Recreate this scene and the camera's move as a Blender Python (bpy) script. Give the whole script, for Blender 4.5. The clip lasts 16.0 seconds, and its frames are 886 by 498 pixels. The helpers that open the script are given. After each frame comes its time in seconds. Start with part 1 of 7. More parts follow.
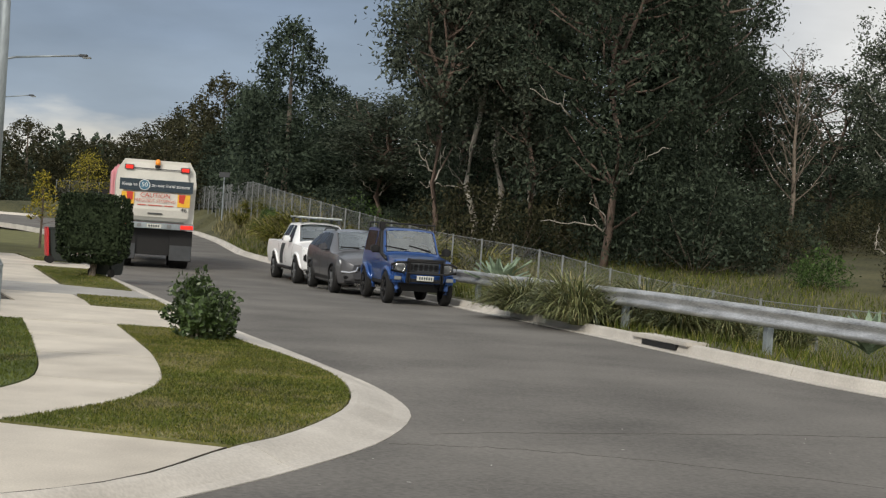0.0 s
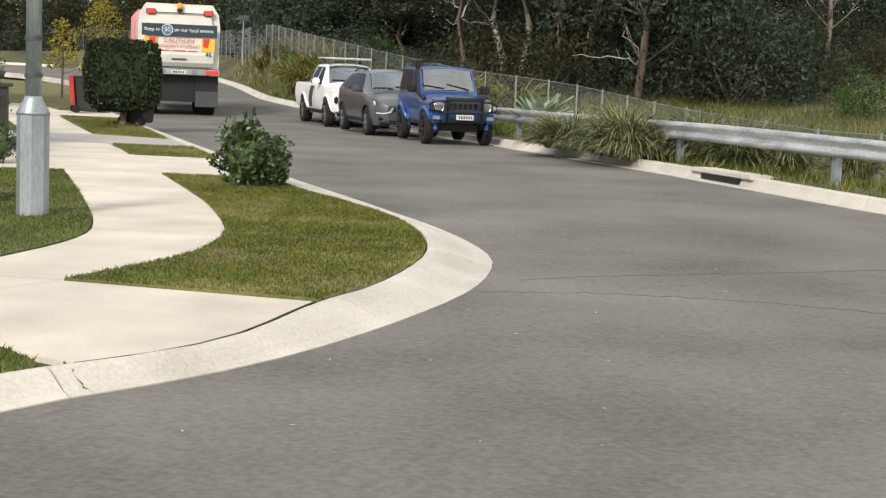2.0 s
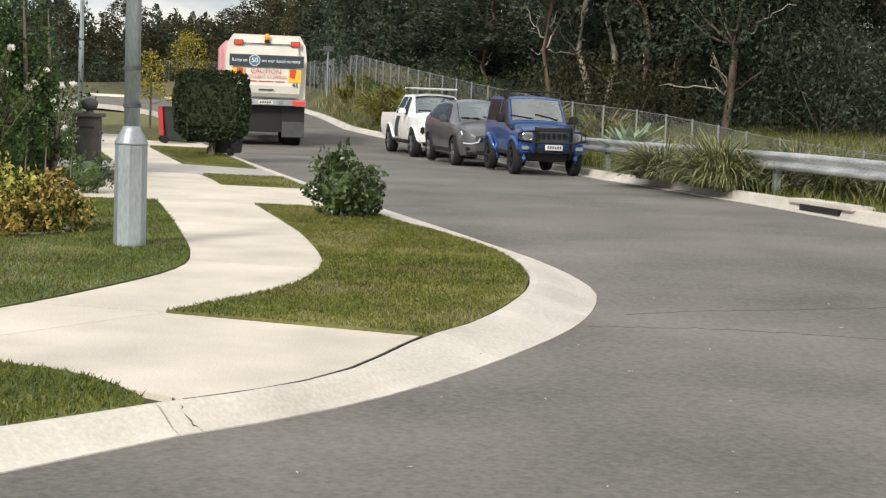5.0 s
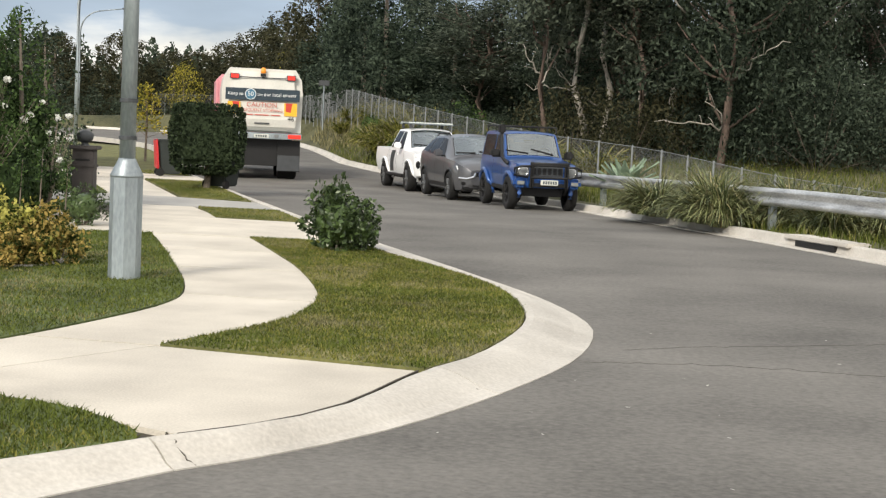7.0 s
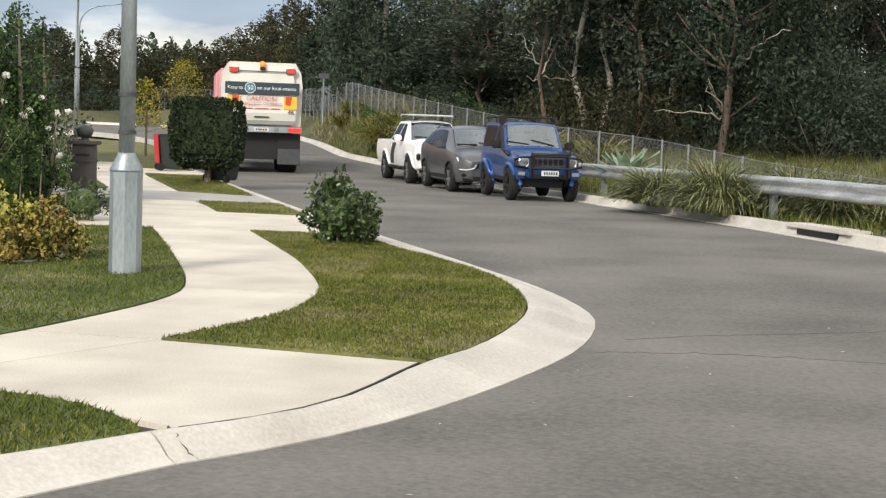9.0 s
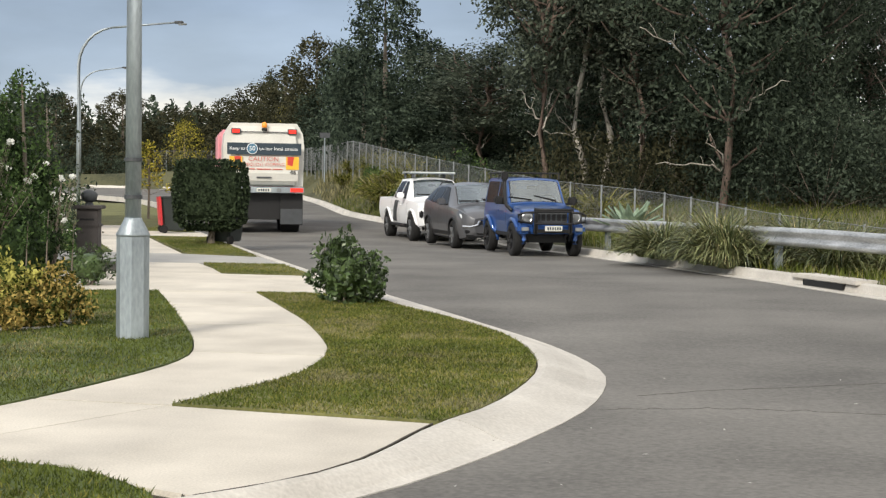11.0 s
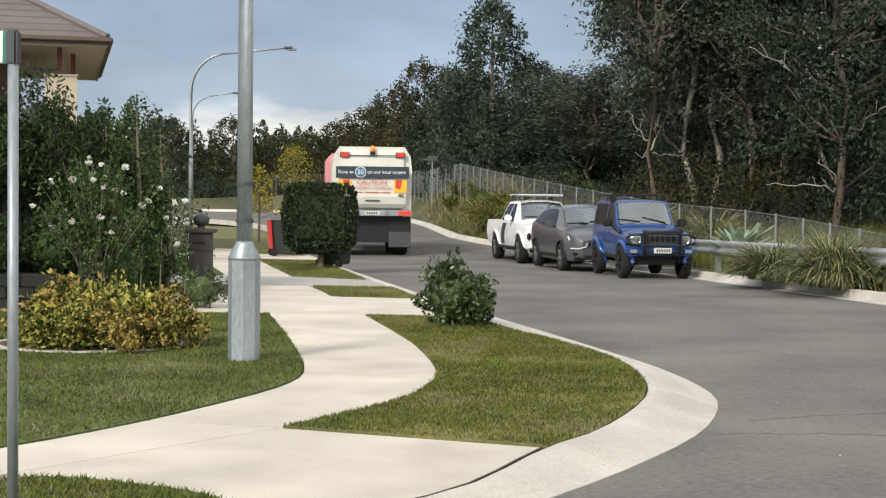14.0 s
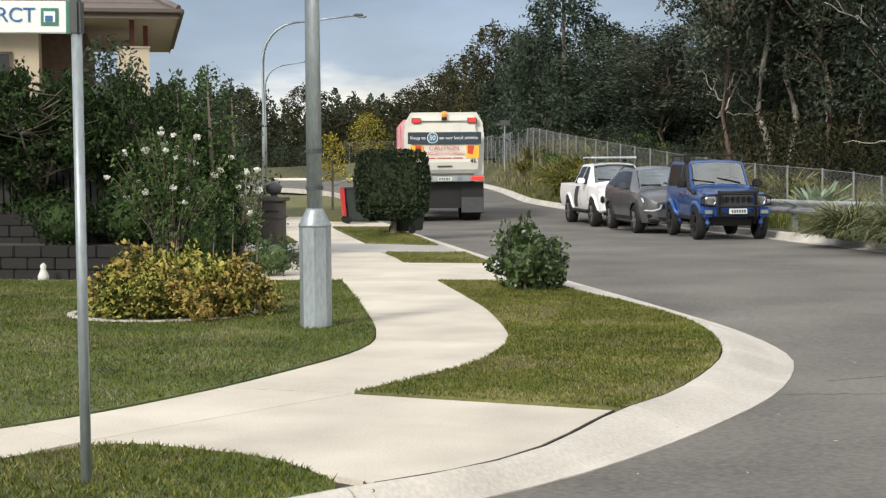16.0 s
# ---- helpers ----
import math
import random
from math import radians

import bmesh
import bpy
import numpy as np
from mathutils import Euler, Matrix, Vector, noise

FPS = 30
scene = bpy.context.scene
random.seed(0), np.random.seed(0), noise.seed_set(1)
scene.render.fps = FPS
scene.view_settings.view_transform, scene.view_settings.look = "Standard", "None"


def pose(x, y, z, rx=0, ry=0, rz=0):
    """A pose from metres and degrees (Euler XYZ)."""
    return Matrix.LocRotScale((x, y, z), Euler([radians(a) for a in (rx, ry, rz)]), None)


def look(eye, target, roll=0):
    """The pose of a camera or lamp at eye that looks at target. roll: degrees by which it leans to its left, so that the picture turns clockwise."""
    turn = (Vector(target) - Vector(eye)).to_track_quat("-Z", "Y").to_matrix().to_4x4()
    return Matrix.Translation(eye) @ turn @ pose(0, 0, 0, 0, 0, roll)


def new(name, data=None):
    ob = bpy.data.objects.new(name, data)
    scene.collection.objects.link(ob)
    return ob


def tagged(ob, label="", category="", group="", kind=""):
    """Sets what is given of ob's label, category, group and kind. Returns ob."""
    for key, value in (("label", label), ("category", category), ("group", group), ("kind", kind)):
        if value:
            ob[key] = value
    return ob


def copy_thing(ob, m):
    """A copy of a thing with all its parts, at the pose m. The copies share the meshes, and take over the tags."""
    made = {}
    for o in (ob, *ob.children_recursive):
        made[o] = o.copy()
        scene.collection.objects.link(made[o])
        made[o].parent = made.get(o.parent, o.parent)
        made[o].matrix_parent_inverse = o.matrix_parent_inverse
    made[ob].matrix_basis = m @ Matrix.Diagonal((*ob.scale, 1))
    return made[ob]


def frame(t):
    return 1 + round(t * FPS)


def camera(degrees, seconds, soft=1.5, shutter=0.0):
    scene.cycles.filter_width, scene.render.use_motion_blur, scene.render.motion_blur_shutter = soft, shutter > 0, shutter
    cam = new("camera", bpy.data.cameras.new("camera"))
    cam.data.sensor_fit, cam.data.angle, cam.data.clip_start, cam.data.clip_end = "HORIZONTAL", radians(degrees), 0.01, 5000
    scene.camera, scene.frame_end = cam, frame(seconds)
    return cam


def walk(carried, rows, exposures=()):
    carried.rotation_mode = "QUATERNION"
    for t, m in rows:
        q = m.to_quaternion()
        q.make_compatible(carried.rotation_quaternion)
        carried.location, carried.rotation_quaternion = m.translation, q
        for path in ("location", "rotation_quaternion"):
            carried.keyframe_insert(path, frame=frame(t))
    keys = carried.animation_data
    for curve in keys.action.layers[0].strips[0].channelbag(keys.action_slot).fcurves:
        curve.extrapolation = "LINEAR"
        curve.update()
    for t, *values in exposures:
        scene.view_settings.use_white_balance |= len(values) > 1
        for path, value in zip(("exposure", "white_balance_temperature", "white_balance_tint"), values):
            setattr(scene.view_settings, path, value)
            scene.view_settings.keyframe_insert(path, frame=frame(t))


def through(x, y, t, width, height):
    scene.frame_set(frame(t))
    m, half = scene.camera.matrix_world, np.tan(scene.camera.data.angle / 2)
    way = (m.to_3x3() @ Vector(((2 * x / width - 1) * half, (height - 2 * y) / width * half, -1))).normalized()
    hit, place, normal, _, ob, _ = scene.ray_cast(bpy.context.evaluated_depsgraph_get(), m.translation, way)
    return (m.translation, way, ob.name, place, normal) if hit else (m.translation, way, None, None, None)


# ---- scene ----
cam = camera(33.0, 16.0, 1.3)
PATH = [
    (0, (1.451, 0.604, 1.606), (1.411, 2.603, 1.58), 4.0),
    (0.5, (1.268, 0.799, 1.592), (1.201, 2.796, 1.505), 3.9),
    (1, (1.158, 1.064, 1.567), (1.003, 3.053, 1.424), 3.7),
    (1.5, (1.037, 1.267, 1.529), (0.878, 3.25, 1.322), 3.1),
    (2, (0.886, 1.422, 1.516), (0.837, 3.407, 1.277), 2.4),
    (2.5, (0.809, 1.593, 1.521), (0.786, 3.582, 1.319), 3.0),
    (3, (0.767, 1.645, 1.506), (0.72, 3.636, 1.325), 2.7),
    (3.5, (0.725, 1.674, 1.495), (0.651, 3.663, 1.295), 2.3),
    (4, (0.714, 1.666, 1.501), (0.616, 3.654, 1.299), 2.0),
    (4.5, (0.697, 1.688, 1.495), (0.565, 3.674, 1.296), 2.0),
    (4.7, (0.689, 1.678, 1.498), (0.537, 3.661, 1.295), 2.1),
    (6.8, (0.669, 1.744, 1.48), (0.522, 3.73, 1.294), 3.1),
    (7, (0.664, 1.732, 1.489), (0.513, 3.72, 1.332), 2.6),
    (7.5, (0.661, 1.776, 1.483), (0.493, 3.765, 1.358), 2.1),
    (8, (0.657, 1.778, 1.478), (0.472, 3.765, 1.346), 2.4),
    (8.5, (0.661, 1.763, 1.471), (0.482, 3.748, 1.312), 2.7),
    (8.7, (0.67, 1.755, 1.474), (0.503, 3.74, 1.302), 2.5),
    (10.8, (0.617, 1.772, 1.499), (0.468, 3.765, 1.405), 0.7),
    (11, (0.618, 1.775, 1.502), (0.46, 3.767, 1.409), 0.9),
    (11.5, (0.617, 1.797, 1.498), (0.455, 3.789, 1.404), 1.2),
    (12, (0.608, 1.779, 1.501), (0.402, 3.766, 1.402), 1.3),
    (12.5, (0.592, 1.783, 1.508), (0.298, 3.759, 1.42), 0.8),
    (13, (0.589, 1.794, 1.51), (0.244, 3.763, 1.445), 0.7),
    (13.5, (0.595, 1.782, 1.507), (0.26, 3.753, 1.457), 1.0),
    (14, (0.608, 1.78, 1.507), (0.307, 3.756, 1.442), 0.6),
    (14.5, (0.613, 1.773, 1.504), (0.331, 3.751, 1.413), 0.4),
    (15, (0.617, 1.769, 1.501), (0.324, 3.744, 1.383), 0.3),
    (15.5, (0.625, 1.785, 1.5), (0.298, 3.755, 1.375), 0.1),
    (16, (0.638, 1.844, 1.492), (0.239, 3.8, 1.381), -0.5),
]
EXPOSURES = [(0.0, -0.04, 6900, 10), (0.5, 0.08, 6900, 10), (1.0, 0.35, 7000, 10), (1.5, 0.54, 7000, 10), (9.0, 0.54, 6900, 10), (11.0, 0.48, 6850, 10), (16.0, 0.47, 6850, 10)]
walk(cam, [(t, look(eye, target, roll)) for t, eye, target, roll in PATH], EXPOSURES)

# ---- world and sun: a cloudy sky, brightest in a strip over the horizon ----
world = bpy.data.worlds.new("cloudy_sky")
scene.world = world
world.use_nodes = True
wn, wl = world.node_tree.nodes, world.node_tree.links
wn.clear()
sky = wn.new("ShaderNodeTexSky")
sky.sky_type, sky.sun_disc = "NISHITA", False
sky.sun_elevation, sky.sun_rotation = radians(31), radians(200)
bg_clear = wn.new("ShaderNodeBackground")
bg_clear.inputs["Strength"].default_value = 0.1
wl.new(sky.outputs[0], bg_clear.inputs[0])
geo = wn.new("ShaderNodeTexCoord")
sep = wn.new("ShaderNodeSeparateXYZ")
wl.new(geo.outputs["Generated"], sep.inputs[0])
grad = wn.new("ShaderNodeValToRGB")
els = grad.color_ramp.elements
els[0].position, els[0].color = 0.0, (0.80, 0.84, 0.88, 1)
els[1].position, els[1].color = 1.0, (0.90, 0.94, 1.0, 1)
for p, c in ((0.035, (0.86, 0.86, 0.84, 1)), (0.06, (0.33, 0.42, 0.56, 1)), (0.16, (0.27, 0.36, 0.52, 1)), (0.32, (0.60, 0.68, 0.80, 1))):
    e = els.new(p)
    e.color = c
wob = wn.new("ShaderNodeTexNoise")
wob.inputs["Scale"].default_value, wob.inputs["Detail"].default_value = 9.0, 6
wmap = wn.new("ShaderNodeMapping")
wmap.inputs["Scale"].default_value = (1, 1, 4)
wl.new(geo.outputs["Generated"], wmap.inputs[0])
wl.new(wmap.outputs[0], wob.inputs["Vector"])
wadd = wn.new("ShaderNodeMath")
wadd.operation = "MULTIPLY_ADD"
wadd.inputs[1].default_value, wadd.inputs[2].default_value = 0.10, -0.05
wl.new(wob.outputs[0], wadd.inputs[0])
wsum = wn.new("ShaderNodeMath")
wl.new(sep.outputs[2], wsum.inputs[0])
wl.new(wadd.outputs[0], wsum.inputs[1])
wl.new(wsum.outputs[0], grad.inputs[0])
side_mask = wn.new("ShaderNodeMapRange")
side_mask.interpolation_type = "SMOOTHSTEP"
for k_, v_ in (("From Min", 0.0), ("From Max", 0.32), ("To Min", 0.0), ("To Max", 1.0)):
    side_mask.inputs[k_].default_value = v_
wl.new(sep.outputs[0], side_mask.inputs[0])
pale = wn.new("ShaderNodeMixRGB")
pale.inputs[2].default_value = (1.02, 1.02, 1.02, 1)
wl.new(side_mask.outputs[0], pale.inputs[0])
wl.new(grad.outputs[0], pale.inputs[1])
puff = wn.new("ShaderNodeTexNoise")
puff.inputs["Scale"].default_value, puff.inputs["Detail"].default_value = 5.0, 7
pmap = wn.new("ShaderNodeMapping")
pmap.inputs["Scale"].default_value = (1, 1, 3.2)
wl.new(geo.outputs["Generated"], pmap.inputs[0])
wl.new(pmap.outputs[0], puff.inputs["Vector"])
pr = wn.new("ShaderNodeMapRange")
for k_, v_ in (("From Min", 0.35), ("From Max", 0.68), ("To Min", 0.82), ("To Max", 1.22)):
    pr.inputs[k_].default_value = v_
wl.new(puff.outputs[0], pr.inputs[0])
bg_cloud = wn.new("ShaderNodeBackground")
pr2 = wn.new("ShaderNodeMath")
pr2.operation = "MULTIPLY"
pr2.inputs[1].default_value = 0.84
wl.new(pr.outputs[0], pr2.inputs[0])
wl.new(pr2.outputs[0], bg_cloud.inputs["Strength"])
wl.new(pale.outputs[0], bg_cloud.inputs[0])
wmix = wn.new("ShaderNodeMixShader")
wmix.inputs[0].default_value = 0.88
wl.new(bg_clear.outputs[0], wmix.inputs[1])
wl.new(bg_cloud.outputs[0], wmix.inputs[2])
wout = wn.new("ShaderNodeOutputWorld")
wl.new(wmix.outputs[0], wout.inputs[0])

sun = new("sun", bpy.data.lights.new("sun", "SUN"))
sun.data.energy, sun.data.angle, sun.data.color = 2.5, radians(14), (1.0, 0.96, 0.89)
sun.matrix_world = look((-12, -20, 20.5), (0, 12, 0))


# ---- materials ----
def mat(name, color, rough=0.8, vary=0.25, scale=6.0, fine=60.0, bump=0.0, metal=0.0, island=0.0, tint=None, coat=0.0, emit=0.0, spec=0.5, stretch=None, obvary=0.0):
    """A surface with stains at one scale and grain at another, and fine relief."""
    m = bpy.data.materials.new(name)
    m.use_nodes = True
    n, l = m.node_tree.nodes, m.node_tree.links
    p = n["Principled BSDF"]
    p.inputs["Roughness"].default_value = rough
    p.inputs["Metallic"].default_value = metal
    p.inputs["Specular IOR Level"].default_value = spec
    p.inputs["Coat Weight"].default_value = coat
    tc = n.new("ShaderNodeTexCoord")
    vec = tc.outputs["Object"]
    if stretch:
        mp = n.new("ShaderNodeMapping")
        mp.inputs["Scale"].default_value = stretch
        l.new(vec, mp.inputs[0])
        vec = mp.outputs[0]
    big, small = n.new("ShaderNodeTexNoise"), n.new("ShaderNodeTexNoise")
    big.inputs["Scale"].default_value, big.inputs["Detail"].default_value = scale, 5
    small.inputs["Scale"].default_value, small.inputs["Detail"].default_value = fine, 3
    l.new(vec, big.inputs["Vector"])
    l.new(vec, small.inputs["Vector"])
    dark = tuple(c * (1 - vary) for c in color)
    lite = tuple(min(1, c * (1 + vary)) for c in (tint or color))
    ramp = n.new("ShaderNodeValToRGB")
    ramp.color_ramp.elements[0].position, ramp.color_ramp.elements[0].color = 0.32, (*dark, 1)
    ramp.color_ramp.elements[1].position, ramp.color_ramp.elements[1].color = 0.68, (*lite, 1)
    add = n.new("ShaderNodeMath")
    add.operation = "MULTIPLY_ADD"
    add.inputs[1].default_value = 0.6
    half = n.new("ShaderNodeMath")
    half.operation = "MULTIPLY"
    half.inputs[1].default_value = 0.4
    l.new(small.outputs[0], half.inputs[0])
    l.new(big.outputs[0], add.inputs[0])
    l.new(half.outputs[0], add.inputs[2])
    last = add.outputs[0]
    if island or obvary:
        src = n.new("ShaderNodeNewGeometry").outputs["Random Per Island"] if island else n.new("ShaderNodeObjectInfo").outputs["Random"]
        iso = n.new("ShaderNodeMath")
        iso.operation = "MULTIPLY_ADD"
        k = island or obvary
        iso.inputs[1].default_value, iso.inputs[2].default_value = k, -k / 2
        l.new(src, iso.inputs[0])
        both = n.new("ShaderNodeMath")
        l.new(last, both.inputs[0])
        l.new(iso.outputs[0], both.inputs[1])
        last = both.outputs[0]
    l.new(last, ramp.inputs[0])
    l.new(ramp.outputs[0], p.inputs["Base Color"])
    if bump:
        b = n.new("ShaderNodeBump")
        b.inputs["Strength"].default_value, b.inputs["Distance"].default_value = bump, 0.01
        l.new(small.outputs[0], b.inputs["Height"])
        l.new(b.outputs[0], p.inputs["Normal"])
    if emit:
        p.inputs["Emission Color"].default_value = (*color, 1)
        p.inputs["Emission Strength"].default_value = emit
    return m


def clear_glass(name, tint, ior=1.6):
    """Thin see-through pane with a glossy face."""
    m = bpy.data.materials.new(name)
    m.use_nodes = True
    n, l = m.node_tree.nodes, m.node_tree.links
    n.remove(n["Principled BSDF"])
    tr, gl, fr, mx = n.new("ShaderNodeBsdfTransparent"), n.new("ShaderNodeBsdfGlossy"), n.new("ShaderNodeFresnel"), n.new("ShaderNodeMixShader")
    tr.inputs[0].default_value = (*tint, 1)
    gl.inputs["Roughness"].default_value = 0.03
    gl.inputs["Color"].default_value = (0.90, 0.98, 1.0, 1)
    fr.inputs["IOR"].default_value = ior
    l.new(fr.outputs[0], mx.inputs[0])
    l.new(tr.outputs[0], mx.inputs[1])
    l.new(gl.outputs[0], mx.inputs[2])
    l.new(mx.outputs[0], n["Material Output"].inputs[0])
    return m


def leafmat(name, color, tint, through=0.25, vary=0.35, rough=0.65, spec=0.12, island=0.5):
    """Leaves that vary one by one and let some light through."""
    m = mat(name, color, rough, vary, 0.6, 8, 0, 0, island, tint, spec=spec)
    n, l = m.node_tree.nodes, m.node_tree.links
    p, out = n["Principled BSDF"], n["Material Output"]
    tr = n.new("ShaderNodeBsdfTranslucent")
    l.new(p.inputs["Base Color"].links[0].from_socket, tr.inputs[0])
    mx = n.new("ShaderNodeMixShader")
    mx.inputs[0].default_value = through
    l.new(p.outputs[0], mx.inputs[1])
    l.new(tr.outputs[0], mx.inputs[2])
    l.new(mx.outputs[0], out.inputs[0])
    return m


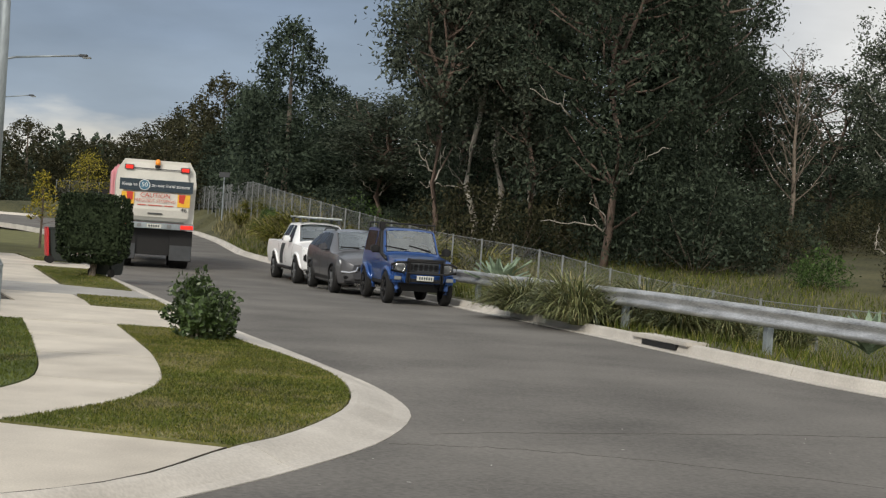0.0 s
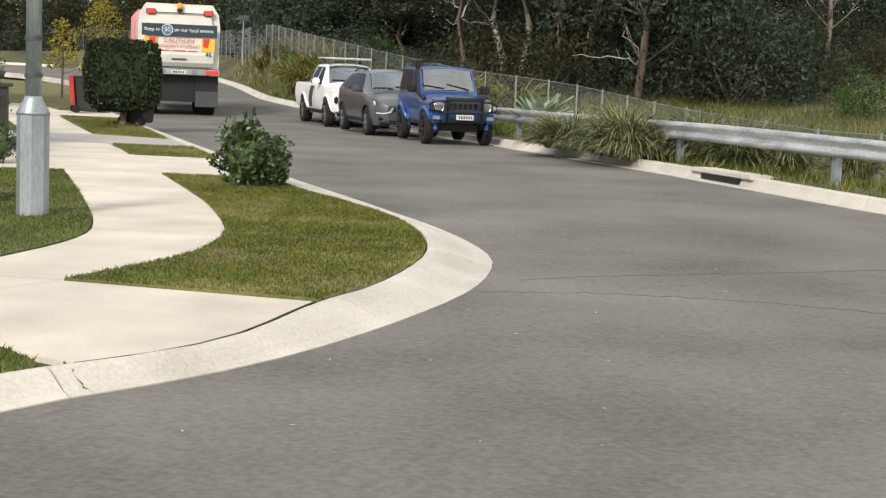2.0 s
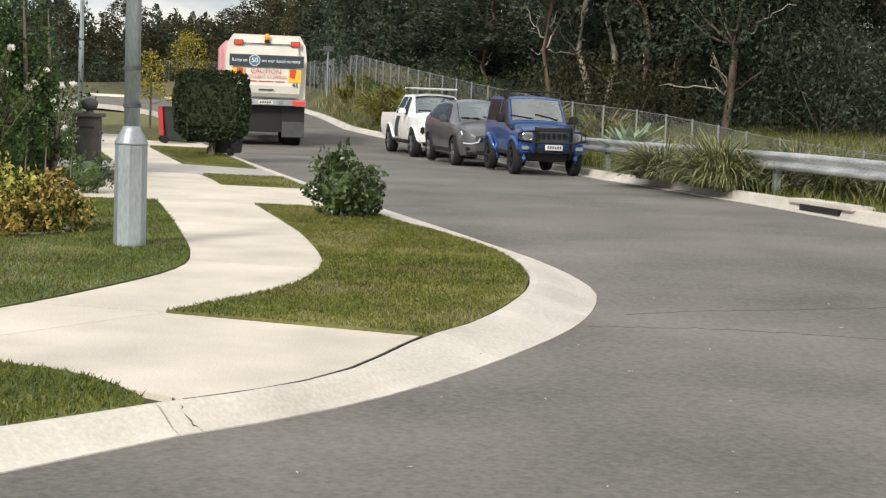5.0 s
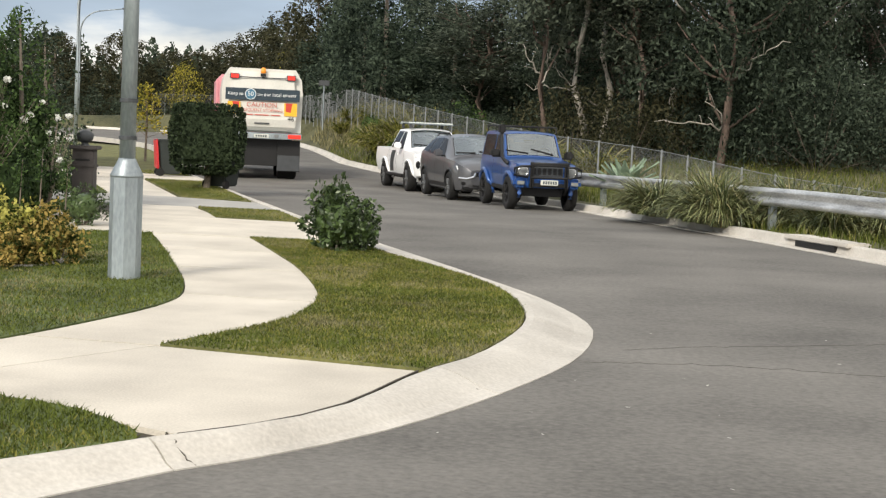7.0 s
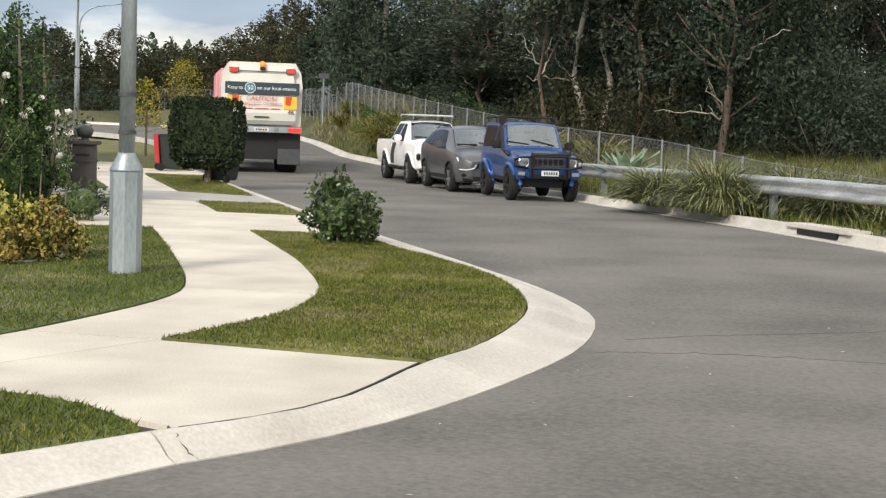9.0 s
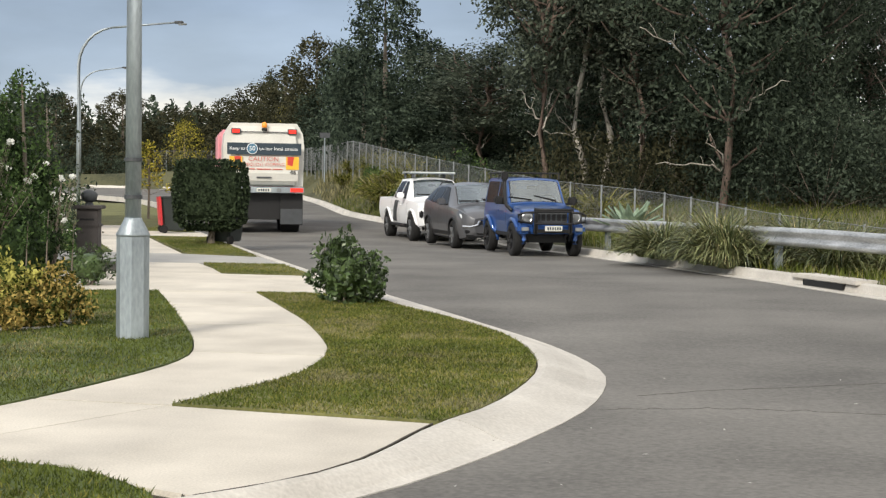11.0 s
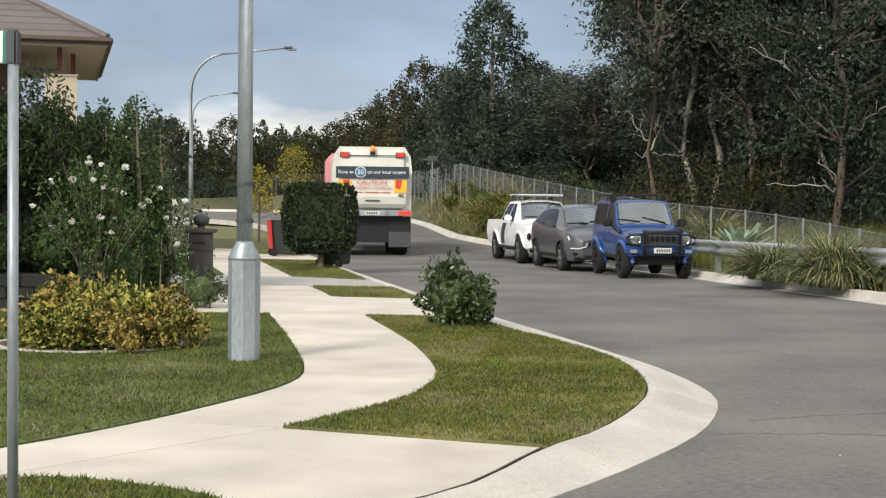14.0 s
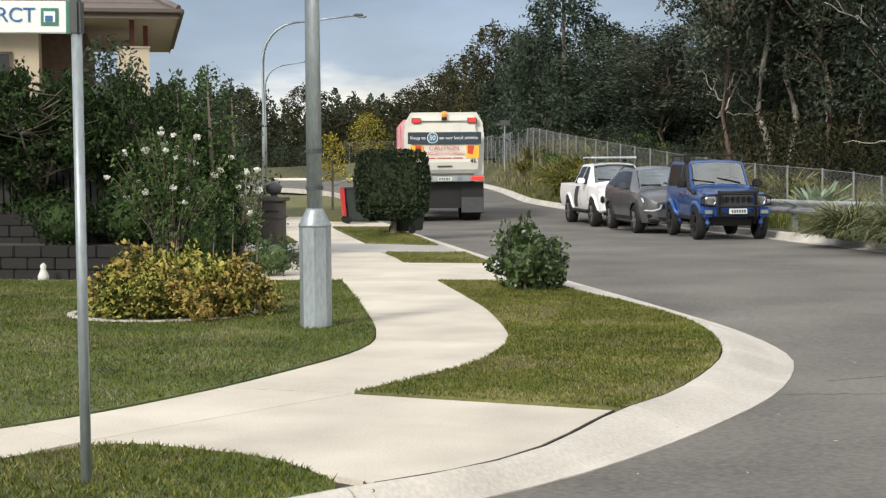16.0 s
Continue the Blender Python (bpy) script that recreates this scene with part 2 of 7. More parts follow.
M = dict(
    asphalt=mat("asphalt", (0.110, 0.104, 0.095), 0.88, 0.34, 0.45, 26, 0.5, tint=(0.148, 0.14, 0.127)),
    concrete=mat("concrete", (0.50, 0.455, 0.39), 0.85, 0.17, 1.1, 70, 0.15, tint=(0.58, 0.535, 0.46), obvary=0.12),
    kerb=mat("kerb_concrete", (0.47, 0.44, 0.395), 0.85, 0.14, 1.3, 40, 0.05, tint=(0.56, 0.53, 0.48), obvary=0.1),
    greydrive=mat("grey_concrete", (0.36, 0.35, 0.33), 0.85, 0.14, 1.5, 70, 0.15),
    joint=mat("joint_dirt", (0.07, 0.06, 0.045), 0.95, 0.4, 8, 60),
    tar=mat("tar_filling", (0.085, 0.081, 0.075), 0.9, 0.3, 6, 40),
    soil=mat("soil", (0.10, 0.075, 0.05), 0.95, 0.4, 3, 40, 0.4),
    lawn=mat("lawn_base", (0.085, 0.10, 0.03), 0.95, 0.4, 1.2, 30, 0.5, tint=(0.15, 0.145, 0.05)),
    lawnlush=mat("lush_lawn_base", (0.05, 0.075, 0.02), 0.95, 0.4, 1.2, 30, 0.5, tint=(0.085, 0.11, 0.032)),
    scrub=mat("scrub_ground", (0.05, 0.058, 0.024), 0.95, 0.45, 0.35, 9, 0.6, tint=(0.095, 0.09, 0.042)),
    blade=leafmat("grass_blade", (0.125, 0.145, 0.028), (0.215, 0.205, 0.052), 0.4, island=0.8),
    bladedark=leafmat("lush_blade", (0.07, 0.096, 0.018), (0.115, 0.14, 0.03), 0.35),
    dryblade=leafmat("dry_blade", (0.14, 0.135, 0.065), (0.27, 0.245, 0.13), 0.3),
    tuss=leafmat("tussock_leaf", (0.055, 0.085, 0.03), (0.19, 0.205, 0.09), 0.2, rough=0.4, spec=0.5),
    galv=mat("galvanised_steel", (0.27, 0.31, 0.335), 0.5, 0.18, 3, 40, 0.05, 0.55, tint=(0.36, 0.405, 0.43), stretch=(1, 1, 0.3)),
    rail=mat("rail_steel", (0.30, 0.31, 0.315), 0.5, 0.22, 3, 30, 0.05, 0.6, tint=(0.56, 0.57, 0.575), stretch=(0.5, 0.5, 3)),
    seatcloth=mat("seat_cloth", (0.22, 0.22, 0.21), 0.9, 0.2, 8, 80),
    dgrey=mat("dark_grey_plastic", (0.05, 0.055, 0.06), 0.6, 0.2),
    black=mat("black_plastic", (0.006, 0.006, 0.0065), 0.55, 0.3),
    tyre=mat("tyre_rubber", (0.008, 0.008, 0.008), 0.85, 0.3, 10, 60, 0.2),
    rim=mat("alloy", (0.30, 0.31, 0.32), 0.4, 0.15, metal=0.8),
    blackrim=mat("black_alloy", (0.025, 0.025, 0.027), 0.4, 0.15, metal=0.4),
    glass=mat("car_glass", (0.012, 0.015, 0.017), 0.06, 0.1, spec=0.6),
    windscreen=clear_glass("windscreen_glass", (0.88, 0.93, 0.92), 3.4),
        fencewire=mat("weathered_fence_steel", (0.24, 0.255, 0.26), 0.7, 0.25, 3, 40, 0, 0.3),
    tinted=mat("tinted_glass", (0.006, 0.007, 0.008), 0.2, 0.1, spec=0.08),
    headlamp=mat("clear_headlamp", (0.62, 0.64, 0.65), 0.15, 0.08, coat=0.8),
    lens=mat("lamp_lens", (0.22, 0.23, 0.23), 0.12, 0.1, coat=0.6),
    chrome=mat("chrome", (0.65, 0.66, 0.67), 0.18, 0.05, metal=1.0),
    blue=mat("blue_paint", (0.020, 0.080, 0.27), 0.3, 0.1, 2, 40, metal=0.3, coat=0.65),
    silver=mat("grey_metal_paint", (0.115, 0.117, 0.125), 0.36, 0.08, 2, 40, metal=0.4, coat=0.6),
    white=mat("white_paint", (0.88, 0.89, 0.90), 0.3, 0.02, 2, 40, coat=0.4),
    truckwhite=mat("truck_cream_paint", (0.62, 0.61, 0.56), 0.5, 0.1, 1.6, 25, coat=0.1),
    pink=mat("pink_panel", (0.72, 0.32, 0.36), 0.5, 0.08),
    orange=mat("orange_paint", (0.72, 0.22, 0.03), 0.5, 0.1),
    yellow=mat("yellow_reflector", (0.80, 0.45, 0.04), 0.45, 0.1),
    red=mat("red_reflector", (0.55, 0.05, 0.03), 0.45, 0.1),
    redlamp=mat("red_lamp", (0.75, 0.03, 0.02), 0.3, 0.05, emit=0.55),
    amber=mat("amber_beacon", (0.80, 0.27, 0.03), 0.3, 0.05, emit=0.15),
    banner=mat("banner_navy", (0.022, 0.04, 0.055), 0.5, 0.1),
    bannerblue=mat("banner_blue", (0.05, 0.16, 0.25), 0.5, 0.1),
    letter=mat("white_lettering", (0.75, 0.77, 0.76), 0.6, 0.04),
    redletter=mat("red_lettering", (0.50, 0.10, 0.07), 0.6, 0.1),
    plate=mat("number_plate", (0.62, 0.62, 0.56), 0.5, 0.05),
    signwhite=mat("sign_white", (0.70, 0.74, 0.72), 0.5, 0.04),
    signblue=mat("sign_blue", (0.03, 0.12, 0.28), 0.5, 0.06),
    signgreen=mat("sign_green", (0.03, 0.17, 0.12), 0.5, 0.06),
    leafdark=leafmat("dark_leaf", (0.03, 0.045, 0.031), (0.067, 0.088, 0.06), 0.4),
    leafgum=leafmat("gum_leaf", (0.049, 0.066, 0.049), (0.105, 0.125, 0.091), 0.4),
    leafcas=leafmat("casuarina_leaf", (0.033, 0.051, 0.037), (0.07, 0.094, 0.064), 0.4),
    leafbrown=leafmat("brown_leaf", (0.034, 0.04, 0.022), (0.076, 0.073, 0.039), 0.4),
    leafgreen=leafmat("shrub_leaf", (0.032, 0.063, 0.02), (0.07, 0.115, 0.036), 0.22),
    leafglossy=leafmat("glossy_leaf", (0.028, 0.05, 0.016), (0.06, 0.095, 0.03), 0.15, rough=0.4, spec=0.5),
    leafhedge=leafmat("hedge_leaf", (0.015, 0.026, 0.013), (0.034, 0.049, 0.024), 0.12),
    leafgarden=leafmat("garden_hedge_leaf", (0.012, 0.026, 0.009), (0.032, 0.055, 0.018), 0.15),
    leafgold=leafmat("golden_leaf", (0.07, 0.11, 0.025), (0.32, 0.30, 0.078), 0.3, 0.45, island=0.8),
    leaforange=leafmat("orange_leaf", (0.08, 0.115, 0.028), (0.36, 0.265, 0.085), 0.3, 0.45, island=0.8),
    leafyellow=leafmat("wattle_leaf", (0.126, 0.14, 0.028), (0.378, 0.322, 0.049), 0.3, 0.4),
    petal=leafmat("white_petal", (0.72, 0.72, 0.68), (0.85, 0.85, 0.82), 0.3, 0.08),
    agave=mat("agave_leaf", (0.13, 0.19, 0.13), 0.5, 0.25, 4, 30, tint=(0.26, 0.34, 0.24)),
    bark=mat("bark", (0.11, 0.085, 0.065), 0.9, 0.4, 3, 25, 0.6, tint=(0.19, 0.16, 0.13), stretch=(1, 1, 0.3)),
    redbark=mat("reddish_bark", (0.075, 0.052, 0.040), 0.9, 0.5, 4, 25, 0.8, tint=(0.15, 0.11, 0.088), stretch=(1, 1, 0.3)),
    palebark=mat("pale_bark", (0.26, 0.235, 0.20), 0.85, 0.4, 2.5, 20, 0.4, tint=(0.42, 0.39, 0.34), stretch=(1, 1, 0.3)),
    redbin=mat("red_bin_lid", (0.52, 0.03, 0.035), 0.5, 0.1),
    bin=mat("bin_plastic", (0.02, 0.026, 0.024), 0.55, 0.2),
    render=mat("cream_render", (0.50, 0.43, 0.33), 0.9, 0.08, 2, 50, 0.1),
    brick=mat("brown_brick", (0.13, 0.085, 0.065), 0.9, 0.3, 5, 40, 0.2, obvary=0.4),
    rooftile=mat("roof_tile", (0.135, 0.115, 0.11), 0.75, 0.15, 4, 40, 0.1, obvary=0.25),
    fascia=mat("fascia", (0.10, 0.075, 0.06), 0.6, 0.1),
    soffit=mat("soffit", (0.45, 0.40, 0.32), 0.8, 0.06),
    maroon=mat("maroon_post", (0.16, 0.04, 0.035), 0.6, 0.1),
    block=mat("retaining_block", (0.014, 0.013, 0.013), 0.9, 0.25, 4, 40, 0.3, obvary=0.4),
    pillar=mat("pillar_render", (0.07, 0.062, 0.06), 0.85, 0.15, 4, 40, 0.1),
    stone=mat("white_stone", (0.6, 0.6, 0.57), 0.8, 0.1),
    litter=mat("pale_litter", (0.55, 0.54, 0.5), 0.8, 0.2),
)


# ---- mesh helpers ----
def mesh_ob(name, verts, faces, material, parent=None, label="", smooth=False):
    me = bpy.data.meshes.new(name)
    me.from_pydata([tuple(v) for v in verts], [], faces)
    me.materials.append(material)
    me.validate()
    if smooth:
        me.polygons.foreach_set("use_smooth", [True] * len(me.polygons))
    ob = new(name, me)
    if parent:
        ob.parent = parent
    if label:
        ob["label"] = label
    return ob


def part(name, bm, material, parent, label="", smooth=False):
    """One bmesh as one mesh object under a thing or a part."""
    me = bpy.data.meshes.new(name)
    bmesh.ops.recalc_face_normals(bm, faces=bm.faces)
    bm.to_mesh(me)
    bm.free()
    me.materials.append(material)
    if smooth:
        me.polygons.foreach_set("use_smooth", [True] * len(me.polygons))
    ob = new(name, me)
    ob.parent = parent
    if label:
        ob["label"] = label
    return ob


def thing(name, m, label, category, group="", kind=""):
    e = new(name)
    e.empty_display_size = 0.1
    e.matrix_basis = m
    return tagged(e, label, category, group, kind)


def box(bm, x0, x1, y0, y1, z0, z1, bevel=0.0):
    vs = [bm.verts.new(p) for p in ((x0, y0, z0), (x1, y0, z0), (x1, y1, z0), (x0, y1, z0), (x0, y0, z1), (x1, y0, z1), (x1, y1, z1), (x0, y1, z1))]
    fs = [bm.faces.new([vs[i] for i in f]) for f in ((3, 2, 1, 0), (4, 5, 6, 7), (0, 1, 5, 4), (1, 2, 6, 5), (2, 3, 7, 6), (3, 0, 4, 7))]
    if bevel:
        es = {e for f in fs for e in f.edges}
        bmesh.ops.bevel(bm, geom=list(es), offset=bevel, segments=2, affect="EDGES")
    return bm


def boxes(*rows, bevel=0.0):
    bm = bmesh.new()
    for r in rows:
        b2 = bmesh.new()
        box(b2, *r, bevel=bevel)
        me = bpy.data.meshes.new("tmp")
        b2.to_mesh(me)
        b2.free()
        bm.from_mesh(me)
        bpy.data.meshes.remove(me)
    return bm


def tube(bm, pts, radii, seg=8, cap=True):
    """A round tapered tube along points."""
    pts = [Vector(p) for p in pts]
    rings = []
    for i, p in enumerate(pts):
        d = (pts[min(i + 1, len(pts) - 1)] - pts[max(i - 1, 0)]).normalized()
        q = d.to_track_quat("Z", "Y")
        r = radii[i] if isinstance(radii, (list, tuple)) else radii
        rings.append([bm.verts.new(p + q @ Vector((math.cos(a) * r, math.sin(a) * r, 0))) for a in (2 * math.pi * k / seg for k in range(seg))])
    for a, b in zip(rings, rings[1:]):
        for k in range(seg):
            bm.faces.new((a[k], a[(k + 1) % seg], b[(k + 1) % seg], b[k]))
    if cap:
        bm.faces.new(rings[0][::-1])
        bm.faces.new(rings[-1])
    return bm


def prism(outline, z0, z1):
    """A slab with the outline (x, y), from z0 to z1."""
    bm = bmesh.new()
    lo = [bm.verts.new((x, y, z0)) for x, y in outline]
    hi = [bm.verts.new((x, y, z1)) for x, y in outline]
    n = len(outline)
    for i in range(n):
        bm.faces.new((lo[i], lo[(i + 1) % n], hi[(i + 1) % n], hi[i]))
    bm.faces.new(hi)
    bm.faces.new(lo[::-1])
    bmesh.ops.triangulate(bm, faces=[f for f in bm.faces if len(f.verts) > 4])
    return bm


def smooth_line(pts, step=0.35):
    """A curve through plan points."""
    P = [np.array(p, float) for p in pts]
    P = [2 * P[0] - P[1], *P, 2 * P[-1] - P[-2]]
    out = []
    for a, b, c, d in zip(P, P[1:], P[2:], P[3:]):
        k = max(2, int(np.linalg.norm(c - b) / step))
        for i in range(k):
            t = i / k
            out.append(0.5 * (2 * b + (c - a) * t + (2 * a - 5 * b + 4 * c - d) * t * t + (3 * b - a - 3 * c + d) * t**3))
    out.append(P[-2])
    return np.array(out)


def inside(poly, pts):
    """Which plan points lie inside a polygon."""
    x, y = pts[:, 0], pts[:, 1]
    res = np.zeros(len(pts), bool)
    px, py = poly[:, 0], poly[:, 1]
    for i in range(len(poly)):
        j = i - 1
        cross = (py[i] > y) != (py[j] > y)
        with np.errstate(divide="ignore", invalid="ignore"):
            xx = (px[j] - px[i]) * (y - py[i]) / (py[j] - py[i] + 1e-12) + px[i]
        res ^= cross & (x < xx)
    return res


def quads_ob(name, V, F, material, parent=None, label=""):
    """Many small faces from arrays: V (n, k, 3)."""
    n, k = V.shape[:2]
    me = bpy.data.meshes.new(name)
    me.vertices.add(n * k)
    me.vertices.foreach_set("co", V.astype(np.float32).ravel())
    me.loops.add(n * k)
    me.loops.foreach_set("vertex_index", np.arange(n * k, dtype=np.int32))
    me.polygons.add(n)
    me.polygons.foreach_set("loop_start", np.arange(0, n * k, k, dtype=np.int32))
    me.update(calc_edges=True)
    me.materials.append(material)
    ob = new(name, me)
    if parent:
        ob.parent = parent
    if label:
        ob["label"] = label
    return ob


def leaf_quads(C, size, rng, aspect=0.45, droop=0.0, outward=None):
    """A pointed leaf at each centre, turned at random."""
    n = len(C)
    L = rng.normal(size=(n, 3))
    if outward is not None:
        L = L * 0.8 + outward
    L[:, 2] -= droop
    L /= np.linalg.norm(L, axis=1, keepdims=True) + 1e-9
    W = np.cross(L, rng.normal(size=(n, 3)))
    W /= np.linalg.norm(W, axis=1, keepdims=True) + 1e-9
    s = (size * rng.uniform(0.6, 1.35, n))[:, None]
    return np.stack([C - L * s * 0.5, C + W * s * aspect * 0.5, C + L * s * 0.5, C - W * s * aspect * 0.5], 1)


def blades(P, h, w, rng, lean=0.5):
    """Thin upright blades at ground points P (n, 3)."""
    n = len(P)
    a = rng.uniform(0, 2 * np.pi, n)
    hh = h * rng.uniform(0.5, 1.3, n)
    side = np.stack([np.cos(a), np.sin(a), 0 * a], 1) * (w / 2)
    b = rng.uniform(0, 2 * np.pi, n)
    k = rng.uniform(0, lean, n) * hh
    tip = P + np.stack([np.cos(b) * k, np.sin(b) * k, hh], 1)
    return np.stack([P - side, P + side, tip], 1)


def text_mesh(words, size, material, parent, m, name="lettering", extrude=0.003):
    cu = bpy.data.curves.new(name, "FONT")
    cu.body, cu.size, cu.extrude, cu.align_x, cu.align_y = words, size, extrude, "CENTER", "CENTER"
    tmp = new("tmp", cu)
    me = bpy.data.meshes.new_from_object(tmp.evaluated_get(bpy.context.evaluated_depsgraph_get()))
    bpy.data.objects.remove(tmp)
    bpy.data.curves.remove(cu)
    me.materials.clear()
    me.materials.append(material)
    ob = new(name, me)
    ob.parent, ob.matrix_basis = parent, m
    return ob


# ---- plan lines: kerbs, paths, road ----
KI = smooth_line([(-9.0, 0.2), (-6.5, 2.6), (-4.4, 4.7), (-2.6, 6.75), (-1.58, 7.93), (-1.22, 8.42), (-0.74, 8.95), (-0.40, 9.62), (-0.12, 10.85), (0.13, 11.5), (0.35, 12.6), (0.45, 13.76), (0.34, 15.14), (-0.02, 16.6), (-0.71, 18.2), (-1.43, 19.7), (-3.06, 24.1), (-4.8, 28.84), (-6.7, 34.2), (-8.6, 39.6), (-10.9, 46.0), (-13.2, 54.0), (-16.2, 64.0), (-20.5, 76.0), (-28.0, 84.0), (-42.0, 88.0)])
KO = smooth_line([(-8.6, -0.3), (-6.2, 2.2), (-4.1, 4.25), (-2.35, 6.3), (-1.4, 7.68), (-1.0, 8.3), (-0.60, 8.78), (-0.22, 9.40), (0.03, 9.92), (0.4, 10.87), (0.82, 12.27), (1.0, 13.74), (0.91, 14.85), (0.52, 16.35), (-0.09, 18.0), (-0.83, 19.9), (-2.6, 24.3), (-4.36, 29.0), (-6.3, 34.4), (-8.2, 39.75), (-10.45, 46.15), (-12.75, 54.15), (-15.75, 64.2), (-20.1, 76.3), (-27.8, 84.5), (-42.0, 88.5)])
KR = smooth_line([(24.0, 3.0), (14.0, 10.5), (9.2, 15.2), (6.58, 18.86), (5.73, 20.5), (4.84, 22.8), (4.03, 24.9), (3.15, 27.7), (2.3, 30.6), (1.15, 34.4), (-0.35, 39.0), (-1.55, 43.7), (-3.3, 48.5), (-5.2, 53.5), (-7.0, 59.3), (-9.0, 66.6), (-12.9, 81.0), (-17.0, 91.0), (-26.0, 98.0), (-42.0, 101.0)])
PL = smooth_line([(-9.2, 5.2), (-6.2, 7.4), (-4.4, 8.85), (-3.56, 9.75), (-3.03, 10.92), (-2.68, 12.2), (-2.46, 13.64), (-2.65, 14.9), (-3.44, 17.43), (-4.57, 20.74)])
PR = smooth_line([(-1.9, 11.32), (-1.62, 12.1), (-1.36, 13.05), (-1.39, 14.62), (-1.97, 16.95), (-2.58, 18.78), (-3.3, 20.84)])
NL = smooth_line([(-1.28, 8.6), (-1.7, 9.04), (-2.3, 9.28), (-2.75, 9.3), (-3.2, 8.75), (-4.3, 7.7), (-6.2, 6.1), (-8.6, 4.0)])


def rise(y):
    """How far the ground climbs with distance."""
    return np.where(y > 66, (y - 66) * 0.021, 0.0)


def road_z(x, y):
    left = np.interp(y, KO[:, 1], KO[:, 0])
    cross = np.clip((x - left) / 7.0, 0, 1.2) * np.clip((y - 12) / 14, 0, 1)
    cross = cross * np.clip((33 - y) / 8, 0, 1)
    return -0.10 + 0.09 * cross - 0.12 * np.exp(-(((y - 43) / 7) ** 2)) + rise(y)


def bank_z(x, y):
    """Height of the ground beyond the road's far kerb."""
    edge = np.interp(y, KR[:, 1], KR[:, 0])
    off = np.clip(x - edge, 0, 60)
    hump = 1.75 * np.exp(-(((y - 80) / 24) ** 2)) * np.clip((off - 0.4) / 1.3, 0, 1)
    dip = -0.55 * np.clip((off - 1.6) / 3, 0, 1) * np.clip((46 - y) / 12, 0, 1)
    hill = np.clip(off - 9, 0, 40) * 0.045 * np.clip((y - 20) / 30, 0.15, 1)
    return 0.06 + rise(y) * 0.8 + hump + dip + hill


# ground sheet to the horizon
def build_ground():
    xs = np.concatenate([np.linspace(-600, -60, 14), np.arange(-50, 60, 1.5), np.linspace(65, 600, 14)])
    ys = np.concatenate([np.linspace(-300, -10, 8), np.arange(-6, 120, 1.5), np.linspace(125, 900, 18)])
    X, Y = np.meshgrid(xs, ys)
    e = np.interp(Y, KR[:, 1], KR[:, 0])
    far = np.clip((Y - 70) / 20, 0, 1)
    left = -0.35 + rise(Y)
    Z = np.where(X > e + 1.9, bank_z(X, Y) - 0.02, left)
    Z = np.where((Y > 101.5) & (X <= e + 1.9), rise(Y), Z)
    Z = np.minimum(Z, 4.0)
    n, m = X.shape
    V = np.stack([X, Y, Z], -1).reshape(-1, 3)
    F = [(i * m + j, i * m + j + 1, (i + 1) * m + j + 1, (i + 1) * m + j) for i in range(n - 1) for j in range(m - 1)]
    return tagged(mesh_ob("ground", V, F, M["scrub"], smooth=True), "rough scrubby ground under the trees", "ground", kind="structure")


build_ground()


def strip(name, A, B, za, zb, material, cols=6):
    """A sheet between two plan lines of like length, with heights by function."""
    V, F = [], []
    for a, b in zip(A, B):
        for k in range(cols + 1):
            p = a + (b - a) * k / cols
            V.append((p[0], p[1], za(p[0], p[1]) if zb is None else za(p[0], p[1]) * (1 - k / cols) + zb(p[0], p[1]) * k / cols))
    for i in range(len(A) - 1):
        for k in range(cols):
            q = i * (cols + 1) + k
            F.append((q, q + 1, q + cols + 2, q + cols + 1))
    return mesh_ob(name, V, F, material, smooth=True)


def resample(line, n):
    d = np.concatenate([[0], np.cumsum(np.linalg.norm(np.diff(line, axis=0), axis=1))])
    s = np.linspace(0, d[-1], n)
    return np.stack([np.interp(s, d, line[:, 0]), np.interp(s, d, line[:, 1])], 1)


def by_y(line, ys):
    return np.stack([np.interp(ys, line[:, 1], line[:, 0]), ys], 1)


ys = np.concatenate([np.arange(-14, 8, 1.0), np.arange(8, 34, 0.5), np.arange(34, 82, 1.0)])
RL, RR = by_y(KO, ys), by_y(KR, ys)
RL[ys < 0, 0] = -9 + ys[ys < 0] * 0.6
RR[ys < 3, 0] = 24 + (3 - ys[ys < 3]) * 1.2
RL = RL + np.array([-0.12, 0])
RR = RR + np.array([0.1, 0])
bend_l, bend_r = KO[KO[:, 1] > 81.2], KR[KR[:, 1] > 81.2]
RL, RR = np.concatenate([RL, resample(bend_l, 30)]), np.concatenate([RR, resample(bend_r, 30)])
tagged(strip("road", RL, RR, road_z, None, M["asphalt"], 24), "worn grey asphalt street with faint tyre marks", "road", kind="structure")


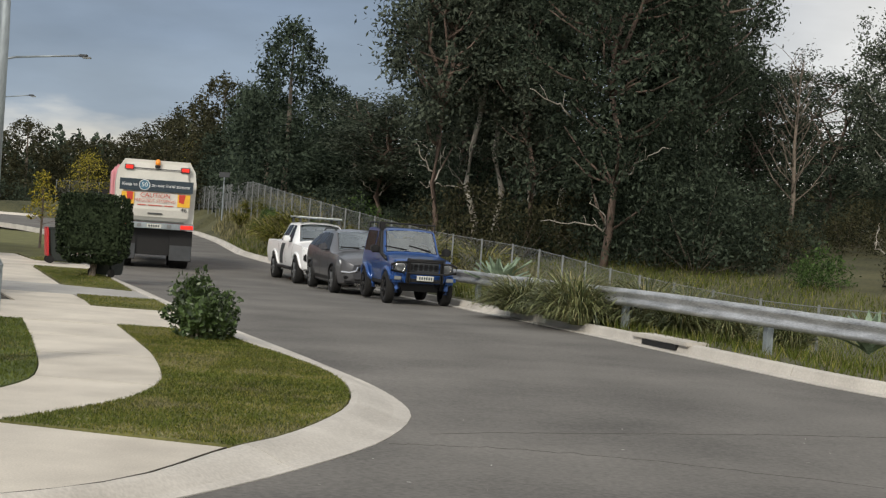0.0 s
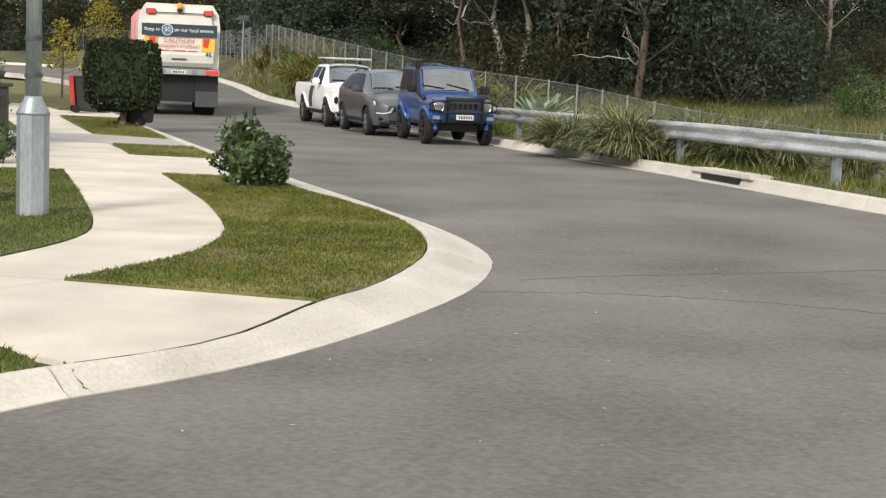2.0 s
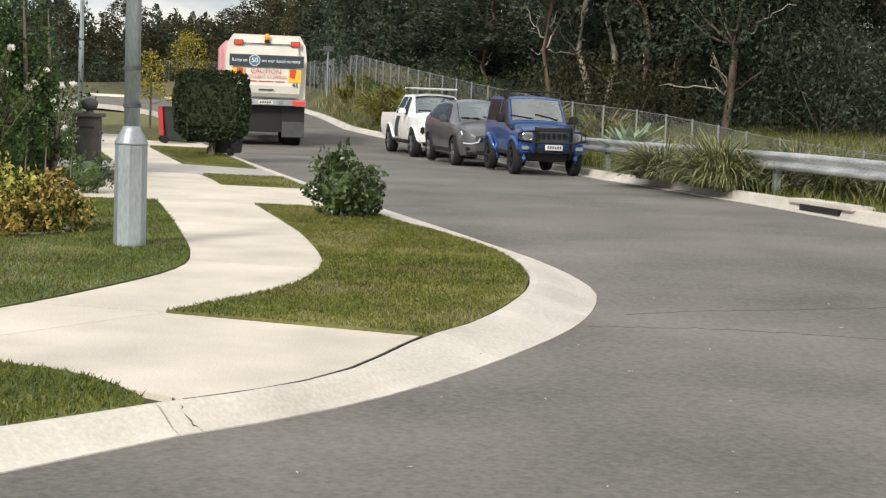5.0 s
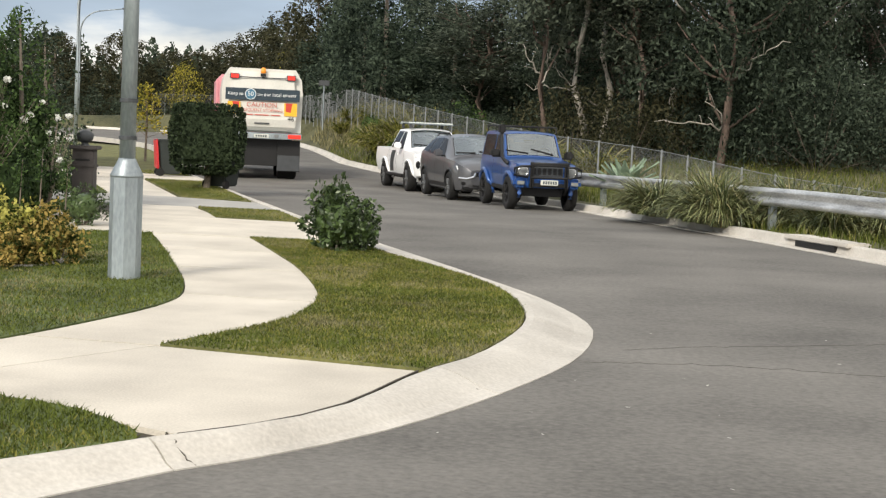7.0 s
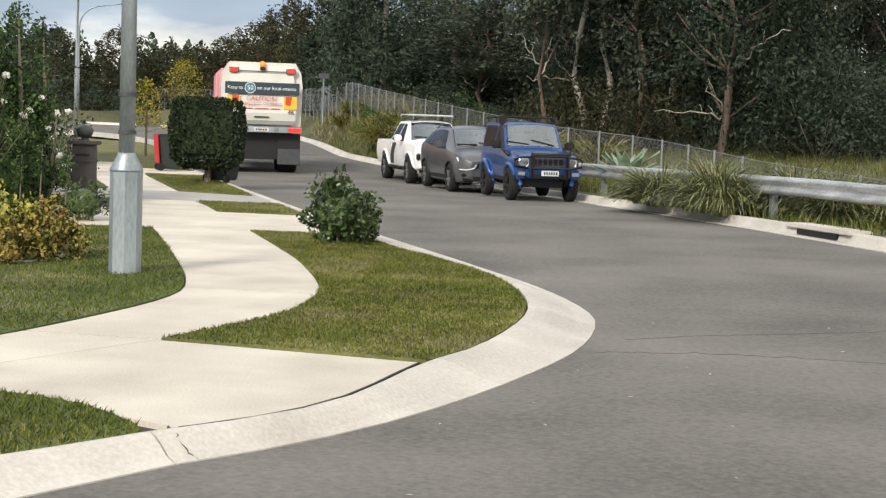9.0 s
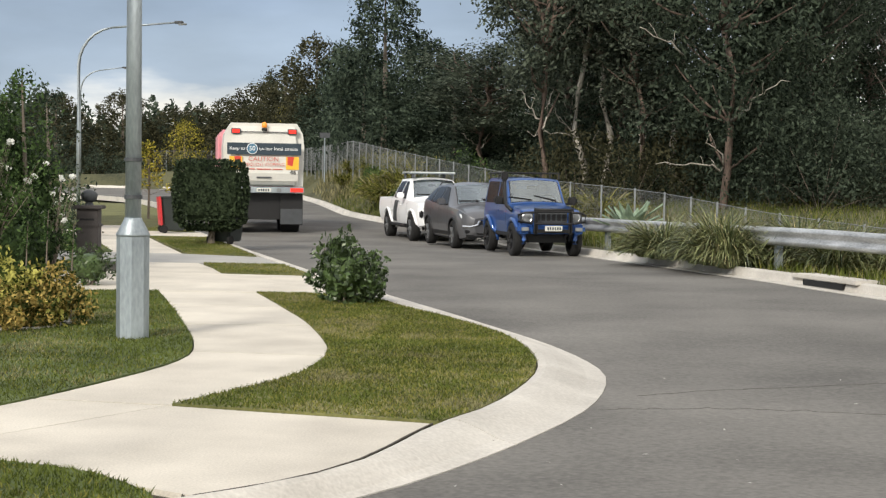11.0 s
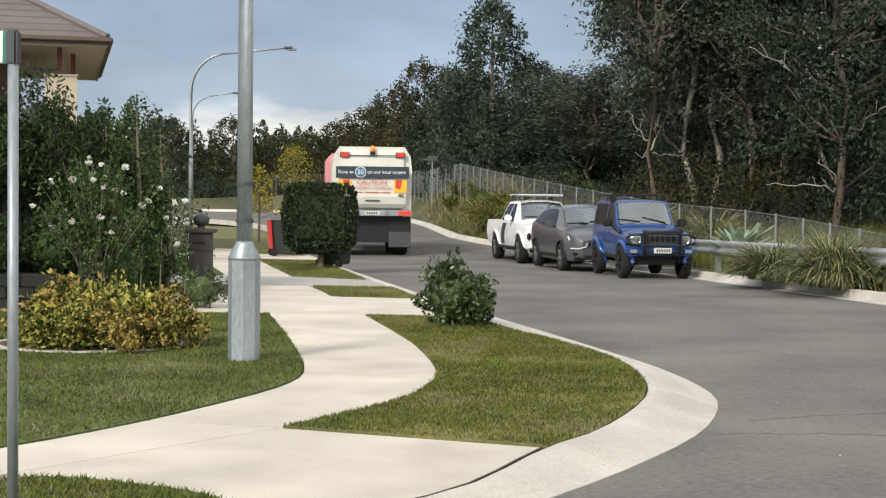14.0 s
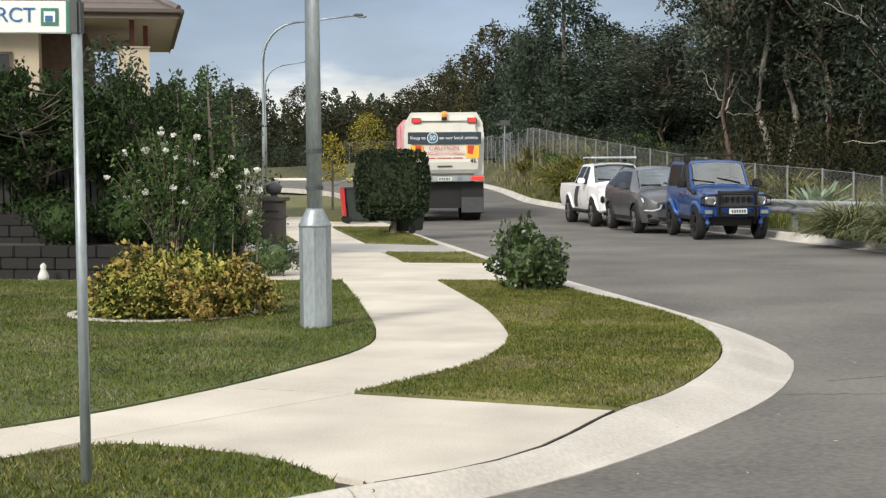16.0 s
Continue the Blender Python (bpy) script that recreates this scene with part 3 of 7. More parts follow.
def kerb_run(name, inner, outer, top, low, material, label, step, lip=0.02):
    """Rounded kerb of cast lengths, each a piece with an open joint."""
    root = thing(name, Matrix(), label, "kerb", kind="structure")
    n = len(inner)
    i = 0
    while i < n - 1:
        j = min(n - 1, i + step)
        V, F = [], []
        prof = ((0.0, 0.0, -0.25), (0.0, 0.0, 0.0), (0.12, 0.0, 0.004), (0.3, 0.12, 0.0), (0.5, 0.42, 0.0), (0.72, 0.8, 0.0), (0.92, 1.0, 0.004), (1.0, 1.0, lip), (1.0, 1.0, -0.15))
        for k in range(i, j + 1):
            a, b = inner[k].copy(), outer[k].copy()
            if k in (i, j):
                d = inner[min(k + 1, n - 1)] - inner[max(k - 1, 0)]
                d = d / (np.linalg.norm(d) + 1e-9) * (0.006 if k == i else -0.006)
                a, b = a + d, b + d
            for u, w, dz in prof:
                p = a + (b - a) * u
                V.append((p[0], p[1], top(*a) * (1 - w) + low(*b) * w + dz))
        m = len(prof)
        for k in range(j - i):
            for q in range(m - 1):
                F.append((k * m + q, k * m + q + 1, (k + 1) * m + q + 1, (k + 1) * m + q))
        F.append(tuple(range(m))[::-1])
        F.append(tuple((j - i) * m + q for q in range(m)))
        mesh_ob("kerb_length", V, F, material, root)
        i = j
    return root


N = 230
kerb_run("kerb_near", resample(KI, N), resample(KO, N), lambda x, y: float(0.012 + rise(y)), lambda x, y: float(road_z(x, y)) + 0.004, M["kerb"], "pale concrete roll kerb round the corner", 6, 0.003)
# barrier kerb on the far side, upright face and narrow gutter
KRb = resample(KR, 140)
tang = np.gradient(KRb, axis=0)
tang /= np.linalg.norm(tang, axis=1, keepdims=True)
side = np.stack([tang[:, 1], -tang[:, 0]], 1)
kerb_far = thing("kerb_far", Matrix(), "weathered pale concrete barrier kerb with gutter", "kerb", kind="structure")
for i in range(0, 136, 4):
    V, F = [], []
    prof = ((0.36, -0.2), (0.36, 0.15), (0.2, 0.16), (0.17, 0.14), (0.13, 0.02), (-0.06, 0.012), (-0.06, -0.1))
    for k in range(i, i + 5):
        kk = min(k, 139)
        off = 0.008 if k == i else (-0.008 if k == i + 4 else 0)
        for u, dz in prof:
            p = KRb[kk] + side[kk] * u + tang[kk] * off
            V.append((p[0], p[1], float(road_z(*KRb[kk])) + dz))
    m = len(prof)
    F = [(k * m + q, k * m + q + 1, (k + 1) * m + q + 1, (k + 1) * m + q) for k in range(4) for q in range(m - 1)]
    F += [tuple(range(m))[::-1], tuple(4 * m + q for q in range(m))]
    mesh_ob("kerb_length", V, F, M["kerb"], kerb_far)


edge_in, edge_out = KRb + side * 0.33, KRb + side * 3.2
tagged(strip("verge_far", edge_in[::-1], edge_out[::-1], lambda x, y: float(road_z(x, y)) + 0.13, lambda x, y: float(bank_z(x, y)), M["scrub"], 4), "rough grassy verge behind the far kerb", "verge", kind="structure")

# ---- paths and lawns on the near side ----
def slab(name, outline, z0, z1, material, parent=None, label="", category="", kind=""):
    ob = part(name, prism([tuple(p) for p in outline], z0, z1), material, parent, label)
    return tagged(ob, label, category, "", kind)


base_line = np.concatenate([resample(KI, 150) + np.array([0.01, 0])])
base_poly = np.concatenate([base_line[base_line[:, 1] < 45], [(-40, 45.0), (-40, 0.2)]])
slab("verge_bed", base_poly, -0.4, -0.03, M["joint"], None, "bare earth bed under paths and lawns", "ground", "structure")

footpath = thing("footpath", Matrix(), "pale concrete footpath curving along the verge", "footpath", kind="structure")


def panel(outline, material=None):
    c = np.mean(outline, 0)
    o = np.array(outline, float)
    o = o + (c - o) / (np.linalg.norm(o - c, axis=1, keepdims=True) + 1e-9) * 0.006
    return part("slab", prism([tuple(p) for p in o], -0.08, 0.0), material or M["concrete"], footpath)


def cut(line, y0, y1):
    k = line[(line[:, 1] > y0) & (line[:, 1] < y1)]
    a = [(np.interp(y0, line[:, 1], line[:, 0]), y0)]
    b = [(np.interp(y1, line[:, 1], line[:, 0]), y1)]
    return np.concatenate([a, k, b])


def seg_panel(l0, l1, r0, r1):
    return panel(np.concatenate([cut(PL, l0, l1), cut(PR, r0, r1)[::-1]]))


seg_panel(11.45, 14.3, 11.33, 14.2)
seg_panel(14.32, 16.62, 14.22, 16.72)
seg_panel(16.64, 18.8, 16.74, 18.8)
seg_panel(18.82, 20.73, 18.82, 20.83)
kin = cut(KI, 8.6, 10.86)
# ramp to the kerb, split from the path by a sawn joint
J0, J1, J2 = (-1.93, 11.3), (-2.93, 9.42), (-3.5, 9.85)
panel(np.concatenate([[J0, (-0.2, 10.9)], kin[::-1] + np.array([-0.045, 0.025]), NL[(NL[:, 0] > -2.76)][1:], [J1]]))
panel(np.concatenate([[J0, J1, J2], cut(PL, 9.9, 11.43)]))
panel(np.concatenate([[J1], NL[(NL[:, 0] < -2.95)], [(-9.2, 5.1)], PL[(PL[:, 1] < 9.8)], [J2]]))
# driveways across the verge
slab("driveway_1", [(-14, 19.6), (-4.6, 20.76), (-3.32, 20.86), (-1.86, 20.9), (-3.12, 24.25), (-5.8, 24.4), (-14, 24.0)], -0.08, 0.004, M["concrete"], None, "clean pale concrete driveway crossing the verge", "driveway", "structure")
slab("driveway_2", [(-14, 27.2), (-5.6, 27.05), (-4.15, 27.1), (-4.95, 29.25), (-6.6, 29.9), (-14, 30.2)], -0.08, 0.002, M["greydrive"], None, "grey concrete driveway crossing the verge", "driveway", "structure")
slab("driveway_3", [(-17, 38.0), (-9.5, 37.6), (-7.95, 37.8), (-8.9, 40.4), (-10.4, 41.0), (-17, 41.4)], -0.08, 0.004, M["concrete"], None, "pale concrete driveway crossing the verge", "driveway", "structure")
for a in ([(-5.8, 24.42), (-4.5, 24.42), (-5.6, 27.03), (-7.0, 27.05)], [(-6.62, 29.92), (-8.0, 29.95), (-10.9, 37.6), (-9.5, 37.6)], [(-10.4, 41.02), (-11.9, 41.1), (-13.6, 45.0), (-12.2, 45.0)]):
    panel(np.array(a))

LAWNS = []


def lawn(name, outline, label, density, h=0.045, lush=0.3, rough=0.02):
    o = np.array(outline, float)
    slab(name, o, -0.08, 0.012, M["lawnlush"] if lush > 0.55 else M["lawn"], None, label, "lawn", "structure")
    LAWNS.append((name, o, density, h, lush))


PRs = PR[::-1]
lawn("lawn_corner", np.concatenate([PR[:-1], [(-3.3, 20.8), (-1.95, 20.8)], cut(KI, 10.92, 20.3)[::-1] + np.array([-0.02, 0])]), "short patchy lawn with dry patches on the corner verge", 2300, 0.045, 0.42)
lawn("lawn_front", np.concatenate([PL[(PL[:, 1] > 5.2)] + np.array([-0.01, 0]), [(-7.0, 20.2), (-9.3, 20.38), (-14, 20.3), (-22, 16.0), (-22, 5)]]), "green mown front lawn beside the footpath", 1100, 0.05, 0.75)
lawn("lawn_near", np.concatenate([NL[:-1], [(-8.6, 3.6)], KI[(KI[:, 1] > 3.0) & (KI[:, 1] < 8.55)]]), "small green lawn round the sign post", 2300, 0.05, 0.6)
lawn("lawn_strip", [(-4.6, 24.45), (-3.2, 24.4), (-4.1, 27.0), (-5.5, 27.0)], "dry lawn strip between driveways", 900)
lawn("lawn_hedge", [(-6.55, 29.95), (-5.1, 29.5), (-7.9, 37.55), (-9.4, 37.5)], "lawn strip under the clipped hedge", 700, 0.05, 0.5)
lawn("lawn_far", [(-10.35, 41.05), (-9.05, 40.6), (-10.6, 45.0), (-12.1, 45.0)], "lawn strip by the bins", 400)
lawn("lawn_yard", [(-7.1, 24.5), (-7.15, 27.0), (-12, 27.1), (-12, 24.4)], "small lawn beside the brick pillar", 500, 0.05, 0.7)
lawn("lawn_yard_far", [(-8.1, 30.3), (-11.0, 37.5), (-20, 37.6), (-20, 30.4)], "front lawn past the pillar", 200, 0.06, 0.7)
# far side of the bend
slab("lawn_bend", [(-11.9, 45.1), (-10.95, 46.0), (-13.25, 54.0), (-16.25, 64.0), (-20.55, 76.0), (-28, 84.0), (-42, 88), (-70, 88), (-70, 66), (-70, 45.1)], -0.3, 0.0, M["lawn"], None, "lawn verge on the far bend", "lawn", "structure")
# ---- street furniture ----
def street_lamp(m, label, h, arm, r0, base=True):
    t = thing("street_lamp", m, label, "street lamp", "street lamps")
    bm = bmesh.new()
    if base:
        tube(bm, [(0, 0, -0.05), (0, 0, 0.94)], 0.148, 8)
        part("base", bm, M["galv"], t)
        bm = bmesh.new()
        tube(bm, [(0, 0, 0.94), (0, 0, 0.96), (0, 0, 1.09), (0, 0, 1.11)], [0.152, 0.152, 0.085, 0.08], 8)
        part("collar", bm, M["galv"], t, "bright galvanised cone collar", True)
        for z in (1.28, 1.62):
            bm = bmesh.new()
            tube(bm, [(0, 0, z), (0, 0, z + 0.035)], 0.083, 16)
            part("strap", bm, M["dgrey"], t, "dark strap")
    z0 = 1.05 if base else -0.1
    top = h - 1.5
    pts = [(0, 0, z0), (0, 0, h * 0.4), (0, 0, top)]
    rad = [r0, r0 * 0.92, r0 * 0.8]
    for k in range(1, 7):
        a = k / 6 * math.radians(83)
        pts.append((1.5 * (1 - math.cos(a)), 0, top + 1.5 * math.sin(a)))
        rad.append(r0 * (0.8 - 0.05 * k))
    part("pole", tube(bmesh.new(), pts, rad, 16), M["galv"], t, "", True)
    ex, ez = pts[-1][0], pts[-1][2]
    part("arm", tube(bmesh.new(), [(ex - 0.02, 0, ez), (arm, 0, ez + 0.22)], [r0 * 0.5, r0 * 0.42], 10), M["galv"], t, "", True)
    head = part("lamp_head", boxes((arm - 0.05, arm + 0.30, -0.11, 0.11, ez + 0.17, ez + 0.28), bevel=0.03), M["dgrey"], t, "dark lamp head")
    part("diffuser", boxes((arm + 0.1, arm + 0.44, -0.09, 0.09, ez + 0.12, ez + 0.19), bevel=0.02), M["lens"], head)
    return t


street_lamp(pose(-3.28, 15.14, 0, 0, 0, 12), "galvanised steel street lamp with thick octagonal base on the lawn", 8.0, 3.2, 0.073)
street_lamp(pose(-18.6, 60, 0.1, 0, 0, 0), "slender galvanised street lamp with curved arm", 7.2, 3.9, 0.085, False)
street_lamp(pose(-33.0, 104, 0.8, 0, 0, 0), "distant galvanised street lamp with curved arm", 7.9, 3.0, 0.08, False)

sp = thing("street_sign", pose(-2.42, 8.36, 0, 0, 0, 0), "street name sign on a thin galvanised post in the lawn", "street sign")
part("post", tube(bmesh.new(), [(0, 0, -0.2), (0.0, 0, 2.16)], 0.025, 14), M["galv"], sp, "", True)
part("cap", boxes((-0.032, 0.03, -0.032, 0.032, 2.11, 2.275), bevel=0.012), M["dgrey"], sp, "dark grey plastic bracket cap")
bl = part("blade", boxes((-0.92, -0.035, -0.012, 0.012, 2.12, 2.268), bevel=0.004), M["signwhite"], sp, "white blade with green end")
bl.matrix_basis = pose(0, 0, 0, 0, 0.8, 14)
part("end_band", boxes((-0.075, -0.034, -0.015, 0.015, 2.118, 2.27)), M["signgreen"], bl)
text_mesh("CRCT", 0.095, M["signblue"], bl, pose(-0.34, -0.014, 2.2, 90, 0, 0))
for r, mm in (((-0.19, -0.11, -0.0165, -0.012, 2.155, 2.235), "signgreen"), ((-0.176, -0.124, -0.019, -0.016, 2.17, 2.22), "letter"), ((-0.17, -0.135, -0.021, -0.0185, 2.172, 2.2), "signblue")):
    part("emblem", boxes(r), M[mm], bl)
part("name_bar", boxes((-0.88, -0.56, -0.0155, -0.012, 2.17, 2.225)), M["signblue"], bl)

fs = thing("road_sign", pose(-14.4, 95, 1.6, 0, 0, 0), "small pale sign on a grey post, seen from behind", "road sign")
part("post", tube(bmesh.new(), [(0, 0, -0.6), (0, 0, 2.6)], 0.06, 8), M["galv"], fs)
part("plate", boxes((-0.5, 0.5, -0.02, 0.02, 2.45, 2.85), bevel=0.01), M["signwhite"], fs)
part("stay", tube(bmesh.new(), [(0.1, 0, 1.9), (0.7, 0.3, -0.3)], 0.04, 6), M["galv"], fs)

# guard rail along the far kerb
GRD = resample(KR[(KR[:, 1] > 8) & (KR[:, 1] < 41)], 150)
tg = np.gradient(GRD, axis=0)
tg /= np.linalg.norm(tg, axis=1, keepdims=True)
GRD = GRD + np.stack([tg[:, 1], -tg[:, 0]], 1) * np.interp(GRD[:, 1], [15, 21, 27], [1.15, 1.0, 0.62])[:, None]
rail = thing("guard_rail", Matrix(), "galvanised W-beam guard rail on steel posts behind the kerb", "guard rail")
prof = [(0.0, 0.0), (0.03, 0.012), (0.055, 0.05), (0.055, 0.08), (0.0, 0.125), (0.0, 0.165), (0.055, 0.215), (0.055, 0.245), (0.03, 0.285), (0.0, 0.30)]
V, F = [], []
for i, (p, d) in enumerate(zip(GRD, tg)):
    s = np.array([-d[1], d[0]])
    z = float(road_z(*p)) + 0.53
    for u, w in prof:
        q = p + s * (u + 0.05)
        V.append((q[0], q[1], z + w))
    for u, w in prof[::-1]:
        q = p + s * (u + 0.045)
        V.append((q[0], q[1], z + w))
m2 = 2 * len(prof)
F = [(i * m2 + k, i * m2 + (k + 1) % m2, (i + 1) * m2 + (k + 1) % m2, (i + 1) * m2 + k) for i in range(149) for k in range(m2)]
mesh_ob("beam", V, F, M["rail"], rail, "galvanised corrugated beam", True)
for i in range(6, 150, 17):
    p, d = GRD[i], tg[i]
    bm = boxes((-0.055, 0.055, -0.05, -0.01, -1.1, 0.66), (-0.03, 0.03, -0.13, -0.05, -1.1, 0.66))
    ob = part("post", bm, M["galv"], rail)
    ob.matrix_basis = pose(p[0], p[1], float(road_z(*p)) + 0.05, 0, 0, math.degrees(math.atan2(d[1], d[0])))

# drain inlet in the far kerb
k = int(np.argmin(np.abs(KRb[:, 1] - 24.2)))
ang = math.degrees(math.atan2(tang[k][1], tang[k][0]))
dr = thing("storm_drain", pose(KRb[k][0], KRb[k][1], float(road_z(*KRb[k])), 0, 0, ang), "dark storm drain slot under a pale concrete lintel", "storm drain")
part("opening", boxes((-0.55, 0.55, -0.30, -0.105, 0.03, 0.115)), M["black"], dr)
part("lintel", boxes((-0.9, 0.9, -0.5, -0.1, 0.118, 0.185), bevel=0.012), M["kerb"], dr)

# mesh fence along the bank
FL = resample(smooth_line([(18, 17.5), (12.5, 20.5), (8.6, 25.0), (6.8, 28.5), (5.0, 34.0), (3.0, 41.0), (0.0, 47.0), (-5.1, 60.0), (-9.6, 74.0), (-18.0, 100.0), (-30.0, 112.0)]), 62)
fence = thing("mesh_fence", Matrix(), "galvanised mesh fence on slim posts along the bank", "fence")
bmw, bmr = bmesh.new(), bmesh.new()
me_post = None
tops = []
for x, y in FL:
    z = float(np.interp(y, [17, 25, 28, 34, 41, 47, 60, 74, 100, 112], [-0.6, -0.6, -0.65, -0.45, -0.08, 0.21, 1.1, 1.95, 1.9, 1.95]))
    tops.append((x, y, z + 1.34))
    ob = part("post", tube(bmesh.new(), [(0, 0, -0.5), (0, 0, 1.38)], 0.026, 6), M["fencewire"], fence) if me_post is None else new("post", me_post)
    me_post = ob.data
    ob.parent = fence
    ob.location = (x, y, z)
for a, b in zip(tops, tops[1:]):
    a, b = Vector(a), Vector(b)
    tube(bmr, [a, b], 0.009, 5)
    for j in range(-12, 23):
        # chain-link: wires leaning both ways
        for dr_ in (1, -1):
            u0_, u1_ = j / 22, j / 22 + dr_ * 0.55
            q0, q1 = (u0_, 0.0), (u1_, 1.0)
            if (u0_ < 0 and u1_ < 0) or (u0_ > 1 and u1_ > 1):
                continue
            k0 = 0.0 if 0 <= u0_ <= 1 else ((0 if u0_ < 0 else 1) - u0_) / (u1_ - u0_)
            k1 = 1.0 if 0 <= u1_ <= 1 else ((0 if u1_ < 0 else 1) - u0_) / (u1_ - u0_)
            p0 = a.lerp(b, u0_ + (u1_ - u0_) * k0) - Vector((0, 0, 1.34 * k0))
            p1 = a.lerp(b, u0_ + (u1_ - u0_) * k1) - Vector((0, 0, 1.34 * k1))
            tube(bmw, [p0, p1], 0.0022, 3, False)
part("top_rail", bmr, M["fencewire"], fence)
part("mesh", bmw, M["fencewire"], fence, "thin woven wire")

# small back-to-front sign beyond the fence
rsn = thing("road_sign", pose(-10.32, 70.0, 1.7, 0, 0, 8), "small grey rectangular road sign on a thin post", "sign")
part("post", tube(bmesh.new(), [(0, 0, -0.4), (0, 0, 1.8)], 0.03, 8), M["galv"], rsn)
part("plate", boxes((-0.24, 0.24, -0.045, -0.03, 1.62, 1.86), bevel=0.004), M["dgrey"], rsn)

# ---- walls and garden of the front yard ----
def block_wall(name, x0, x1, y, z0, rows, bl, bh, label):
    t = thing(name, pose(0, y, z0), label, "retaining wall", kind="structure")
    me = None
    for r in range(rows):
        x = x0 - (bl / 2 if r % 2 else 0)
        while x < x1:
            ob = part("block", boxes((0.004, bl - 0.006, -0.11, 0.11, 0.003, bh - 0.004), bevel=0.012), M["block"], t) if me is None else new("block", me)
            me = ob.data
            ob.parent = t
            ob.location = (x, 0.004 * ((r * 7 + int(x * 10)) % 3), r * bh)
            x += bl
    return t


block_wall("wall_low", -13.5, -7.4, 20.6, -0.02, 3, 0.4, 0.16, "dark textured block retaining wall along the lawn")
block_wall("wall_high", -13.5, -8.3, 22.4, -0.02, 5, 0.4, 0.17, "dark grey block garden wall")
slab("terrace", [(-13.5, 20.7), (-7.5, 20.7), (-7.5, 22.3), (-13.5, 22.3)], -0.05, 0.40, M["pillar"], None, "dark paved terrace behind the low wall", "terrace", "structure")
pl = thing("brick_pillar", pose(-6.95, 25.25, 0, 0, 0, 8), "dark rendered letterbox pillar with flat cap beside the path", "pillar")
part("shaft", boxes((-0.17, 0.17, -0.17, 0.17, -0.02, 0.94), bevel=0.01), M["pillar"], pl)
part("band", boxes((-0.19, 0.19, -0.19, 0.19, 0.66, 0.70), bevel=0.006), M["pillar"], pl)
part("cap", boxes((-0.23, 0.23, -0.23, 0.23, 0.94, 1.0), bevel=0.012), M["pillar"], pl)
part("letter_slot", boxes((-0.11, 0.11, -0.178, -0.165, 0.76, 0.79)), M["black"], pl)
lt = thing("lantern", pose(-6.95, 25.25, 1.0, 0, 0, 8), "grey lantern on the pillar", "lantern")
part("foot", tube(bmesh.new(), [(0, 0, 0), (0, 0, 0.05)], [0.08, 0.05], 10), M["dgrey"], lt)
part("globe", tube(bmesh.new(), [(0, 0, 0.05), (0, 0, 0.09), (0, 0, 0.17), (0, 0, 0.22), (0, 0, 0.25)], [0.06, 0.12, 0.14, 0.1, 0.03], 12), M["dgrey"], lt, "", True)
bm = bmesh.new()
tube(bm, [(0, 0, 0), (0, 0, 0.06), (0, 0, 0.12), (0, 0, 0.155), (0, 0, 0.2), (0, 0, 0.235)], [0.07, 0.075, 0.05, 0.035, 0.045, 0.015], 12)
st = part("garden_statuette", bm, M["stone"], None, "small white stone garden statuette by the wall", True)
st.location = (-8.55, 20.25, 0.01)
tagged(st, category="statuette")
bm = bmesh.new()
tube(bm, [(-0.42 + 0.0, 0, 0.0), (-0.4, 0, 0.35), (-0.22, 0, 0.62), (0.05, 0, 0.7), (0.3, 0, 0.6), (0.45, 0, 0.38)], 0.035, 8)
ar = part("garden_arch", bm, M["galv"], None, "curved grey metal arch among the shrubs", True)
ar.location = (-8.15, 22.9, 0.85)
tagged(ar, category="garden arch")
gf = thing("garden_fence", pose(0, 23.0, 0.0), "black slatted garden fence behind the block wall", "fence")
for k_ in range(48):
    x_ = -13.5 + k_ * 0.11
    part("slat", boxes((x_, x_ + 0.085, -0.015, 0.015, 0.3, 1.55)), M["black"], gf)
for z_ in (0.5, 1.3):
    part("rail", boxes((-13.5, -8.2, 0.016, 0.06, z_, z_ + 0.06)), M["black"], gf)
# bed edging round the golden shrub
th = np.linspace(0, 2 * np.pi, 37)[:-1]
edge = thing("bed_edging", Matrix(), "pale concrete mower edging round the shrub bed", "edging")
bm = bmesh.new()
for k in range(36):
    a, b = th[k], th[(k + 1) % 36]
    for rr in (1.0,):
        p = [(-5.2 + 0.98 * rr * math.cos(q), 16.15 + 0.84 * rr * math.sin(q)) for q in (a, b)]
        i = [(-5.2 + 0.90 * rr * math.cos(q), 16.15 + 0.76 * rr * math.sin(q)) for q in (a, b)]
        lo = [bm.verts.new((x, y, -0.02)) for x, y in (p[0], p[1], i[1], i[0])]
        hi = [bm.verts.new((x, y, 0.03)) for x, y in (p[0], p[1], i[1], i[0])]
        bm.faces.new(hi)
        for q in range(4):
            bm.faces.new((lo[q], lo[(q + 1) % 4], hi[(q + 1) % 4], hi[q]))
part("edge_ring", bm, M["kerb"], edge)
part("bed_soil", prism([(-5.2 + 0.90 * math.cos(a), 16.15 + 0.76 * math.sin(a)) for a in th], -0.05, 0.03), M["soil"], edge)

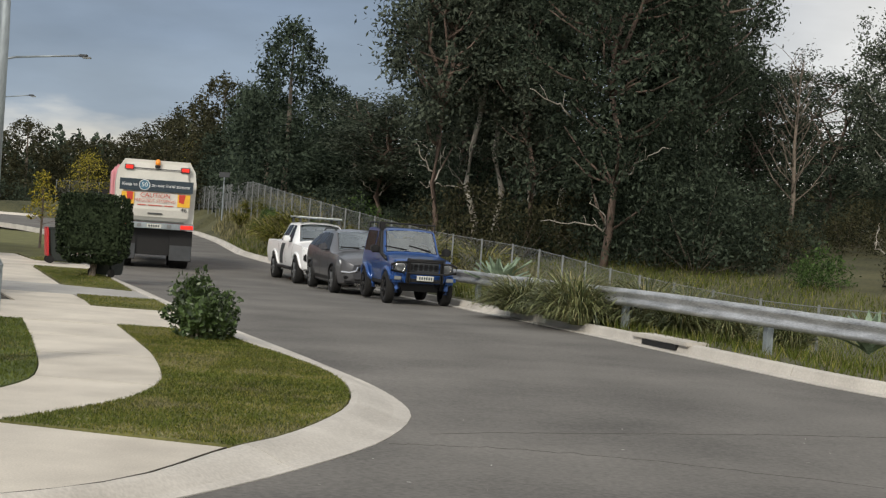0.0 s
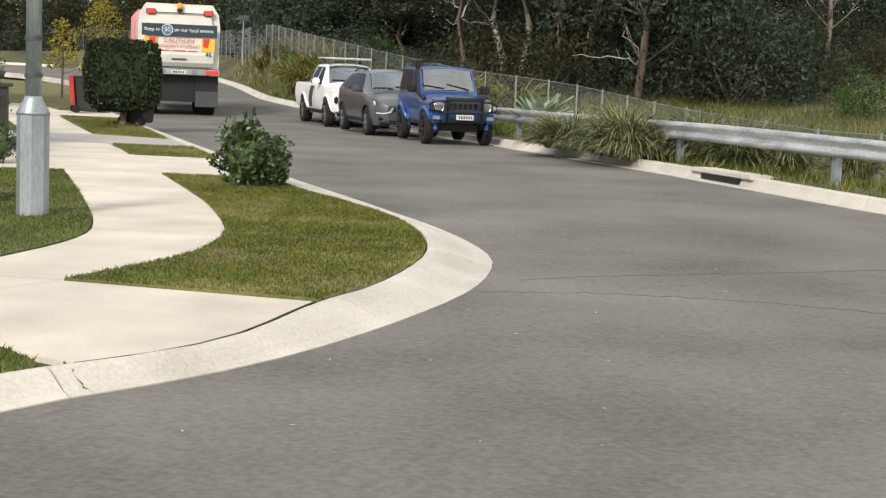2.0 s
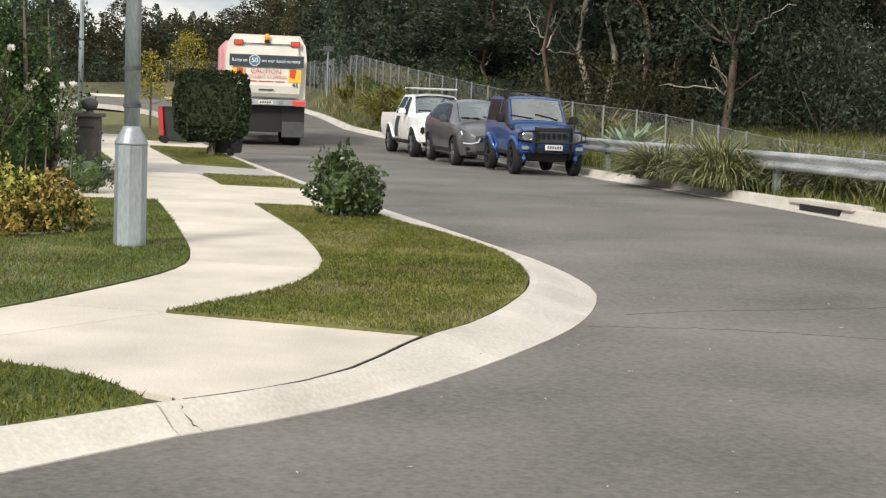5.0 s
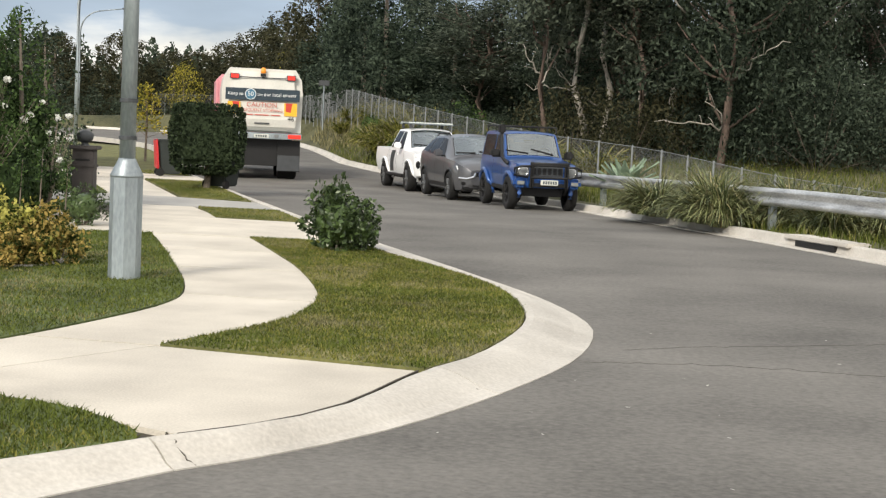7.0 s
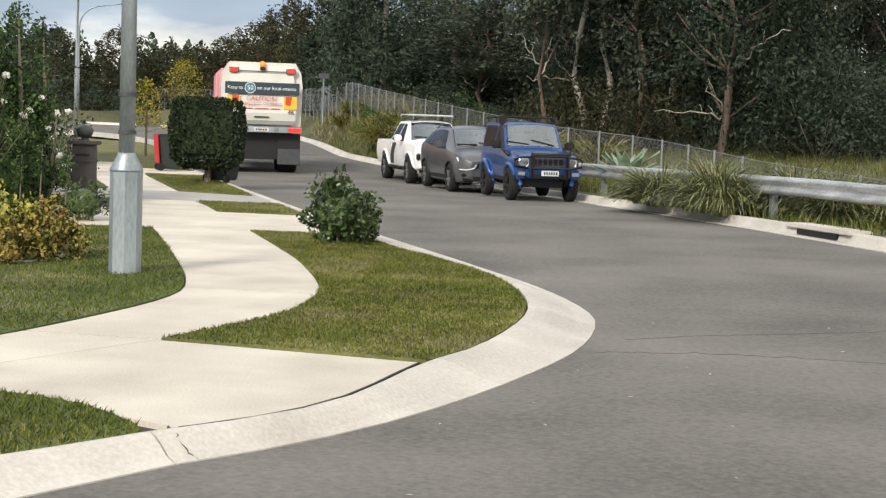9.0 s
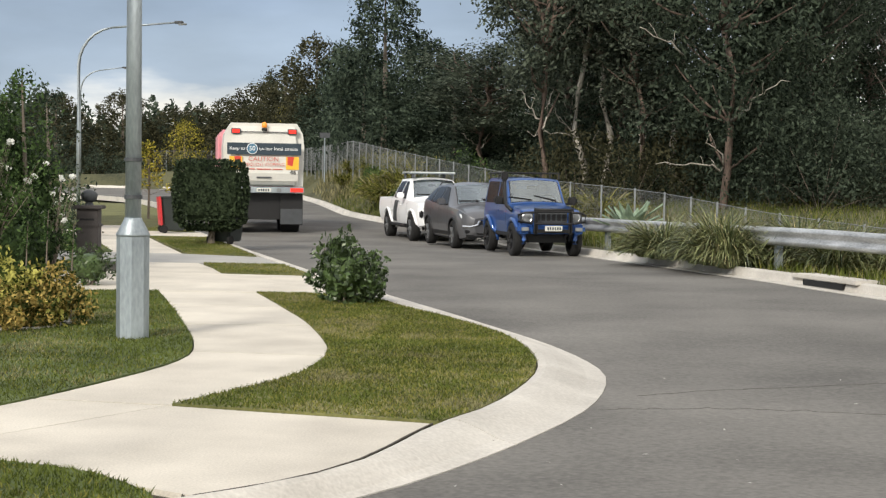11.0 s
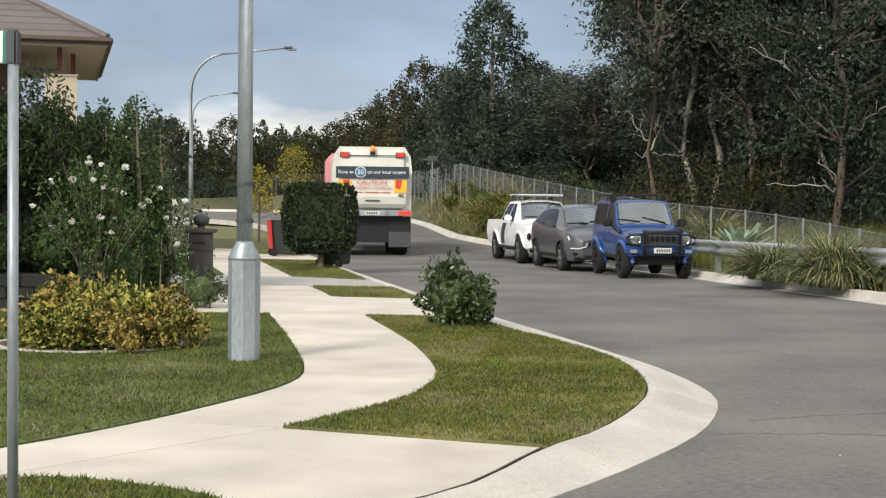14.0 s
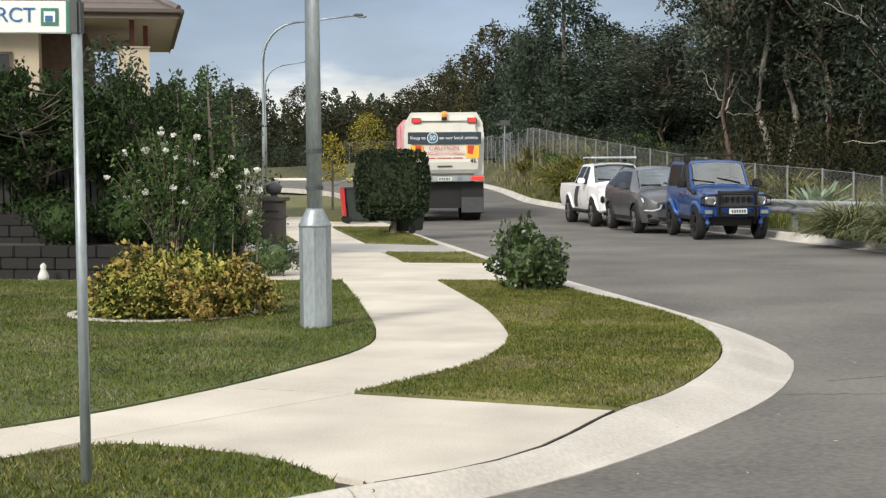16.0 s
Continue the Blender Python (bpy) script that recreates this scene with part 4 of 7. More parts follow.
# ---- house behind the garden ----
hs = thing("house", pose(-14.1, 37.4, 0.55, 0, 0, 23), "two-storey brown brick house with cream balcony and tiled hip roof", "house")
part("brick_wall", boxes((-13, -1.6, 1.4, 10, 0, 4.5)), M["brick"], hs)
part("front_bay", boxes((-9.0, -2.7, 0.2, 1.4, 0, 4.6)), M["render"], hs, "cream rendered bay")
part("side_window", boxes((-4.4, -3.4, 0.18, 0.24, 2.9, 3.8)), M["glass"], hs, "dark window")
wf = part("window_frame", boxes((-4.46, -4.4, 0.14, 0.2, 2.84, 3.86), (-3.4, -3.34, 0.14, 0.2, 2.84, 3.86), (-4.46, -3.34, 0.14, 0.2, 3.8, 3.86), (-4.46, -3.34, 0.14, 0.2, 2.84, 2.9)), M["fascia"], hs)
bal = part("balcony", boxes((-0.78, 0.0, 0.0, 0.16, 2.0, 3.95), (-0.16, 0.0, 0.16, 3.0, 2.0, 3.8), (-1.6, 0.0, 0.2, 3.0, 2.5, 2.7)), M["render"], hs, "cream rendered balcony parapet")
part("coping", boxes((-0.80, 0.03, -0.03, 0.19, 3.95, 4.0)), M["soffit"], bal)
for x, y in ((-0.42, 0.1), (-0.08, 1.6)):
    part("column", boxes((x - 0.06, x + 0.06, y - 0.06, y + 0.06, 3.9, 4.9), bevel=0.01), M["maroon"], hs, "maroon timber column")
ex0, ex1, ey0, ey1, ez, rz = -13.6, 0.72, -0.75, 10.6, 4.72, 8.0
part("soffit", boxes((ex0, ex1, ey0, ey1, ez - 0.06, ez)), M["soffit"], hs)
part("fascia", boxes((ex0, ex1, ey0 - 0.02, ey0, ez - 0.1, ez + 0.12), (ex1, ex1 + 0.02, ey0, ey1, ez - 0.1, ez + 0.12)), M["fascia"], hs)
part("gutter", boxes((ex0, ex1 + 0.12, ey0 - 0.14, ey0 - 0.021, ez + 0.03, ez + 0.14), (ex1 + 0.021, ex1 + 0.14, ey0 - 0.02, ey1, ez + 0.03, ez + 0.14), bevel=0.02), M["fascia"], hs)
roof = part("roof", boxes((ex0 + 0.2, ex1 - 0.2, ey0 + 0.2, ey1 - 0.2, ez, ez + 0.02)), M["fascia"], hs)
# tile courses: each course a stepped band on the two slopes in view
run = (ey1 - ey0) / 2
nc = 17
for c in range(nc):
    u0, u1 = c / nc, (c + 1) / nc + 0.012
    zz = lambda u, up=0.0: ez + 0.10 + (rz - ez) * u + up
    fx0, fx1 = ex0 + run * u0, ex1 - run * u0
    gx0, gx1 = ex0 + run * u1, ex1 - run * u1
    V = [(fx0, ey0 + run * u0, zz(u0, 0.035)), (fx1, ey0 + run * u0, zz(u0, 0.035)), (gx1, ey0 + run * u1, zz(u1)), (gx0, ey0 + run * u1, zz(u1)), (fx0, ey0 + run * u0, zz(u0, -0.01)), (fx1, ey0 + run * u0, zz(u0, -0.01))]
    mesh_ob("tile_course", V, [(0, 1, 2, 3), (4, 5, 1, 0)], M["rooftile"], roof)
    V = [(fx1, ey0 + run * u0, zz(u0, 0.035)), (fx1, ey1 - run * u0, zz(u0, 0.035)), (gx1, ey1 - run * u1, zz(u1)), (gx1, ey0 + run * u1, zz(u1)), (fx1, ey0 + run * u0, zz(u0, -0.01)), (fx1, ey1 - run * u0, zz(u0, -0.01))]
    mesh_ob("tile_course", V, [(0, 1, 2, 3), (4, 5, 1, 0)], M["rooftile"], roof)
part("ridge_cap", tube(bmesh.new(), [(ex1, ey0, ez + 0.16), (ex1 - run, ey0 + run, rz + 0.14)], 0.09, 8), M["rooftile"], roof, "ridge capping on the hip")
mesh_ob("rear_slope", [(ex0, ey1, ez), (ex1, ey1, ez), (ex1 - run, ey1 - run, rz), (ex0 + run, ey1 - run, rz), (ex0, ey0, ez)], [(0, 1, 2, 3), (0, 3, 4)], M["rooftile"], roof)


# ---- wheelie bins ----
def wheelie_bin(m, lid_mat, label, tilt=0, opened=0):
    t = thing("wheelie_bin", m, label, "bin", "wheelie bins")
    bm = bmesh.new()
    lo = [bm.verts.new(p) for p in ((-0.22, -0.25, 0.06), (0.22, -0.25, 0.06), (0.22, 0.25, 0.06), (-0.22, 0.25, 0.06))]
    hi = [bm.verts.new(p) for p in ((-0.28, -0.34, 0.95), (0.28, -0.34, 0.95), (0.28, 0.34, 0.95), (-0.28, 0.34, 0.95))]
    for i in range(4):
        bm.faces.new((lo[i], lo[(i + 1) % 4], hi[(i + 1) % 4], hi[i]))
    bm.faces.new(lo[::-1])
    bm.faces.new(hi)
    bmesh.ops.bevel(bm, geom=list(bm.edges), offset=0.03, segments=2, affect="EDGES")
    part("body", bm, M["bin"], t)
    part("rim", boxes((-0.30, 0.30, -0.36, 0.36, 0.90, 0.95), bevel=0.01), M["bin"], t)
    lid = part("lid", boxes((-0.30, 0.30, -0.36, 0.40, 0.0, 0.06), bevel=0.02), lid_mat, t, "lid")
    lid.matrix_basis = pose(0, 0.0, 0.955, opened, 0, 0) if not opened else pose(0, 0.42, 0.93, 180 - opened, 0, 0) @ pose(0, -0.38, 0)
    for x in (-0.26, 0.26):
        bm = bmesh.new()
        tube(bm, [(x - 0.03, 0.28, 0.1), (x + 0.03, 0.28, 0.1)], 0.1, 16)
        part("wheel", bm, M["tyre"], t)
    part("handle", tube(bmesh.new(), [(-0.22, 0.40, 0.93), (0.22, 0.40, 0.93)], 0.016, 8), M["bin"], t)
    return t


wheelie_bin(pose(-9.45, 40.0, 0.0, 0, 0, 112), M["redbin"], "dark green wheelie bin with red lid hanging open", 0, 94)
wheelie_bin(pose(-6.75, 34.3, 0.0, 0, 0, 160), M["bin"], "black wheelie bin standing behind the clipped hedge")
# ---- vehicles ----
def loft(sections):
    """A skin over closed sections of like count, capped at both ends."""
    bm = bmesh.new()
    rings = [[bm.verts.new(p) for p in s] for s in sections]
    n = len(rings[0])
    for a, b in zip(rings, rings[1:]):
        for k in range(n):
            bm.faces.new((a[k], a[(k + 1) % n], b[(k + 1) % n], b[k]))
    bm.faces.new(rings[0])
    bm.faces.new(rings[-1][::-1])
    return bm


def glass_part(name, quad, parent, material="glass", label="", thick=0.02):
    q = [Vector(p) for p in quad]
    n = (q[1] - q[0]).cross(q[3] - q[0]).normalized() * thick
    bm = bmesh.new()
    hi, lo = [bm.verts.new(p) for p in q], [bm.verts.new(p - n) for p in q]
    bm.faces.new(hi)
    bm.faces.new(lo[::-1])
    for i in range(4):
        bm.faces.new((lo[i], lo[(i + 1) % 4], hi[(i + 1) % 4], hi[i]))
    bmesh.ops.bevel(bm, geom=[e for e in bm.edges if all(v in hi for v in e.verts)], offset=0.012, segments=1, affect="EDGES")
    return part(name, bm, M[material], parent, label)


def wheel(parent, x, y, r, w, rim_mat, side):
    bm = bmesh.new()
    h = w / 2
    prof = [(-h, r * 0.62), (-h, r * 0.9), (-h * 0.8, r), (h * 0.8, r), (h, r * 0.9), (h, r * 0.62), (h * 0.5, r * 0.6), (-h * 0.5, r * 0.6)]
    rings = []
    for k in range(20):
        a = 2 * math.pi * k / 20
        rings.append([bm.verts.new((math.cos(a) * rr, yy, math.sin(a) * rr)) for yy, rr in prof])
    for k in range(20):
        a, b = rings[k], rings[(k + 1) % 20]
        for q in range(8):
            bm.faces.new((a[q], a[(q + 1) % 8], b[(q + 1) % 8], b[q]))
    wh = new("wheel")
    wh.parent = parent
    wh.location = (x, y, r)
    part("tyre", bm, M["tyre"], wh, "", True)
    bm = bmesh.new()
    s = side
    tube(bm, [(0, s * h * 0.3, 0), (0, s * h * 0.55, 0)], r * 0.61, 20)
    tube(bm, [(0, s * h * 0.5, 0), (0, s * h * 0.85, 0)], r * 0.14, 10)
    part("rim_dish", bm, M["black"], wh)
    for k in range(5):
        a = 2 * math.pi * k / 5 + 0.3
        bm = boxes((0.03, r * 0.6, -0.03, 0.02, -r * 0.085, r * 0.085), bevel=0.008)
        ob = part("spoke", bm, rim_mat, wh)
        ob.matrix_basis = pose(0, s * h * 0.8, 0) @ Matrix.Rotation(a, 4, "Y")
    return wh


def grid_part(name, pts, material, parent, label=""):
    """A smooth sheet over a grid of points."""
    n, k = len(pts), len(pts[0])
    F = [(i * k + j, i * k + j + 1, (i + 1) * k + j + 1, (i + 1) * k + j) for i in range(n - 1) for j in range(k - 1)]
    return mesh_ob(name, [p for row in pts for p in row], F, material, parent, label, True)


class Shell:
    """A car's skin: stations (x, half width, underside, belt, top, half width of the top, crown), blended along x."""

    def __init__(self, rows, soft=0.05):
        R = np.array(rows)[::-1]
        self.x = np.linspace(R[0, 0], R[-1, 0], int((R[-1, 0] - R[0, 0]) / 0.035))
        k = np.exp(-((np.arange(-4, 5) * 0.035 / soft) ** 2))
        k /= k.sum()
        self.p = []
        for c in range(1, 7):
            v = np.interp(self.x, R[:, 0], R[:, c])
            self.p.append(np.convolve(np.pad(v, 4, mode="edge"), k, "valid"))

    def at(self, x):
        return [float(np.interp(x, self.x, v)) for v in self.p]

    def section(self, x):
        w, zl, zb, zt, wt, cr = self.at(x)
        out = [(0.0, zl), (w * 0.45, zl), (w * 0.8, zl)]
        for q in np.linspace(0, 1, 14):
            d = 0.075 * ((q - 0.55) / 0.55) ** 2 if q < 0.55 else 0.035 * ((q - 0.55) / 0.45) ** 2
            out.append((w * (1 - d), zl + 0.03 + (zb - zl - 0.03) * q))
        yb, ze = w * 0.965, zt - cr
        for q in np.linspace(0.1, 1, 9):
            out.append((yb + (wt - yb) * q**1.2, zb + (ze - zb) * q))
        for q in np.linspace(0.1, 1, 9):
            out.append((wt * (1 - q), ze + cr * (1 - (1 - q) ** 2.4)))
        return out

    def side_y(self, x, z):
        h = self.section(x)[2:26]
        return float(np.interp(z, [p[1] for p in h], [p[0] for p in h]))

    def top_z(self, x, y):
        h = self.section(x)[25:][::-1]
        return float(np.interp(abs(y), [p[0] for p in h], [p[1] for p in h]))

    def side_patch(self, corners, sd, out=0.007, n=9):
        """Grid on the flank inside four (x, z) corners: low front, low back, high back, high front."""
        A, B, C, D = map(np.array, corners)
        g = []
        for u in np.linspace(0, 1, n):
            row = []
            for v in np.linspace(0, 1, n):
                x, z = (A * (1 - u) + B * u) * (1 - v) + (D * (1 - u) + C * u) * v
                row.append((x, sd * (self.side_y(x, z) + out), z))
            g.append(row)
        return g

    def top_patch(self, x0, w0, x1, w1, out=0.007, n=13, mid=0.0):
        g = []
        for u in np.linspace(0, 1, n):
            row = []
            for v in np.linspace(-1, 1, 15):
                x = x0 + (x1 - x0) * u + mid * (1 - v * v)
                y = v * (w0 + (w1 - w0) * u)
                row.append((x, y, self.top_z(x, y) + out))
            g.append(row)
        return g


def car(name, m, label, spec, paint, rim_mat):
    s = spec
    t = thing(name, m, label, "car", "parked vehicles")
    sh = Shell(s["rows"])
    w, wb, r = max(q[1] for q in s["rows"]), s["wb"], s["r"]
    cx0, cw0, cx1, cw1 = s["screen"]
    V, F, n = [], [], 0
    for x in sh.x:
        half = sh.section(x)
        ring = [(x, y, z) for y, z in half] + [(x, -y, z) for y, z in half[-2:0:-1]]
        n = len(ring)
        V += ring
    for i in range(len(sh.x) - 1):
        for k in range(n):
            q = (i * n + k, i * n + (k + 1) % n, (i + 1) * n + (k + 1) % n, (i + 1) * n + k)
            c = sum((Vector(V[j]) for j in q), Vector()) / 4
            arch = abs(c.y) > w * 0.45 and c.z < r * 2.3 and min(math.hypot(c.x, c.z - r), math.hypot(c.x + wb, c.z - r)) < r * s.get("arch", 1.16)
            u = (c.x - cx0) / (cx1 - cx0)
            pane = 0.06 < u < 0.93 and abs(c.y) < (cw0 + (cw1 - cw0) * u) - 0.05 and c.z > sh.at(c.x)[2]
            if not arch and not pane:
                F.append(q)
    F += [tuple(range(n)), tuple((len(sh.x) - 1) * n + k for k in range(n))[::-1]]
    body = mesh_ob("body", V, F, paint, t, s.get("bodylabel", ""), True)
    body.data.set_sharp_from_angle(angle=radians(32))
    # windscreen in a dark seal, seats behind it
    g = sh.top_patch(cx0, cw0, cx1, cw1, 0.006)
    seal = [[g[i][j] for j in range(15)] for i in range(13)]
    for nm, rows_ in (("screen_seal", [r_[:2] for r_ in seal]), ("screen_seal", [r_[-2:] for r_ in seal]), ("screen_seal", seal[:2]), ("screen_seal", seal[-2:])):
        grid_part(nm, rows_, M["black"], t)
    grid_part("windscreen", sh.top_patch(cx0, cw0 - 0.02, cx1, cw1 - 0.02, 0.010), M["windscreen"], t)
    zb, zt = sh.at(cx1)[2], sh.at(cx1)[3]
    part("dashboard", boxes((cx1 - 0.05, cx0 - 0.12, -w * 0.8, w * 0.8, zb - 0.12, zb - 0.03), bevel=0.03), M["black"], t)
    part("cabin_back", boxes((cx1 - 1.15, cx1 - 1.1, -w * 0.72, w * 0.72, zb - 0.3, zt - 0.2)), M["seatcloth"], t)
    wheel_ = bmesh.new()
    tube(wheel_, [(cx1 - 0.02 + 0.05 * math.cos(a), 0.36 + 0.17 * math.cos(a), zb + 0.08 + 0.16 * math.sin(a)) for a in np.linspace(0, 6.283, 15)], 0.016, 6, False)
    part("steering_wheel", wheel_, M["black"], t)
    for sd in (1, -1):
        part("seat", boxes((cx1 - 0.62, cx1 - 0.48, sd * 0.36 - 0.22, sd * 0.36 + 0.22, zb - 0.3, zb + 0.26), (cx1 - 0.60, cx1 - 0.50, sd * 0.36 - 0.12, sd * 0.36 + 0.12, zb + 0.28, zb + 0.46), bevel=0.03), M["seatcloth"], t)
        for q in s["windows"]:
            grid_part("side_window", sh.side_patch(q, sd, 0.007), M["tinted"], t)
        for q in s.get("trims", ()):
            grid_part("side_trim", sh.side_patch(q[0], sd, 0.006), q[1], t)
        for x in s["seams"]:
            z0, z1 = s["zsill"] + 0.08, sh.at(x)[2] - 0.02
            grid_part("door_seam", sh.side_patch(((x + 0.007, z0), (x - 0.007, z0), (x - 0.007, z1), (x + 0.007, z1)), sd, 0.003), M["black"], t)
        for x in s["handles"]:
            zh = sh.at(x)[2] - 0.13
            y = sh.side_y(x, zh)
            part("door_handle", boxes((x - 0.09, x + 0.09, sd * y - 0.012, sd * y + 0.028, zh - 0.017, zh + 0.017), bevel=0.01), s.get("handlemat", paint), t)
        mx, mz = s["mirror"]
        my = sh.side_y(mx, mz) + 0.17
        part("mirror", boxes((mx - 0.06, mx + 0.09, sd * my - 0.10, sd * my + 0.10, mz - 0.02, mz + 0.16), bevel=0.035), s.get("mirmat", paint), t)
        part("mirror_arm", boxes((mx - 0.02, mx + 0.03, sd * (my - 0.12) - 0.08, sd * (my - 0.12) + 0.08, mz - 0.02, mz + 0.02)), M["black"], t)
        tr = w - s["tw"] / 2 + s.get("poke", 0.0)
        for x in (0, -wb):
            wheel(t, x, sd * tr, r, s["tw"], rim_mat, sd)
            ya, yb_ = sorted((sd * (w - 0.34), sd * (w - 0.1)))
            part("wheel_well", boxes((x - r * 1.08, x + r * 1.08, ya, yb_, r * 0.95, r * 2.1), bevel=0.08), M["black"], t)
            pts = []
            for a in np.linspace(-0.2, math.pi + 0.2, 18):
                px, pz = x + math.cos(a) * r * s.get("arch", 1.16), r + math.sin(a) * r * s.get("arch", 1.16)
                pts.append((px, sd * (sh.side_y(px, pz) + s.get("lip", 0.0)), pz))
            part("wheel_arch", tube(bmesh.new(), pts, s.get("flare", 0.035), 8), s.get("archmat", paint), t, "", True)
    for y0 in (0.45, -0.12):
        part("wiper", tube(bmesh.new(), [(cx0 - 0.02, y0, sh.top_z(cx0 - 0.02, y0) + 0.03), (cx0 - 0.1, y0 - 0.5, sh.top_z(cx0 - 0.1, y0 - 0.5) + 0.03)], 0.012, 5), M["black"], t)
    part("mirror_inside", boxes((cx1 - 0.12, cx1 - 0.09, -0.12, 0.12, zt - 0.2, zt - 0.13), bevel=0.01), M["black"], t)
    part("sill", boxes((-wb + r * 1.2, -r * 1.2, -w * 0.93, w * 0.93, s["zsill"] - 0.04, s["zsill"] + 0.07), bevel=0.02), M["black"], t)
    part("underbody", boxes((-wb - 0.5, 0.25, -w * 0.6, w * 0.6, 0.30, s["zsill"] + 0.12)), M["black"], t)
    return t


def plate_on(t, x, z, tilt=0):
    p = part("number_plate", boxes((x, x + 0.012, -0.19, 0.19, z - 0.055, z + 0.055), bevel=0.004), M["plate"], t)
    for k in range(6):
        y = -0.14 + k * 0.053
        part("plate_bar", boxes((x + 0.012, x + 0.015, y, y + 0.034, z - 0.032, z + 0.032)), M["banner"], p)


# small blue four-wheel drive
jeep = car("blue_four_wheel_drive", pose(0.24, 34.3, -0.125, 0, 0, -74), "small boxy blue four-wheel drive with bull bar parked at the kerb", dict(
    wb=2.25, r=0.36, tw=0.20, poke=0.05, flare=0.05, lip=0.035, archmat=M["blue"], zsill=0.44, mirmat=M["black"], mirror=(-0.80, 1.12), arch=1.2,
    rows=[(0.50, 0.62, 0.58, 0.95, 0.97, 0.56, 0.01), (0.46, 0.67, 0.50, 1.00, 1.02, 0.60, 0.015), (0.0, 0.69, 0.45, 1.04, 1.08, 0.61, 0.035), (-0.58, 0.71, 0.45, 1.08, 1.12, 0.63, 0.035), (-0.66, 0.71, 0.45, 1.08, 1.15, 0.64, 0.04), (-1.06, 0.71, 0.45, 1.08, 1.66, 0.60, 0.04), (-1.2, 0.71, 0.45, 1.08, 1.70, 0.60, 0.04), (-2.6, 0.71, 0.45, 1.08, 1.71, 0.60, 0.04), (-2.8, 0.70, 0.48, 1.08, 1.68, 0.58, 0.04)],
    screen=(-0.66, 0.60, -1.05, 0.56),
    windows=(((-0.86, 1.12), (-1.50, 1.12), (-1.50, 1.60), (-1.14, 1.60)), ((-1.60, 1.12), (-2.66, 1.12), (-2.62, 1.60), (-1.60, 1.60))),
    seams=(-0.66, -1.55), handles=(-1.42,)), M["blue"], M["blackrim"])
for y in (-0.53, 0.53):
    part("headlight_panel", boxes((0.46, 0.515, y - 0.16, y + 0.16, 0.72, 0.95), bevel=0.02), M["dgrey"], jeep)
    part("headlight", tube(bmesh.new(), [(0.50, y, 0.84), (0.53, y, 0.84), (0.545, y, 0.84)], [0.10, 0.10, 0.07], 20), M["lens"], jeep, "round headlight", True)
    part("headlight_ring", tube(bmesh.new(), [(0.52, y + 0.105 * math.cos(q), 0.84 + 0.105 * math.sin(q)) for q in np.linspace(0, 6.283, 21)], 0.014, 6, False), M["chrome"], jeep)
part("grille", boxes((0.47, 0.52, -0.36, 0.36, 0.74, 0.96), bevel=0.015), M["dgrey"], jeep)
for k in range(6):
    part("grille_slot", boxes((0.515, 0.526, -0.325 + k * 0.115, -0.25 + k * 0.115, 0.78, 0.92)), M["black"], jeep)
part("bumper", boxes((0.44, 0.62, -0.48, 0.48, 0.50, 0.70), bevel=0.04), M["blue"], jeep, "blue front bumper")
for s_ in (1, -1):
    part("bumper_end", boxes((0.36, 0.62, s_ * 0.60 - 0.15, s_ * 0.60 + 0.15, 0.50, 0.70), bevel=0.06), M["blue"], jeep, "blue bumper end")
part("bumper_insert", boxes((0.615, 0.63, -0.42, 0.42, 0.52, 0.60)), M["black"], jeep)
for y in (-0.66, 0.66):
    part("fog_lamp", boxes((0.61, 0.63, y * 0.9 - 0.08, y * 0.9 + 0.08, 0.56, 0.64), bevel=0.008), M["lens"], jeep)
bb = part("bull_bar", tube(bmesh.new(), [(0.70, -0.38, 0.52), (0.72, -0.38, 1.02), (0.72, 0.38, 1.02), (0.70, 0.38, 0.52)], 0.03, 8), M["black"], jeep, "black tubular bull bar", True)
for z in (0.72, 0.98):
    part("cross_tube", tube(bmesh.new(), [(0.715, -0.40, z), (0.715, 0.40, z)], 0.026, 8), M["black"], bb)
for s_ in (1, -1):
    part("side_hoop", tube(bmesh.new(), [(0.72, s_ * 0.40, 0.96), (0.68, s_ * 0.62, 0.95), (0.60, s_ * 0.74, 0.90), (0.58, s_ * 0.74, 0.76), (0.68, s_ * 0.45, 0.72)], 0.024, 8), M["black"], bb, "", True)
    part("upright", boxes((0.69, 0.72, s_ * 0.38 - 0.045, s_ * 0.38 + 0.045, 0.50, 1.05), bevel=0.01), M["black"], bb)
plate_on(jeep, 0.735, 0.62)
sn = part("snorkel", tube(bmesh.new(), [(-0.15, -0.70, 0.98), (-0.5, -0.74, 1.08), (-0.68, -0.72, 1.18), (-1.04, -0.66, 1.62), (-1.04, -0.66, 1.70)], 0.038, 8), M["black"], jeep, "black snorkel on the pillar", True)
part("snorkel_head", boxes((-1.12, -0.94, -0.73, -0.59, 1.62, 1.82), bevel=0.03), M["black"], sn)
rk = part("roof_rack", tube(bmesh.new(), [(-1.05, -0.6, 1.80), (-1.05, 0.6, 1.80), (-2.6, 0.6, 1.80), (-2.6, -0.6, 1.80), (-1.05, -0.6, 1.80)], 0.018, 6), M["black"], jeep, "black tubular roof rack")
for x in (-1.05, -1.8, -2.6):
    for y in (-0.6, 0.6):
        part("rack_foot", tube(bmesh.new(), [(x, y, 1.66), (x, y, 1.80)], 0.016, 6), M["black"], rk)
    part("rack_bar", tube(bmesh.new(), [(x, -0.6, 1.79), (x, 0.6, 1.79)], 0.014, 6), M["black"], rk)

